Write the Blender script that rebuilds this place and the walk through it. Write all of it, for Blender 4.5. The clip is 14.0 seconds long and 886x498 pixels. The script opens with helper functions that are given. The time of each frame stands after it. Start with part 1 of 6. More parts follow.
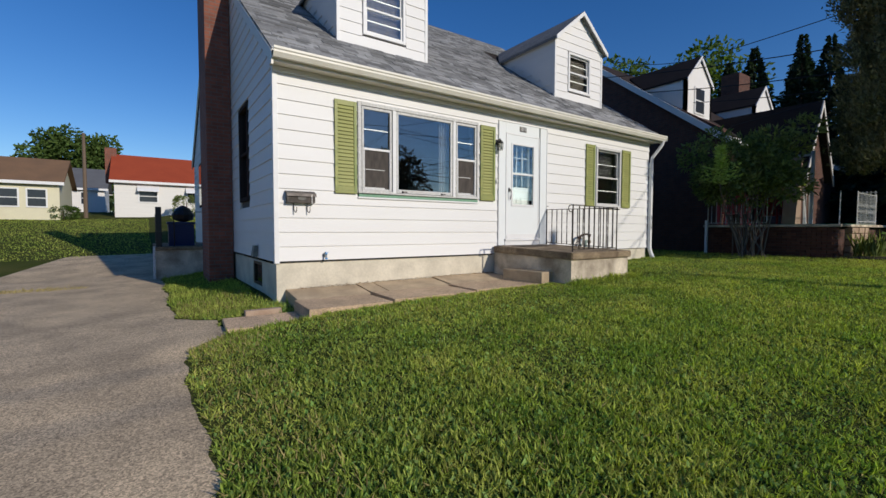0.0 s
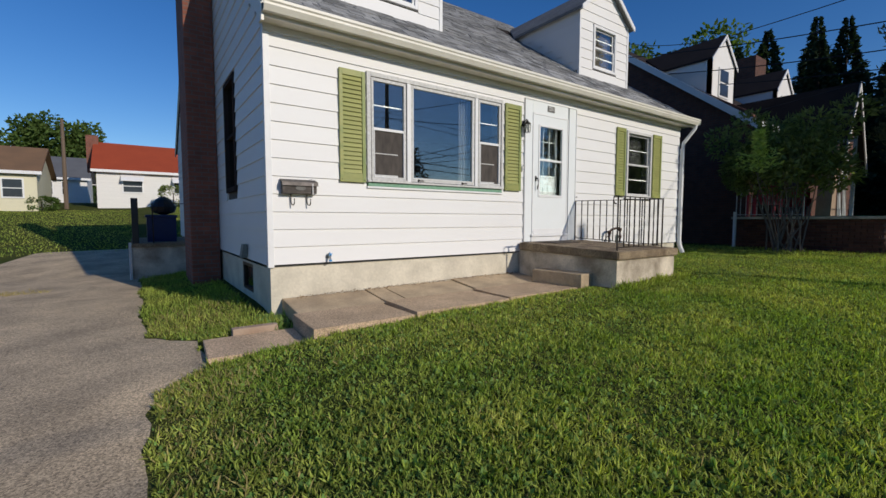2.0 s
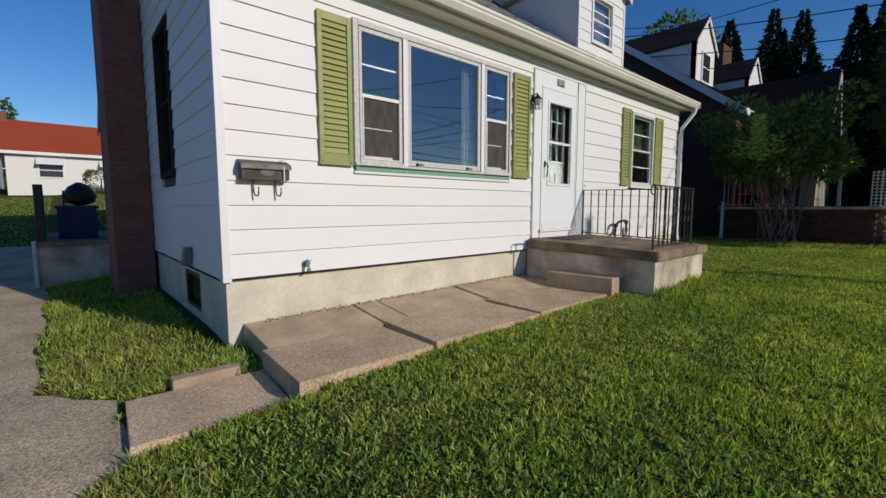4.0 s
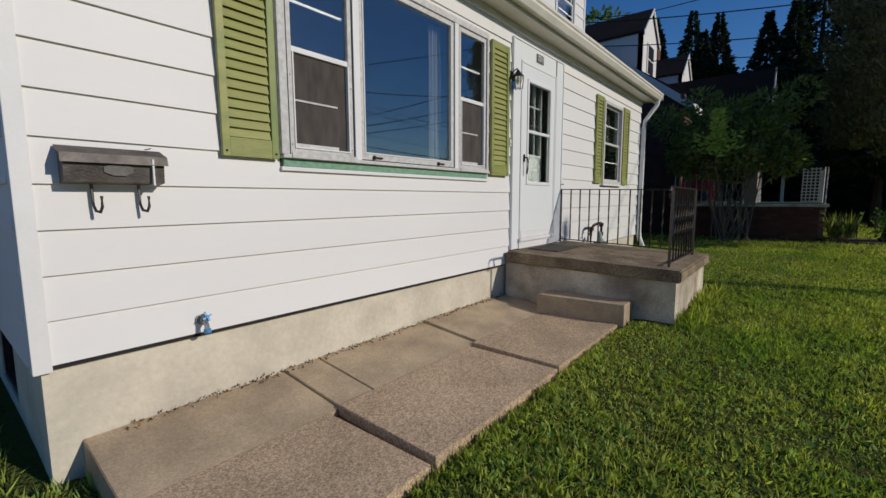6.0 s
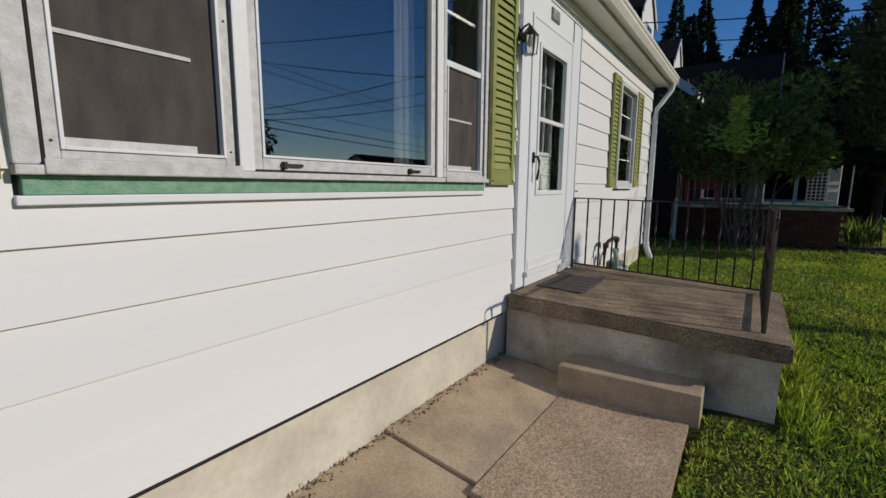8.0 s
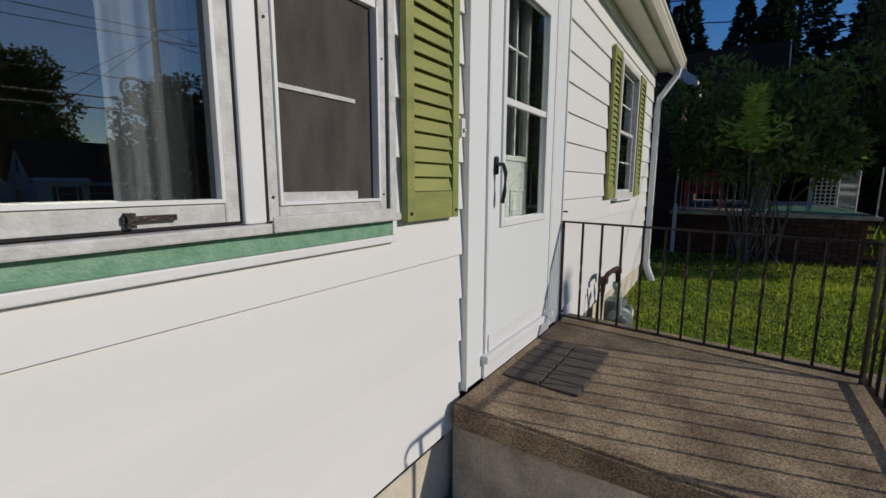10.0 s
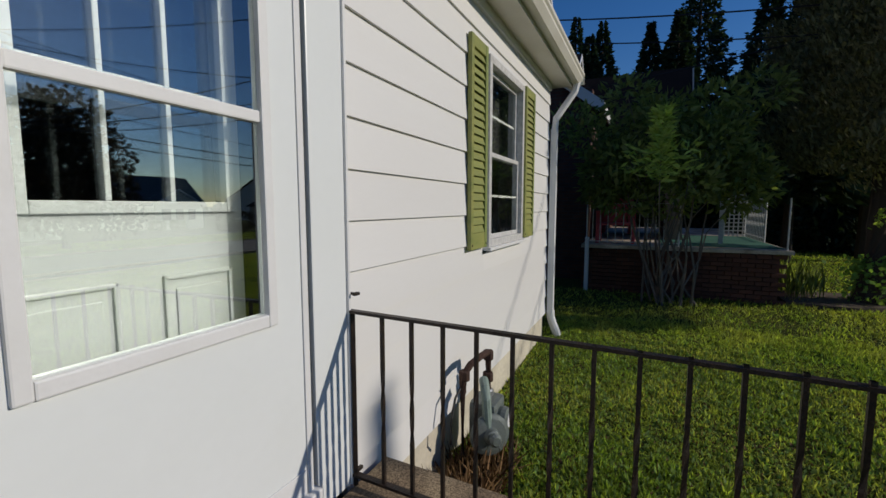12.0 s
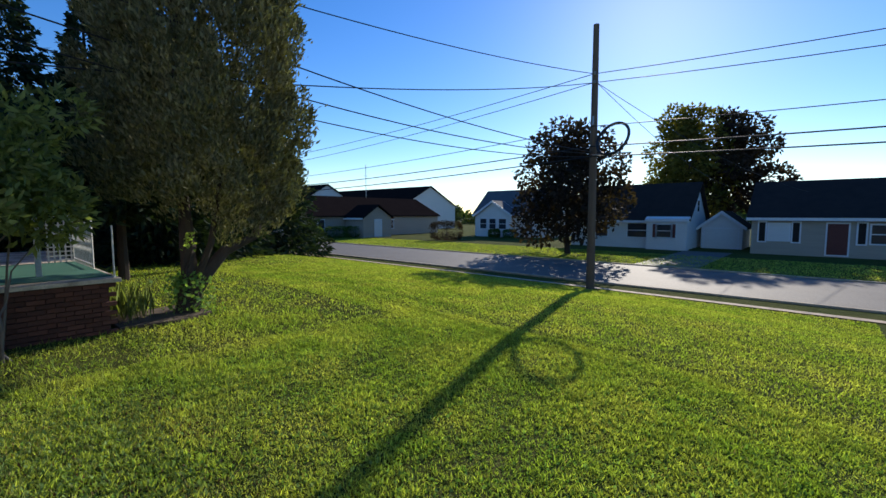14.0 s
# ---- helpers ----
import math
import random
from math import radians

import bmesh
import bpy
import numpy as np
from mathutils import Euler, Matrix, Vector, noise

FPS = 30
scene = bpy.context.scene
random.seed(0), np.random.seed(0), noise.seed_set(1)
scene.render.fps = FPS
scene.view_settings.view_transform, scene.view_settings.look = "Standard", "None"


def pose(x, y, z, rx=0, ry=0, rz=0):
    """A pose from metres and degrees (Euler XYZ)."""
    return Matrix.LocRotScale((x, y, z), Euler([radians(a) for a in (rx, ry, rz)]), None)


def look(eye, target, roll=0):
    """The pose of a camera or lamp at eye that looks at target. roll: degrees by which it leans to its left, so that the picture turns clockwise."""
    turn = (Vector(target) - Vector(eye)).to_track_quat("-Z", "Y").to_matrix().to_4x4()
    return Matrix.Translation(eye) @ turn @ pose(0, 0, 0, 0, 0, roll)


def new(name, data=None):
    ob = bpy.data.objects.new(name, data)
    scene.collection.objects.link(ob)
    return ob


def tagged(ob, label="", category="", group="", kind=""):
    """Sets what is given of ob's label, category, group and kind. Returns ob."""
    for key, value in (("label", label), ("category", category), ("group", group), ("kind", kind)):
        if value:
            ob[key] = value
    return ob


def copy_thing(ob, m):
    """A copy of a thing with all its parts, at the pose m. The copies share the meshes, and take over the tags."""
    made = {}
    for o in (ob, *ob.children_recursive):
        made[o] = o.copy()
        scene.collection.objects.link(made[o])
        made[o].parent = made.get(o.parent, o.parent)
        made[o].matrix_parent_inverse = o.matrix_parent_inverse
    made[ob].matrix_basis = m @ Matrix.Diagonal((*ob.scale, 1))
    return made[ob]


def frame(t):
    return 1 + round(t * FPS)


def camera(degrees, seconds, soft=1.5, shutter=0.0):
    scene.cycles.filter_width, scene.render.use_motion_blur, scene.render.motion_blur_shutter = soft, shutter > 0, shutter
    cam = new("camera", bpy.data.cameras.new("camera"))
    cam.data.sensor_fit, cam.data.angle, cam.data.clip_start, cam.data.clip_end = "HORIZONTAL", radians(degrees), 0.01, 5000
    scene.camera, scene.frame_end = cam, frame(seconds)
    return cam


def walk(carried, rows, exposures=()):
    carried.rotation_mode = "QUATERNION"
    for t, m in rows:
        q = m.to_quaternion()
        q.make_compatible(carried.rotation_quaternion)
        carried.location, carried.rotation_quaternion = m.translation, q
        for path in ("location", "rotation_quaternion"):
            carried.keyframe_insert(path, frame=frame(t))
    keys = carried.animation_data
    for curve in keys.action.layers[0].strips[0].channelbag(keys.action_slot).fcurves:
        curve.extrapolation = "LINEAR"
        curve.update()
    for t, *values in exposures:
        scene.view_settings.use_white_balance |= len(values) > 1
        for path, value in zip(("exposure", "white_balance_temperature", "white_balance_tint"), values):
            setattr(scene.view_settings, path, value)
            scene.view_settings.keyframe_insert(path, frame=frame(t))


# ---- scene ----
cam = camera(91.5, 14.0)
PATH = [
    (0, (-1.475, -6.35, 1.0), (-0.347, -4.701, 0.911), 0.15),
    (0.5, (-1.394, -6.13, 1.019), (-0.259, -4.487, 0.917), 0.1),
    (1, (-1.295, -5.865, 1.053), (-0.156, -4.226, 0.94), 0.15),
    (1.5, (-1.268, -5.556, 1.061), (-0.122, -3.922, 0.938), 0.05),
    (2, (-1.236, -5.239, 1.074), (-0.082, -3.612, 0.939), 0.05),
    (4.5, (-0.856, -3.544, 1.188), (0.522, -2.11, 0.98), -0.05),
    (5, (-0.691, -3.194, 1.231), (0.753, -1.828, 1.012), -0.15),
    (5.5, (-0.5, -2.897, 1.25), (1.001, -1.594, 1.03), -0.2),
    (6, (-0.285, -2.616, 1.301), (1.254, -1.36, 1.071), -0.18),
    (6.5, (-0.024, -2.298, 1.362), (1.544, -1.08, 1.117), -0.07),
    (7, (0.283, -2.041, 1.425), (1.869, -0.851, 1.165), 0.02),
    (7.5, (0.625, -1.789, 1.487), (2.224, -0.621, 1.209), 0.3),
    (10, (2.442, -1.028, 1.698), (4.092, 0.061, 1.396), 0.2),
    (10.5, (2.852, -0.961, 1.699), (4.515, 0.113, 1.413), 0.2),
    (11, (3.316, -0.985, 1.719), (4.991, 0.075, 1.455), 0.2),
    (11.5, (3.726, -1.029, 1.746), (5.428, -0.004, 1.513), -0.2),
    (12, (4.114, -1.101, 1.846), (5.913, -0.251, 1.651), 0.0),
    (12.5, (4.396, -1.293, 1.929), (6.343, -0.868, 1.756), -0.1),
    (13, (4.484, -1.436, 2.091), (6.46, -1.696, 1.925), 0.3),
    (13.5, (4.388, -1.523, 2.138), (6.145, -2.464, 1.974), -0.1),
    (14, (4.158, -1.468, 2.155), (5.476, -2.964, 1.994), 0.0),
]
walk(cam, [(t, look(e, g, r)) for t, e, g, r in PATH],
     [(0, 0.26), (2, 0.2), (5.0, 0.1), (6.0, -0.05), (7.5, -0.05), (10.0, -0.1), (11.5, -0.18), (12.5, -0.06), (13.0, 0.25), (13.5, 0.9), (14.0, 0.92)])
# ---------------------------------------------------------------- world, sun, exposure
SUN = Vector((0.283, -1.0, 0.466)).normalized()
world = bpy.data.worlds.new("sky")
scene.world = world
world.use_nodes = True
wn = world.node_tree
sky = wn.nodes.new("ShaderNodeTexSky")
sky.sky_type, sky.sun_disc = "NISHITA", False
sky.sun_elevation = math.asin(SUN.z)
sky.sun_rotation = math.atan2(SUN.x, SUN.y)
sky.air_density, sky.dust_density, sky.ozone_density = 1.0, 0.12, 4.0
vivid = wn.nodes.new("ShaderNodeHueSaturation")
vivid.inputs["Hue"].default_value, vivid.inputs["Saturation"].default_value = 0.511, 1.27
wn.links.new(sky.outputs[0], vivid.inputs["Color"])
wn.links.new(vivid.outputs[0], wn.nodes["Background"].inputs[0])
wn.nodes["Background"].inputs[1].default_value = 0.089
sun_data = bpy.data.lights.new("sun", "SUN")
sun_data.energy, sun_data.angle, sun_data.color = 2.85, radians(0.55), (1.0, 0.92, 0.81)
sun = new("sun", sun_data)
sun.matrix_world = look(SUN * 60, (0, 0, 0))


# ---------------------------------------------------------------- materials
def material(name, colour, other=None, scale=8.0, fine=60.0, rough=0.7, metal=0.0, bump=0.15, mix=0.5, vary=0.0,
             island=0.0, detail=6.0, stretch=(1, 1, 1), spec=0.4, dist=0.01, grain=0.14, pebble=0.0, rock=0.2):
    """A surface with two sizes of noise in its colour, roughness and relief. vary: by object; island: by loose piece."""
    m = bpy.data.materials.new(name)
    m.use_nodes = True
    nt = m.node_tree
    b = nt.nodes["Principled BSDF"]
    b.inputs["Roughness"].default_value, b.inputs["Metallic"].default_value = rough, metal
    b.inputs["Specular IOR Level"].default_value = spec
    tc = nt.nodes.new("ShaderNodeTexCoord")
    mp = nt.nodes.new("ShaderNodeMapping")
    mp.inputs["Scale"].default_value = stretch
    nt.links.new(tc.outputs["Object"], mp.inputs[0])
    big, small = (nt.nodes.new("ShaderNodeTexNoise") for _ in range(2))
    big.inputs["Scale"].default_value, small.inputs["Scale"].default_value = scale, fine
    big.inputs["Detail"].default_value = detail
    for n in (big, small):
        nt.links.new(mp.outputs[0], n.inputs["Vector"])
    ramp = nt.nodes.new("ShaderNodeMapRange")
    ramp.inputs[1].default_value, ramp.inputs[2].default_value = 0.35, 0.68
    nt.links.new(big.outputs["Fac"], ramp.inputs[0])
    c = nt.nodes.new("ShaderNodeMix")
    c.data_type = "RGBA"
    c.inputs["A"].default_value = (*colour, 1)
    c.inputs["B"].default_value = (*(other or [v * 0.75 for v in colour]), 1)
    s = nt.nodes.new("ShaderNodeMath")
    s.operation = "MULTIPLY"
    s.inputs[1].default_value = mix
    nt.links.new(ramp.outputs[0], s.inputs[0])
    nt.links.new(s.outputs[0], c.inputs["Factor"])
    hsv = nt.nodes.new("ShaderNodeHueSaturation")
    nt.links.new(c.outputs["Result"], hsv.inputs["Color"])
    v = nt.nodes.new("ShaderNodeMapRange")
    v.inputs[3].default_value, v.inputs[4].default_value = 1 - grain, 1 + grain
    nt.links.new(small.outputs["Fac"], v.inputs[0])
    last = v.outputs[0]
    relief = small.outputs["Fac"]
    if pebble:
        vo = nt.nodes.new("ShaderNodeTexVoronoi")
        vo.inputs["Scale"].default_value = pebble
        nt.links.new(mp.outputs[0], vo.inputs["Vector"])
        sp = nt.nodes.new("ShaderNodeSeparateColor")
        nt.links.new(vo.outputs["Color"], sp.inputs[0])
        pr = nt.nodes.new("ShaderNodeMapRange")
        pr.inputs[3].default_value, pr.inputs[4].default_value = 1 - rock, 1 + rock
        nt.links.new(sp.outputs[0], pr.inputs[0])
        pm = nt.nodes.new("ShaderNodeMath")
        pm.operation = "MULTIPLY"
        nt.links.new(last, pm.inputs[0])
        nt.links.new(pr.outputs[0], pm.inputs[1])
        last = pm.outputs[0]
        relief = sp.outputs[1]
    for amount, node, socket in ((vary, "ShaderNodeObjectInfo", "Random"), (island, "ShaderNodeNewGeometry", "Random Per Island")):
        if amount:
            src = nt.nodes.new(node)
            r = nt.nodes.new("ShaderNodeMapRange")
            r.inputs[3].default_value, r.inputs[4].default_value = 1 - amount, 1 + amount
            nt.links.new(src.outputs[socket], r.inputs[0])
            mul = nt.nodes.new("ShaderNodeMath")
            mul.operation = "MULTIPLY"
            nt.links.new(last, mul.inputs[0])
            nt.links.new(r.outputs[0], mul.inputs[1])
            last = mul.outputs[0]
    nt.links.new(last, hsv.inputs["Value"])
    nt.links.new(hsv.outputs[0], b.inputs["Base Color"])
    if bump:
        bp = nt.nodes.new("ShaderNodeBump")
        bp.inputs["Strength"].default_value, bp.inputs["Distance"].default_value = bump, dist
        nt.links.new(relief, bp.inputs["Height"])
        nt.links.new(bp.outputs[0], b.inputs["Normal"])
    return m


def leaf_material(name, colour, other, glow=0.35, island=0.45, scale=0.8, fine=6, grain=0.14):
    m = material(name, colour, other, scale=scale, fine=fine, rough=0.75, bump=0, mix=0.8, island=island, spec=0.08, grain=grain)
    nt = m.node_tree
    b = nt.nodes["Principled BSDF"]
    tr = nt.nodes.new("ShaderNodeBsdfTranslucent")
    hsv = [n for n in nt.nodes if n.type == "HUE_SAT"][0]
    tint = nt.nodes.new("ShaderNodeMix")
    tint.data_type, tint.blend_type = "RGBA", "MULTIPLY"
    tint.inputs["Factor"].default_value = 1
    tint.inputs["B"].default_value = (1.45, 1.55, 0.5, 1)
    nt.links.new(hsv.outputs[0], tint.inputs["A"])
    nt.links.new(tint.outputs["Result"], tr.inputs[0])
    mx = nt.nodes.new("ShaderNodeMixShader")
    mx.inputs[0].default_value = glow
    nt.links.new(b.outputs[0], mx.inputs[1])
    nt.links.new(tr.outputs[0], mx.inputs[2])
    nt.links.new(mx.outputs[0], nt.nodes["Material Output"].inputs[0])
    return m


def brick_material(name, a, b_, mortar, length=0.21, height=0.073, swap=False):
    m = bpy.data.materials.new(name)
    m.use_nodes = True
    nt = m.node_tree
    b = nt.nodes["Principled BSDF"]
    b.inputs["Roughness"].default_value = 0.9
    tc = nt.nodes.new("ShaderNodeTexCoord")
    sep, com = nt.nodes.new("ShaderNodeSeparateXYZ"), nt.nodes.new("ShaderNodeCombineXYZ")
    add = nt.nodes.new("ShaderNodeMath")
    nt.links.new(tc.outputs["Object"], sep.inputs[0])
    nt.links.new(sep.outputs[0], add.inputs[0])
    nt.links.new(sep.outputs[1], add.inputs[1])
    nt.links.new(add.outputs[0], com.inputs[0])
    nt.links.new(sep.outputs[2], com.inputs[1])
    br = nt.nodes.new("ShaderNodeTexBrick")
    br.inputs["Scale"].default_value = 1
    br.inputs["Brick Width"].default_value, br.inputs["Row Height"].default_value = length, height
    br.inputs["Mortar Size"].default_value = 0.008
    br.inputs["Color1"].default_value, br.inputs["Color2"].default_value = (*a, 1), (*b_, 1)
    br.inputs["Mortar"].default_value = (*mortar, 1)
    nt.links.new(com.outputs[0], br.inputs["Vector"])
    nz = nt.nodes.new("ShaderNodeTexNoise")
    nz.inputs["Scale"].default_value = 5
    nt.links.new(tc.outputs["Object"], nz.inputs["Vector"])
    hsv = nt.nodes.new("ShaderNodeHueSaturation")
    r = nt.nodes.new("ShaderNodeMapRange")
    r.inputs[3].default_value, r.inputs[4].default_value = 0.6, 1.4
    nt.links.new(nz.outputs["Fac"], r.inputs[0])
    nt.links.new(r.outputs[0], hsv.inputs["Value"])
    nt.links.new(br.outputs["Color"], hsv.inputs["Color"])
    nt.links.new(hsv.outputs[0], b.inputs["Base Color"])
    bp = nt.nodes.new("ShaderNodeBump")
    bp.invert = True
    bp.inputs["Distance"].default_value = 0.006
    nt.links.new(br.outputs["Fac"], bp.inputs["Height"])
    nt.links.new(bp.outputs[0], b.inputs["Normal"])
    return m


def glass_material(name, ior=2.1, tint=(0.9, 0.93, 0.93)):
    """Window glass, clear and smooth."""
    m = bpy.data.materials.new(name)
    m.use_nodes = True
    nt = m.node_tree
    nt.nodes.remove(nt.nodes["Principled BSDF"])
    g = nt.nodes.new("ShaderNodeBsdfGlass")
    g.inputs["Color"].default_value = (*tint, 1)
    g.inputs["Roughness"].default_value = 0.0
    g.inputs["IOR"].default_value = ior
    nt.links.new(g.outputs[0], nt.nodes["Material Output"].inputs[0])
    return m


M = dict(
    siding=material("siding_paint", (0.755, 0.742, 0.72), (0.70, 0.68, 0.65), scale=1.4, fine=40, rough=0.55, bump=0.02, mix=0.35, vary=0.02, stretch=(0.5, 1, 2), dist=0.003, grain=0.015),
    trim=material("white_trim", (0.76, 0.755, 0.745), (0.64, 0.63, 0.605), scale=5, fine=60, rough=0.5, bump=0.05, mix=0.4, grain=0.03),
    cream=material("cream_gutter", (0.74, 0.71, 0.62), (0.6, 0.56, 0.46), scale=3, fine=40, rough=0.45, bump=0.04, mix=0.5, grain=0.03),
    worn=material("weathered_white_frame", (0.62, 0.61, 0.585), (0.38, 0.37, 0.35), scale=25, fine=120, rough=0.6, bump=0.25, mix=0.6, grain=0.1),
    door=material("storm_door_paint", (0.77, 0.79, 0.78), (0.72, 0.74, 0.72), scale=3, fine=30, rough=0.35, bump=0.02, mix=0.3, grain=0.015),
    teal=material("teal_sill_paint", (0.13, 0.29, 0.18), (0.25, 0.40, 0.30), scale=30, fine=150, rough=0.6, bump=0.3, mix=0.8, stretch=(0.8, 1, 1)),
    shutter=material("olive_shutter_paint", (0.315, 0.315, 0.098), (0.205, 0.24, 0.072), scale=9, fine=70, rough=0.5, bump=0.2, mix=0.8, vary=0.06, stretch=(0.5, 1, 2), grain=0.08),
    shutter_side=material("green_shutter_stile", (0.19, 0.25, 0.075), (0.31, 0.33, 0.10), scale=6, fine=70, rough=0.5, bump=0.2, mix=0.8, stretch=(1, 1, 0.4)),
    found=material("foundation_render", (0.66, 0.60, 0.475), (0.46, 0.415, 0.325), scale=3.2, fine=35, rough=0.9, bump=0.3, mix=0.7),
    concrete=material("porch_concrete", (0.72, 0.62, 0.48), (0.15, 0.11, 0.075), scale=2.6, fine=45, rough=0.9, bump=0.4, mix=0.8, pebble=120, dist=0.002, rock=0.15),
    slab_top=material("porch_slab", (0.33, 0.25, 0.155), (0.115, 0.075, 0.048), scale=4, fine=110, rough=0.95, bump=0.8, mix=0.8, grain=0.3, pebble=170, dist=0.005, rock=0.55),
    walk=material("walk_concrete", (0.58, 0.42, 0.27), (0.40, 0.29, 0.185), scale=2.5, fine=120, rough=0.95, bump=0.6, mix=0.8, vary=0.07, grain=0.3, pebble=130, dist=0.004, rock=0.42),
    walk_smooth=material("walk_concrete_smooth", (0.53, 0.405, 0.26), (0.31, 0.235, 0.155), scale=3, fine=60, rough=0.85, bump=0.2, mix=0.85, vary=0.07, pebble=140, grain=0.2, dist=0.002, rock=0.15),
    asphalt=material("asphalt", (0.58, 0.445, 0.285), (0.34, 0.265, 0.175), scale=1.6, fine=110, rough=0.95, bump=0.8, mix=0.9, grain=0.35, pebble=110, dist=0.004, rock=0.5),
    road=material("road_asphalt", (0.125, 0.112, 0.095), (0.095, 0.086, 0.075), scale=0.7, fine=60, rough=0.75, bump=0.4, mix=0.8, pebble=30, dist=0.004),
    grass_ground=material("lawn_ground", (0.065, 0.085, 0.02), (0.11, 0.11, 0.035), scale=0.9, fine=38, rough=1.0, bump=1.0, mix=0.75, dist=0.05, spec=0.03),
    soil=material("soil", (0.10, 0.07, 0.045), (0.16, 0.12, 0.08), scale=6, fine=70, rough=1, bump=0.8),
    brick_dark=brick_material("dark_brick", (0.125, 0.048, 0.03), (0.09, 0.038, 0.026), (0.075, 0.06, 0.05)),
    brick_red=brick_material("chimney_brick", (0.26, 0.085, 0.05), (0.19, 0.065, 0.04), (0.16, 0.12, 0.10)),
    brick=material("brick_piece", (0.125, 0.048, 0.03), (0.08, 0.034, 0.024), scale=9, fine=60, rough=0.9, bump=0.4, vary=0.3),
    stone=material("porch_stone", (0.42, 0.31, 0.22), (0.27, 0.17, 0.11), scale=4, fine=40, rough=0.9, bump=0.6, vary=0.2),
    shingle=material("grey_shingle", (0.20, 0.20, 0.195), (0.12, 0.12, 0.118), scale=2, fine=90, rough=0.95, bump=0.5, mix=0.6, vary=0.42, island=0.42, spec=0.04, pebble=60, dist=0.003),
    roof_dark=material("dark_roof", (0.042, 0.033, 0.030), (0.026, 0.022, 0.021), scale=2, fine=25, rough=0.95, bump=0.5, spec=0.05),
    roof_red=material("red_roof", (0.34, 0.065, 0.028), (0.27, 0.05, 0.024), scale=1, fine=12, rough=0.8, bump=0.2, spec=0.15),
    roof_brown=material("brown_roof", (0.20, 0.12, 0.07), (0.13, 0.085, 0.055), scale=1, fine=12, rough=0.9, bump=0.3, spec=0.15),
    roof_grey=material("grey_roof", (0.12, 0.125, 0.135), (0.09, 0.09, 0.10), scale=1, fine=12, rough=0.9, bump=0.3, spec=0.15),
    iron=material("black_iron", (0.022, 0.018, 0.016), (0.06, 0.035, 0.022), scale=30, fine=140, rough=0.45, metal=0.3, bump=0.3, mix=0.6),
    rust=material("rusty_pipe", (0.075, 0.04, 0.028), (0.04, 0.025, 0.02), scale=20, fine=100, rough=0.8, metal=0.3, bump=0.4),
    grey_metal=material("grey_meter_metal", (0.18, 0.205, 0.19), (0.10, 0.115, 0.11), scale=12, fine=80, rough=0.5, metal=0.3, bump=0.2),
    steel=material("galvanised_steel", (0.45, 0.46, 0.46), (0.35, 0.36, 0.36), scale=8, fine=60, rough=0.4, metal=0.8, bump=0.1),
    mailbox=material("weathered_black_metal", (0.055, 0.046, 0.040), (0.14, 0.12, 0.11), scale=14, fine=90, rough=0.5, metal=0.3, bump=0.2, mix=0.8),
    black=material("black_plastic", (0.012, 0.012, 0.012), (0.02, 0.02, 0.02), rough=0.35, bump=0.02),
    blue=material("blue_plastic", (0.012, 0.028, 0.10), (0.01, 0.02, 0.07), rough=0.4, bump=0.02),
    bib=material("blue_valve", (0.05, 0.30, 0.62), (0.04, 0.2, 0.45), rough=0.4, bump=0.05),
    # near-black for strips and sheets that stand in for shaded gaps and rooms
    dark=material("shade_black", (0.02, 0.02, 0.02), rough=0.9, bump=0),
    # dimness of the closed room and siding gaps is put into this colour
    inside=material("shade_dark_wall", (0.10, 0.095, 0.09), (0.08, 0.076, 0.07), scale=2, rough=0.9, bump=0.02),
    # stretched noise paints dust streaks and reflections into the colour
    shade=material("beige_window_shade", (0.085, 0.072, 0.062), (0.045, 0.038, 0.034), scale=9, fine=260, rough=0.9, bump=0.2, mix=0.8, stretch=(1.6, 1, 0.5), grain=0.4),
    roof_umber=material("umber_roof", (0.02, 0.015, 0.014), (0.014, 0.011, 0.010), scale=1, fine=12, rough=0.95, bump=0.3, spec=0.0),
    # white door paint taken darker to stand for shade behind the storm glass
    inner_door=material("dimmed_inner_door_paint", (0.46, 0.48, 0.475), (0.42, 0.44, 0.43), scale=3, fine=30, rough=0.4, bump=0.02, mix=0.3, grain=0.02),
    pale_green=material("pale_green_pipe", (0.26, 0.33, 0.28), (0.17, 0.21, 0.18), scale=14, fine=70, rough=0.6, bump=0.1),
    # pale cloth darkened in colour, since sun falls on it through the pane
    curtain=material("dimmed_curtain", (0.08, 0.085, 0.092), (0.06, 0.065, 0.07), scale=3, fine=80, rough=0.9, bump=0.05),
    glass_far=material("far_window_glass", (0.03, 0.035, 0.045), (0.05, 0.055, 0.06), scale=1, fine=5, rough=0.08, bump=0),
    glass=glass_material("window_glass"),
    lampglass=glass_material("lamp_glass", 1.5, (0.85, 0.85, 0.82)),
    wood_pole=material("pole_wood", (0.16, 0.115, 0.08), (0.09, 0.065, 0.048), scale=6, fine=60, rough=0.9, bump=0.6, stretch=(1, 1, 0.06)),
    bark=material("bark", (0.075, 0.055, 0.042), (0.035, 0.027, 0.022), scale=7, fine=40, rough=1, bump=0.9, stretch=(1, 1, 0.2)),
    twig=material("grey_twig", (0.17, 0.145, 0.12), (0.09, 0.075, 0.062), scale=9, fine=60, rough=0.9, bump=0.4),
    woods=leaf_material("far_wood_leaf", (0.05, 0.08, 0.03), (0.075, 0.10, 0.035), 0.15),
    cable=material("cable", (0.02, 0.02, 0.02), rough=0.6, bump=0),
    pink=material("pink_plastic_chair", (0.62, 0.075, 0.10), (0.5, 0.06, 0.08), rough=0.4, bump=0.02),
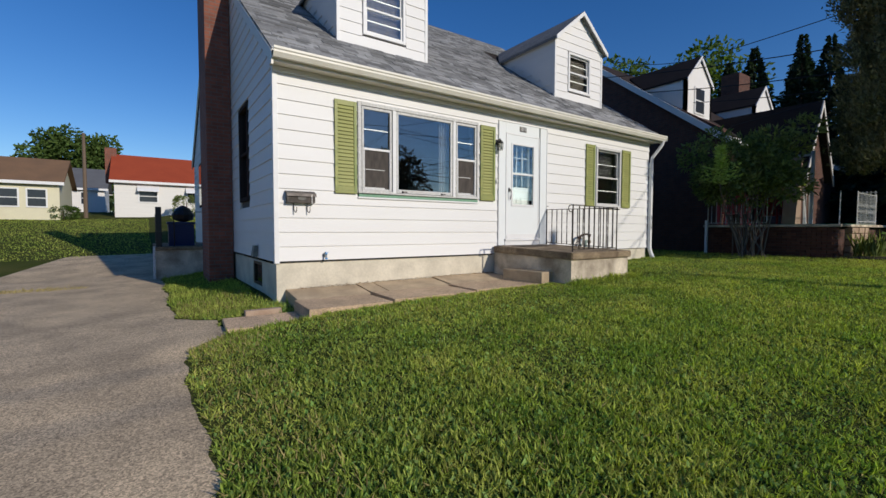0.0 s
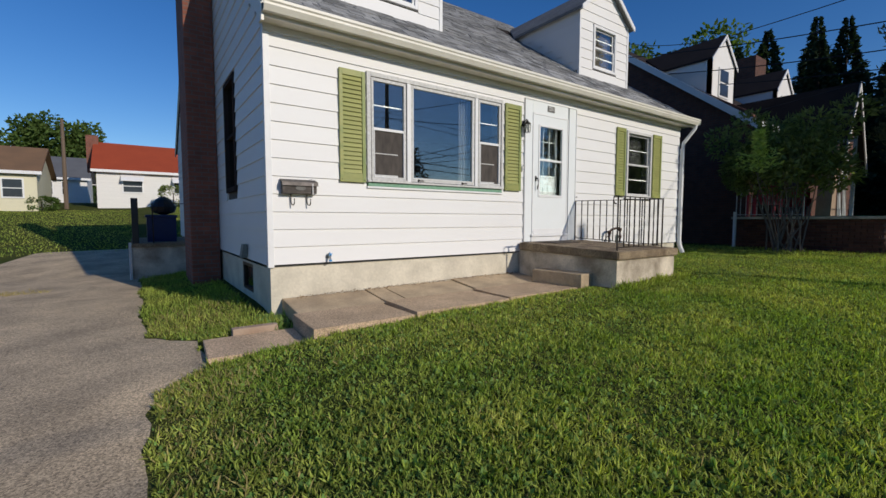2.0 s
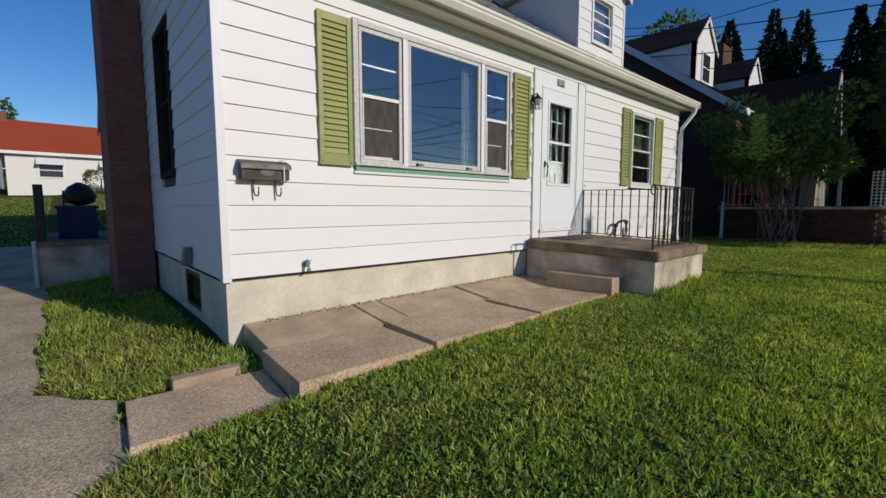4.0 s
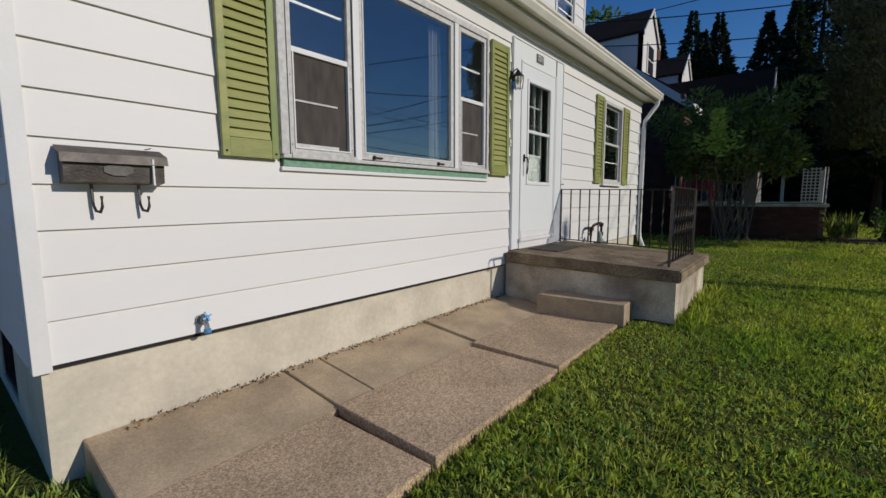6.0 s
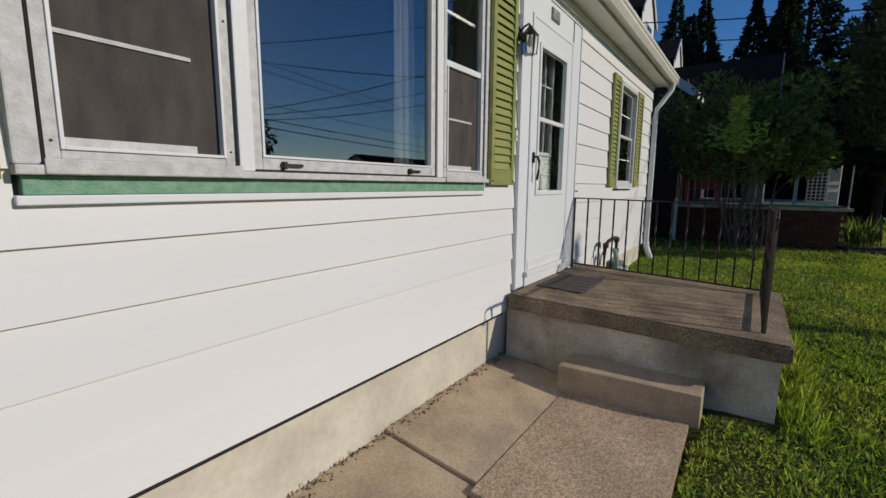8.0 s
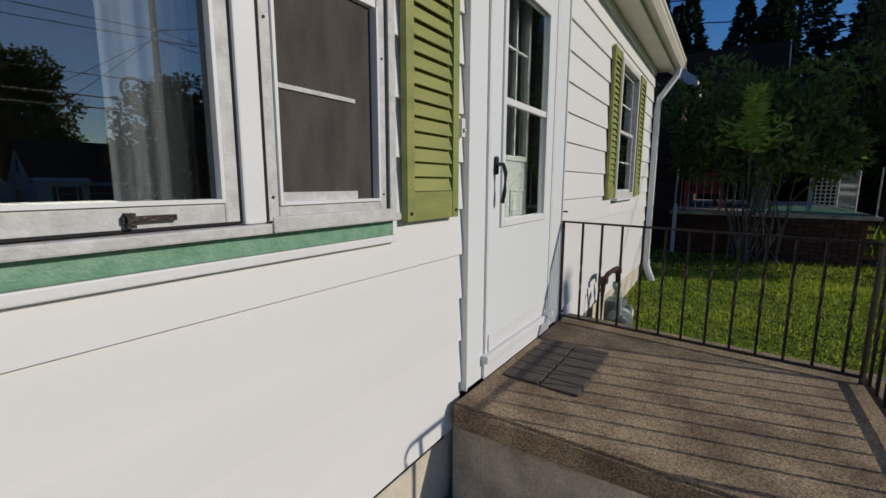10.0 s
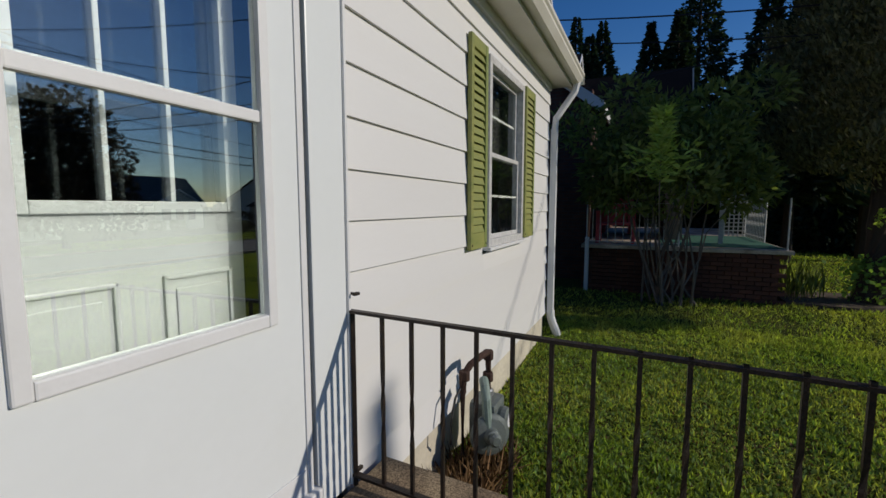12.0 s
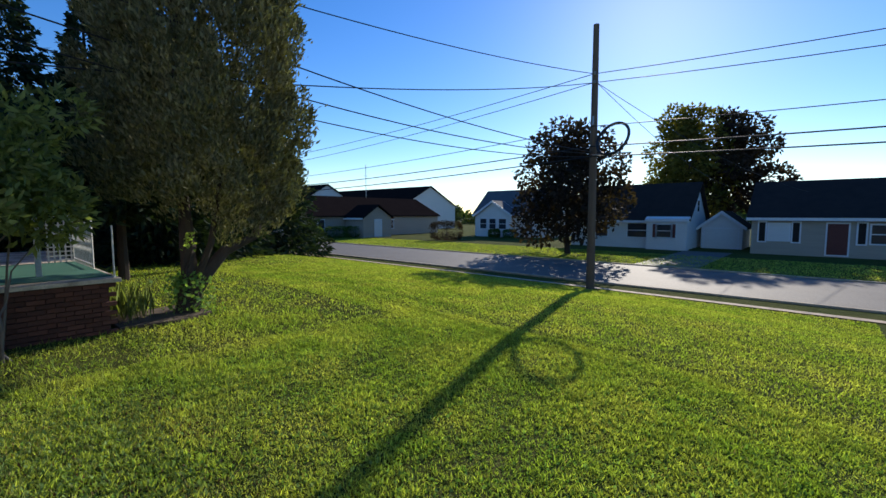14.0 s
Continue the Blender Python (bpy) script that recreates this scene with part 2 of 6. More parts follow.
    white_iron=material("white_painted_iron", (0.7, 0.7, 0.68), (0.5, 0.48, 0.45), scale=20, fine=90, rough=0.5, bump=0.1),
    carpet=material("green_outdoor_carpet", (0.035, 0.14, 0.09), (0.05, 0.18, 0.12), scale=6, fine=150, rough=0.95, bump=0.3),
    rubber=material("rubber_mat", (0.075, 0.062, 0.052), (0.11, 0.092, 0.075), scale=10, fine=120, rough=0.9, bump=0.4),
    yellow=material("cream_house_paint", (0.68, 0.63, 0.44), (0.6, 0.55, 0.4), scale=2, fine=20, rough=0.7, bump=0.05),
    white_house=material("white_house_paint", (0.74, 0.715, 0.67), (0.66, 0.64, 0.60), scale=2, fine=20, rough=0.7, bump=0.05, stretch=(0.3, 0.3, 6)),
    tan_house=material("tan_house_paint", (0.42, 0.35, 0.27), (0.34, 0.285, 0.225), scale=2, fine=20, rough=0.7, bump=0.05, stretch=(0.3, 0.3, 6)),
    red_door=material("dark_red_door", (0.12, 0.025, 0.02), (0.09, 0.02, 0.018), rough=0.5, bump=0.02),
    plate=material("number_plate", (0.10, 0.095, 0.085), (0.2, 0.19, 0.17), scale=30, fine=120, rough=0.6, bump=0.1),
    arbor=leaf_material("arborvitae_leaf", (0.125, 0.13, 0.07), (0.19, 0.18, 0.10), 0.16),
    spruce=leaf_material("spruce_needle", (0.03, 0.05, 0.03), (0.045, 0.068, 0.035), 0.15),
    bush=leaf_material("shrub_leaf", (0.15, 0.19, 0.07), (0.21, 0.24, 0.10), 0.42),
    # leaf colour raised to imitate sunlight
    bright=leaf_material("sunlit_look_leaf", (0.42, 0.52, 0.15), (0.30, 0.42, 0.11), 0.4, 0.25),
    maple=leaf_material("purple_maple_leaf", (0.05, 0.032, 0.026), (0.032, 0.028, 0.022), 0.3),
    green_tree=leaf_material("green_tree_leaf", (0.10, 0.15, 0.04), (0.07, 0.115, 0.03), 0.35),
    autumn=leaf_material("turning_tree_leaf", (0.15, 0.12, 0.03), (0.08, 0.095, 0.025), 0.4),
    blade=leaf_material("grass_blade", (0.25, 0.34, 0.066), (0.47, 0.465, 0.13), 0.42, 0.55, 1.1, 9, 0.32),
    clover=leaf_material("clover_leaf", (0.15, 0.27, 0.07), (0.28, 0.38, 0.125), 0.3, 0.4, 1.4, 9, 0.3),
    litter=leaf_material("dry_leaf_litter", (0.20, 0.12, 0.06), (0.12, 0.08, 0.045), 0.05, 0.4),
    weed=leaf_material("lawn_weed_leaf", (0.14, 0.215, 0.06), (0.25, 0.32, 0.115), 0.2, 0.4),
    straw=leaf_material("dry_grass_blade", (0.42, 0.34, 0.15), (0.32, 0.27, 0.11), 0.25, 0.3),
)


# ---------------------------------------------------------------- building helpers
def thing(name, at, label, category, group="", kind=""):
    ob = new(name)
    ob.location = at
    ob.empty_display_size = 0.1
    return tagged(ob, label, category, group, kind)


def mesh_of(bm, name, mat, smooth=False):
    me = bpy.data.meshes.new(name)
    bmesh.ops.recalc_face_normals(bm, faces=bm.faces)
    bm.to_mesh(me)
    bm.free()
    me.materials.append(M[mat] if isinstance(mat, str) else mat)
    if smooth:
        for p in me.polygons:
            p.use_smooth = True
    return me


def under(ob, parent):
    """Lays ob, built in the place's own metres, under its parent."""
    ob.parent = parent
    if parent.type == "EMPTY":
        ob.matrix_parent_inverse = Matrix.Translation(-Vector(parent.location))
    return ob


def part(name, bm, mat, parent=None, label="", smooth=False):
    ob = new(name, mesh_of(bm, name, mat, smooth) if isinstance(bm, bmesh.types.BMesh) else bm)
    if parent:
        under(ob, parent)
    return tagged(ob, label)


def box(bm, x0, x1, y0, y1, z0, z1, bevel=0.0, m=None):
    r = bmesh.ops.create_cube(bm, size=1)
    vs = r["verts"]
    bmesh.ops.scale(bm, vec=(abs(x1 - x0), abs(y1 - y0), abs(z1 - z0)), verts=vs)
    bmesh.ops.translate(bm, vec=((x0 + x1) / 2, (y0 + y1) / 2, (z0 + z1) / 2), verts=vs)
    if bevel:
        es = list({e for v in vs for e in v.link_edges})
        out = bmesh.ops.bevel(bm, geom=es, offset=bevel, segments=2, affect="EDGES", profile=0.6)
        vs = list({v for f in out["faces"] for v in f.verts} | {v for v in vs if v.is_valid})
    if m:
        bmesh.ops.transform(bm, matrix=m, verts=vs)
    return vs


def boxes(*args, bevel=0.0):
    bm = bmesh.new()
    for a in args:
        box(bm, *a, bevel=bevel)
    return bm


def tube(bm, points, r, sides=8, r1=None):
    """A round bar along a line of points."""
    pts = [Vector(p) for p in points]
    rings = []
    for i, p in enumerate(pts):
        d = (pts[min(i + 1, len(pts) - 1)] - pts[max(i - 1, 0)]).normalized()
        q = d.to_track_quat("Z", "Y")
        rad = r if r1 is None else r + (r1 - r) * i / (len(pts) - 1)
        rings.append([bm.verts.new(p + q @ Vector((rad * math.cos(a), rad * math.sin(a), 0)))
                      for a in (2 * math.pi * k / sides for k in range(sides))])
    for a, b in zip(rings, rings[1:]):
        for k in range(sides):
            bm.faces.new((a[k], a[(k + 1) % sides], b[(k + 1) % sides], b[k]))
    bm.faces.new(rings[0][::-1])
    bm.faces.new(rings[-1])
    return bm


def tubes(points, r, sides=8, r1=None):
    return tube(bmesh.new(), points, r, sides, r1)


def prism(bm, outline, axis, a, b):
    """An outline of (u, v) pushed along an axis from a to b; u, v are the other two axes in order."""
    def at(u, v, w):
        return {"x": (w, u, v), "y": (u, w, v), "z": (u, v, w)}[axis]
    lo = [bm.verts.new(at(u, v, a)) for u, v in outline]
    hi = [bm.verts.new(at(u, v, b)) for u, v in outline]
    n = len(outline)
    bm.faces.new(lo)
    bm.faces.new(hi[::-1])
    for i in range(n):
        bm.faces.new((lo[i], hi[i], hi[(i + 1) % n], lo[(i + 1) % n]))
    return bm


def prisms(outline, axis, a, b):
    return prism(bmesh.new(), outline, axis, a, b)


def holes(bm, x0, x1, z0, z1, openings, put):
    """Fills the rectangle round the openings with boxes through put(x0, x1, z0, z1)."""
    xs = sorted({x0, x1, *(v for o in openings for v in o[:2])})
    for a, b in zip(xs, xs[1:]):
        cut = sorted((o[2], o[3]) for o in openings if o[0] <= a + 1e-6 and o[1] >= b - 1e-6)
        z = z0
        for lo, hi in cut + [(z1, z1)]:
            if lo > z + 1e-4:
                put(a, b, z, lo)
            z = max(z, hi)
    return bm


def raw_mesh(name, verts, faces, mat, smooth=False):
    me = bpy.data.meshes.new(name)
    me.from_pydata(verts, [], faces)
    me.materials.append(M[mat])
    if smooth:
        me.polygons.foreach_set("use_smooth", [True] * len(me.polygons))
    me.update()
    return me


def leaf_mesh(name, centres, ups, length, width, mat, rng, spread=1.0):
    """Many small pointed leaves, each a bent blade of two faces. ups: way in which each one points."""
    n = len(centres)
    d = ups + spread * rng.normal(size=(n, 3))
    d /= np.linalg.norm(d, axis=1)[:, None] + 1e-9
    side = np.cross(d, rng.normal(size=(n, 3)))
    side /= np.linalg.norm(side, axis=1)[:, None] + 1e-9
    nor = np.cross(d, side)
    L = (length * rng.uniform(0.6, 1.35, n))[:, None]
    Wd = (width * rng.uniform(0.7, 1.3, n))[:, None]
    v = np.stack([centres, centres + d * L * 0.45 + side * Wd * 0.5, centres + d * L + nor * L * 0.12,
                  centres + d * L * 0.45 - side * Wd * 0.5], 1).reshape(-1, 3)
    i = np.arange(n) * 4
    f = np.stack([np.stack([i, i + 1, i + 2], 1), np.stack([i, i + 2, i + 3], 1)], 1).reshape(-1, 3)
    me = bpy.data.meshes.new(name)
    me.vertices.add(len(v))
    me.vertices.foreach_set("co", v.ravel())
    me.loops.add(f.size)
    me.loops.foreach_set("vertex_index", f.ravel())
    me.polygons.add(len(f))
    me.polygons.foreach_set("loop_start", np.arange(len(f)) * 3)
    me.polygons.foreach_set("loop_total", np.full(len(f), 3))
    me.materials.append(M[mat])
    me.update()
    me.validate()
    return me


# ---------------------------------------------------------------- the ground
def steps(v, table):
    return float(np.interp(v, [a for a, _ in table], [b for _, b in table]))


def lie(x, y):
    """Height of the ground: it climbs along the house, falls to the street and rises behind."""
    along = steps(x, ((-6, -0.26), (-1.25, -0.17), (-0.3, -0.05), (0.2, 0.045), (4, 0.14), (9.3, 0.27), (12.4, 0.33), (16, 0.38)))
    left = steps(-y, ((1.5, 0), (2.2, -0.03), (6, -0.31), (16.8, -0.82)))
    right = steps(-y, ((1.5, 0), (7, -0.04), (12, -0.30), (16.8, -0.82)))
    k = min(1, max(0, (x - 2) / 4))
    front = left * (1 - k) + right * k
    z = along + front
    if 0.1 < x < 4.05 and -1.28 < y < 0.5:
        z -= 0.16
    if y < -14:
        k = min(1, (-14 - y) / 4)
        z = z * (1 - k) + (-0.62) * k
    if -0.5 < x < 0.1 and -1.2 < y < -0.7:
        z -= 0.14
    if y > 7:
        z += 0.072 * min(y - 7, 40)
    return z


def lie_soft(x, y):
    return sum(lie(x + a, y + b) for a in (-0.25, 0, 0.25) for b in (-0.25, 0, 0.25)) / 9


def edges(*spans):
    out = []
    for a, b, n in spans:
        out += list(np.linspace(a, b, n, endpoint=False))
    return out + [spans[-1][1]]


def sheet(name, xs, ys, height, mat):
    nx, ny = len(xs), len(ys)
    v = [(x, y, height(x, y)) for y in ys for x in xs]
    f = [(j * nx + i, j * nx + i + 1, (j + 1) * nx + i + 1, (j + 1) * nx + i) for j in range(ny - 1) for i in range(nx - 1)]
    return raw_mesh(name, v, f, mat, True)


gx = edges((-900, -60, 8), (-60, -8, 20), (-8, 16, 80), (16, 80, 30), (80, 900, 8))
gy = edges((-900, -80, 8), (-80, -24, 16), (-24, 14, 110), (14, 60, 18), (60, 900, 8))
ground = new("ground", sheet("ground", gx, gy, lambda x, y: lie_soft(x, y) - 0.012, "grass_ground"))
tagged(ground, "sunlit green lawn sloping gently to the street", "lawn", kind="structure")


def drive_edge(y):
    bulge = max(0.0, min(1.0, (y + 1.6) / 0.3)) * max(0.0, min(1.0, (0.15 - y) / 0.5))
    return -1.2 + 0.42 * bulge + 0.025 * math.sin(y * 3.1) + 0.012 * math.sin(y * 11.3 + 1) + 0.012 * math.sin(y * 27)


def drive_mesh():
    ys = np.linspace(-17, 11.5, 190)
    v, f = [], []
    nx = 14
    for y in ys:
        far = -5.3 + max(0, y - 4) * 0.22
        for i in range(nx):
            x = far + (drive_edge(y) - far) * i / (nx - 1)
            crown = 0.0 if i in (0, nx - 1) else 0.02
            v.append((x, y, lie_soft(x, y) + crown - 0.012))
    for j in range(len(ys) - 1):
        for i in range(nx - 1):
            a = j * nx + i
            f.append((a, a + 1, a + nx + 1, a + nx))
    return raw_mesh("driveway", v, f, "asphalt", True)


driveway = tagged(new("driveway", drive_mesh()), "worn grey-brown asphalt driveway beside the lawn", "driveway", kind="structure")
road = new("road", sheet("road", edges((-120, -20, 10), (-20, 40, 40), (40, 160, 12)), edges((-25.6, -18.7, 7)),
                         lambda x, y: lie_soft(x, y) + 0.03, "road"))
tagged(road, "grey asphalt street running past the lawn", "road", kind="structure")
pavement = new("pavement", sheet("pavement", edges((-60, 60, 80)), edges((-17.4, -17.08, 2)), lambda x, y: lie_soft(x, y) + 0.012, "walk_smooth"))
tagged(pavement, "narrow grassy concrete pavement along the street", "pavement", kind="structure")
kerb = new("kerb", mesh_of(boxes((-60, 60, -18.7, -18.56, -0.75, -0.56), (-60, 60, -25.75, -25.6, -0.75, -0.53), bevel=0.02), "kerb", "walk_smooth"))
tagged(kerb, "low weathered concrete street kerb", "kerb", kind="structure")
far_drive = new("driveway", sheet("driveway", edges((8.9, 12.0, 4)), edges((-38.1, -25.7, 8)), lambda x, y: lie_soft(x, y) + 0.012, "road"))
tagged(far_drive, "asphalt driveway leading to a garage", "driveway", kind="structure")

# ---------------------------------------------------------------- the white house
HX, HD = 9.36, 12.0              # length of the front, depth
WZ0, WZ1 = 0.545, 3.32           # siding from, to
LAP = 0.2075
OPEN_FRONT = [(1.30, 3.60, 1.592, 2.935), (4.33, 5.24, 0.74, 2.90), (7.15, 8.10, 1.51, 2.92)]
SLOPE = 0.70
EAVE_Y, EAVE_Z = -0.25, 3.40
RIDGE_Y = HD / 2
RIDGE_Z = EAVE_Z + SLOPE * (RIDGE_Y - EAVE_Y)


def roof_z(y):
    return EAVE_Z + SLOPE * (y - EAVE_Y)


house_front = new("wall_front")
tagged(house_front, "white clapboard front wall of a small house", "wall", kind="structure")
bm = bmesh.new()
holes(bm, 0.02, HX - 0.02, 0.5, WZ1 + 0.1, OPEN_FRONT, lambda a, b, c, d: box(bm, a, b, 0.02, 0.20, c, d))
# core coloured dark so that open siding ends look shaded
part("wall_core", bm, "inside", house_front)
# lap boards, cut round the openings
cover = [(1.245, 3.64, 1.49, 2.985), (4.138, 5.488, 0.0, 3.112), (7.118, 8.132, 1.50, 2.98)]
row = 0
while WZ0 + row * LAP < WZ1 - 0.01:
    za, zb = WZ0 + row * LAP, min(WZ0 + (row + 1) * LAP + 0.012, WZ1)
    spans, fill, x = [], [], 0.055
    for c0, c1, c2, c3 in cover:
        if zb > c2 + 0.02 and za < c3 - 0.02:
            spans.append((x, c0))
            x = c1
            for lo, hi in ((za, c2), (c3, zb)):
                if hi > lo + 0.02:
                    fill.append((c0, c1, lo, hi))
    spans.append((x, HX + 0.006 + 0.008 * math.sin(row * 2.1)))
    for a, b in spans:
        bm = bmesh.new()
        box(bm, a, b, -0.003, 0.018, za, zb)
        for v in bm.verts:
            if v.co.z < za + 0.01 and v.co.y < 0.01:
                v.co.y = -0.019
        part("siding_board", bm, "siding", house_front)
    for a, b, lo, hi in fill:
        bm = bmesh.new()
        box(bm, a, b, -0.003, 0.018, lo, hi)
        for v in bm.verts:
            if v.co.y < 0.01:
                v.co.y = -0.019 + 0.016 * (v.co.z - za) / (zb - za)
        part("siding_board", bm, "siding", house_front)
    row += 1
part("corner_board", boxes((-0.012, 0.058, -0.024, 0.05, WZ0 - 0.03, WZ1), bevel=0.004), "trim", house_front)
# black strip puts the shade below the lowest board into colour
part("starter_strip", boxes((0.06, 4.0, -0.01, 0.02, WZ0 - 0.022, WZ0 - 0.002)), "dark", house_front)
part("frieze_board", boxes((0.0, HX, -0.03, 0.02, WZ1 - 0.13, WZ1)), "trim", house_front)
foundation = tagged(new("foundation"), "cream rendered concrete house foundation with stains", "foundation", kind="structure")
part("front_footing", boxes((0.02, HX - 0.02, 0.015, 0.25, -0.6, WZ0 - 0.02)), "found", foundation)
part("rear_footing", boxes((0.02, 0.22, 1.65, HD, -0.6, WZ0 - 0.02)), "found", foundation)
part("corner_footing", boxes((0.02, 0.22, 0.252, 0.95, -0.6, WZ0 - 0.02)), "found", foundation)
part("window_footing", boxes((0.02, 0.22, 0.95, 1.65, -0.6, 0.08)), "found", foundation)
part("lintel", boxes((0.02, 0.22, 0.95, 1.65, 0.47, WZ0 - 0.02)), "found", foundation)
part("side_footing", boxes((HX - 0.22, HX - 0.02, 0.252, HD, -0.6, WZ0 - 0.02)), "found", foundation)

# gable walls
def gable_outline():
    return [(0.02, 0.5), (HD, 0.5), (HD, roof_z(-0.0) - 0.12), (RIDGE_Y, roof_z(RIDGE_Y) - 0.12), (0.02, roof_z(0.02) - 0.12)]


house_left = tagged(new("wall_left"), "white clapboard gable wall in shade", "wall", kind="structure")
bm = bmesh.new()
for a, b, c, d in ((0.2, 1.72, 0.5, 3.35), (1.72, 2.52, 0.5, 1.56), (1.72, 2.52, 3.18, 3.35), (2.52, HD, 0.5, 3.35)):
    box(bm, 0.02, 0.2, a, b, c, d)
prism(bm, [(0.02, 3.35), (HD - 0.02, 3.35), (RIDGE_Y, roof_z(RIDGE_Y) - 0.14)], "x", 0.02, 0.2)
part("wall_core", bm, "inside", house_left)
row = 0
while WZ0 + row * LAP < RIDGE_Z - 0.3:
    za, zb = WZ0 + row * LAP, WZ0 + (row + 1) * LAP + 0.012
    ya = max(0.05, EAVE_Y + (zb + 0.1 - EAVE_Z) / SLOPE)
    yb = HD - ya
    spans = [(ya, yb)]
    if zb > 1.55 and za < 3.16:
        spans = [(ya, 1.68), (2.56, yb)]
    for a, b in spans:
        bm = bmesh.new()
        box(bm, -0.003, 0.018, a, b, za, zb)
        for v in bm.verts:
            if v.co.z < za + 0.01 and v.co.x < 0.01:
                v.co.x = -0.019
        part("siding_board", bm, "siding", house_left)
    row += 1
house_right = tagged(new("wall_right", mesh_of(prisms(gable_outline(), "x", HX - 0.2, HX - 0.02), "wall_right", "siding")),
                     "white gable wall facing the neighbouring house", "wall", kind="structure")
house_back = tagged(new("wall_back", mesh_of(boxes((0.2, HX - 0.2, HD - 0.2, HD, -0.4, 3.3)), "wall_back", "siding")),
                    "white rear wall of the house", "wall", kind="structure")
floor_in = tagged(new("floor", mesh_of(boxes((0.21, HX - 0.21, 0.26, HD - 0.21, 0.55, 0.62)), "floor", "roof_brown")), "dark indoor floor", "floor", kind="structure")
ceiling_in = tagged(new("ceiling", mesh_of(boxes((0.21, HX - 0.21, 0.21, HD - 0.21, 3.02, 3.08)), "ceiling", "inside")), "plain indoor ceiling", "ceiling", kind="structure")
shade_dark_wall = tagged(new("wall_inner", mesh_of(boxes((0.21, HX - 0.21, 4.0, 4.1, 0.63, 3.01)), "wall_inner", "inside")), "plain indoor wall", "wall", kind="structure")

# roof
roof = tagged(new("roof"), "grey asphalt shingle gable roof with dormers", "roof", kind="structure")
RX0, RX1 = -0.06, 9.57
bm = bmesh.new()
th = 0.10
prism(bm, [(EAVE_Y + 0.02, EAVE_Z - th), (RIDGE_Y, RIDGE_Z - th), (RIDGE_Y, RIDGE_Z - 0.012), (EAVE_Y + 0.02, EAVE_Z - 0.012)], "x", RX0 + 0.02, RX1 - 0.02)
prism(bm, [(HD - EAVE_Y, EAVE_Z - th), (RIDGE_Y + 0.002, RIDGE_Z - th), (RIDGE_Y + 0.002, RIDGE_Z), (HD - EAVE_Y, EAVE_Z)], "x", RX0, RX1)
part("roof_deck", bm, "roof_dark", roof)
for xa, xb in ((RX0 - 0.012, RX0 + 0.018), (RX1 - 0.018, RX1 + 0.012)):
    part("rake_board", prisms([(EAVE_Y, EAVE_Z - 0.2), (RIDGE_Y, RIDGE_Z - 0.2), (HD - EAVE_Y, EAVE_Z - 0.2), (HD - EAVE_Y, EAVE_Z - 0.02),
                               (RIDGE_Y, RIDGE_Z - 0.02), (EAVE_Y, EAVE_Z - 0.02)], "x", xa, xb), "cream", roof)
part("soffit", boxes((RX0 + 0.02, RX1 - 0.02, -0.22, 0.02, WZ1 - 0.055, WZ1 - 0.03)), "cream", roof)
part("fascia", boxes((RX0 + 0.02, RX1 - 0.02, -0.235, -0.212, WZ1 - 0.07, EAVE_Z - 0.02)), "cream", roof)
gutter = thing("gutter", (4.8, -0.25, 3.3), "cream metal gutter along the eaves", "gutter")
part("trough", prisms([(-0.238, 3.42), (-0.238, 3.285), (-0.31, 3.285), (-0.345, 3.34), (-0.345, 3.365), (-0.36, 3.38), (-0.36, 3.41), (-0.335, 3.41), (-0.335, 3.385), (-0.31, 3.30), (-0.25, 3.30), (-0.25, 3.42)], "x", RX0, 9.60), "cream", gutter)
part("end_cap", boxes((9.60, 9.605, -0.36, -0.238, 3.285, 3.415)), "cream", gutter)
downspout = thing("downspout", (9.42, -0.12, 0.28), "white corrugated downspout at the house corner", "downspout")
part("upper_bend", tubes([(9.53, -0.29, 3.30), (9.52, -0.27, 3.2), (9.40, -0.08, 2.88), (9.385, -0.065, 2.7)], 0.04, 8), "trim", downspout)
part("pipe", boxes((9.345, 9.425, -0.105, -0.03, 0.55, 2.76), bevel=0.012), "trim", downspout)
part("elbow", tubes([(9.385, -0.07, 0.58), (9.385, -0.075, 0.5), (9.39, -0.10, 0.42), (9.40, -0.14, 0.32), (9.40, -0.16, 0.26)], 0.05, 10), "trim", downspout)

# shingles: separate near the eaves, joined above
EXPO = 0.145
rng = np.random.default_rng(5)


def shingle(width, height):
    bm = bmesh.new()
    box(bm, 0, width, 0, EXPO + 0.02, 0, height)
    return mesh_of(bm, "shingle", "shingle")


tabs = [shingle(w, h) for w, h in ((0.16, 0.012), (0.22, 0.018), (0.28, 0.010), (0.34, 0.020), (0.20, 0.014))]
tilt = Euler((math.atan(SLOPE), 0, 0))
DORMERS = ((1.33, 3.13), (6.87, 8.68))      # x extents of the dormers
DY = 1.0                                     # their front
length = math.hypot(1, SLOPE)


def tab_rows(first, last, front=True):
    for r in range(first, last):
        d = r * EXPO
        y, z = EAVE_Y + d / length, EAVE_Z + SLOPE * d / length
        x = RX0 + rng.uniform(-0.1, 0)
        while x < RX1:
            k = int(rng.integers(0, 5))
            w = (0.16, 0.22, 0.28, 0.34, 0.20)[k]
            yield k, x, y, z, w
            x += w


for k, x, y, z, w in tab_rows(0, 7):
    if x < RX0 - 0.01 or x + w > RX1 + 0.05:
        x = min(max(x, RX0), RX1 - w)
    ob = new("shingle", tabs[k])
    ob.matrix_basis = Matrix.LocRotScale((x, y, z), tilt, None)
    ob.parent = roof
verts, faces = [], []
hs = (0.012, 0.018, 0.010, 0.020, 0.014)
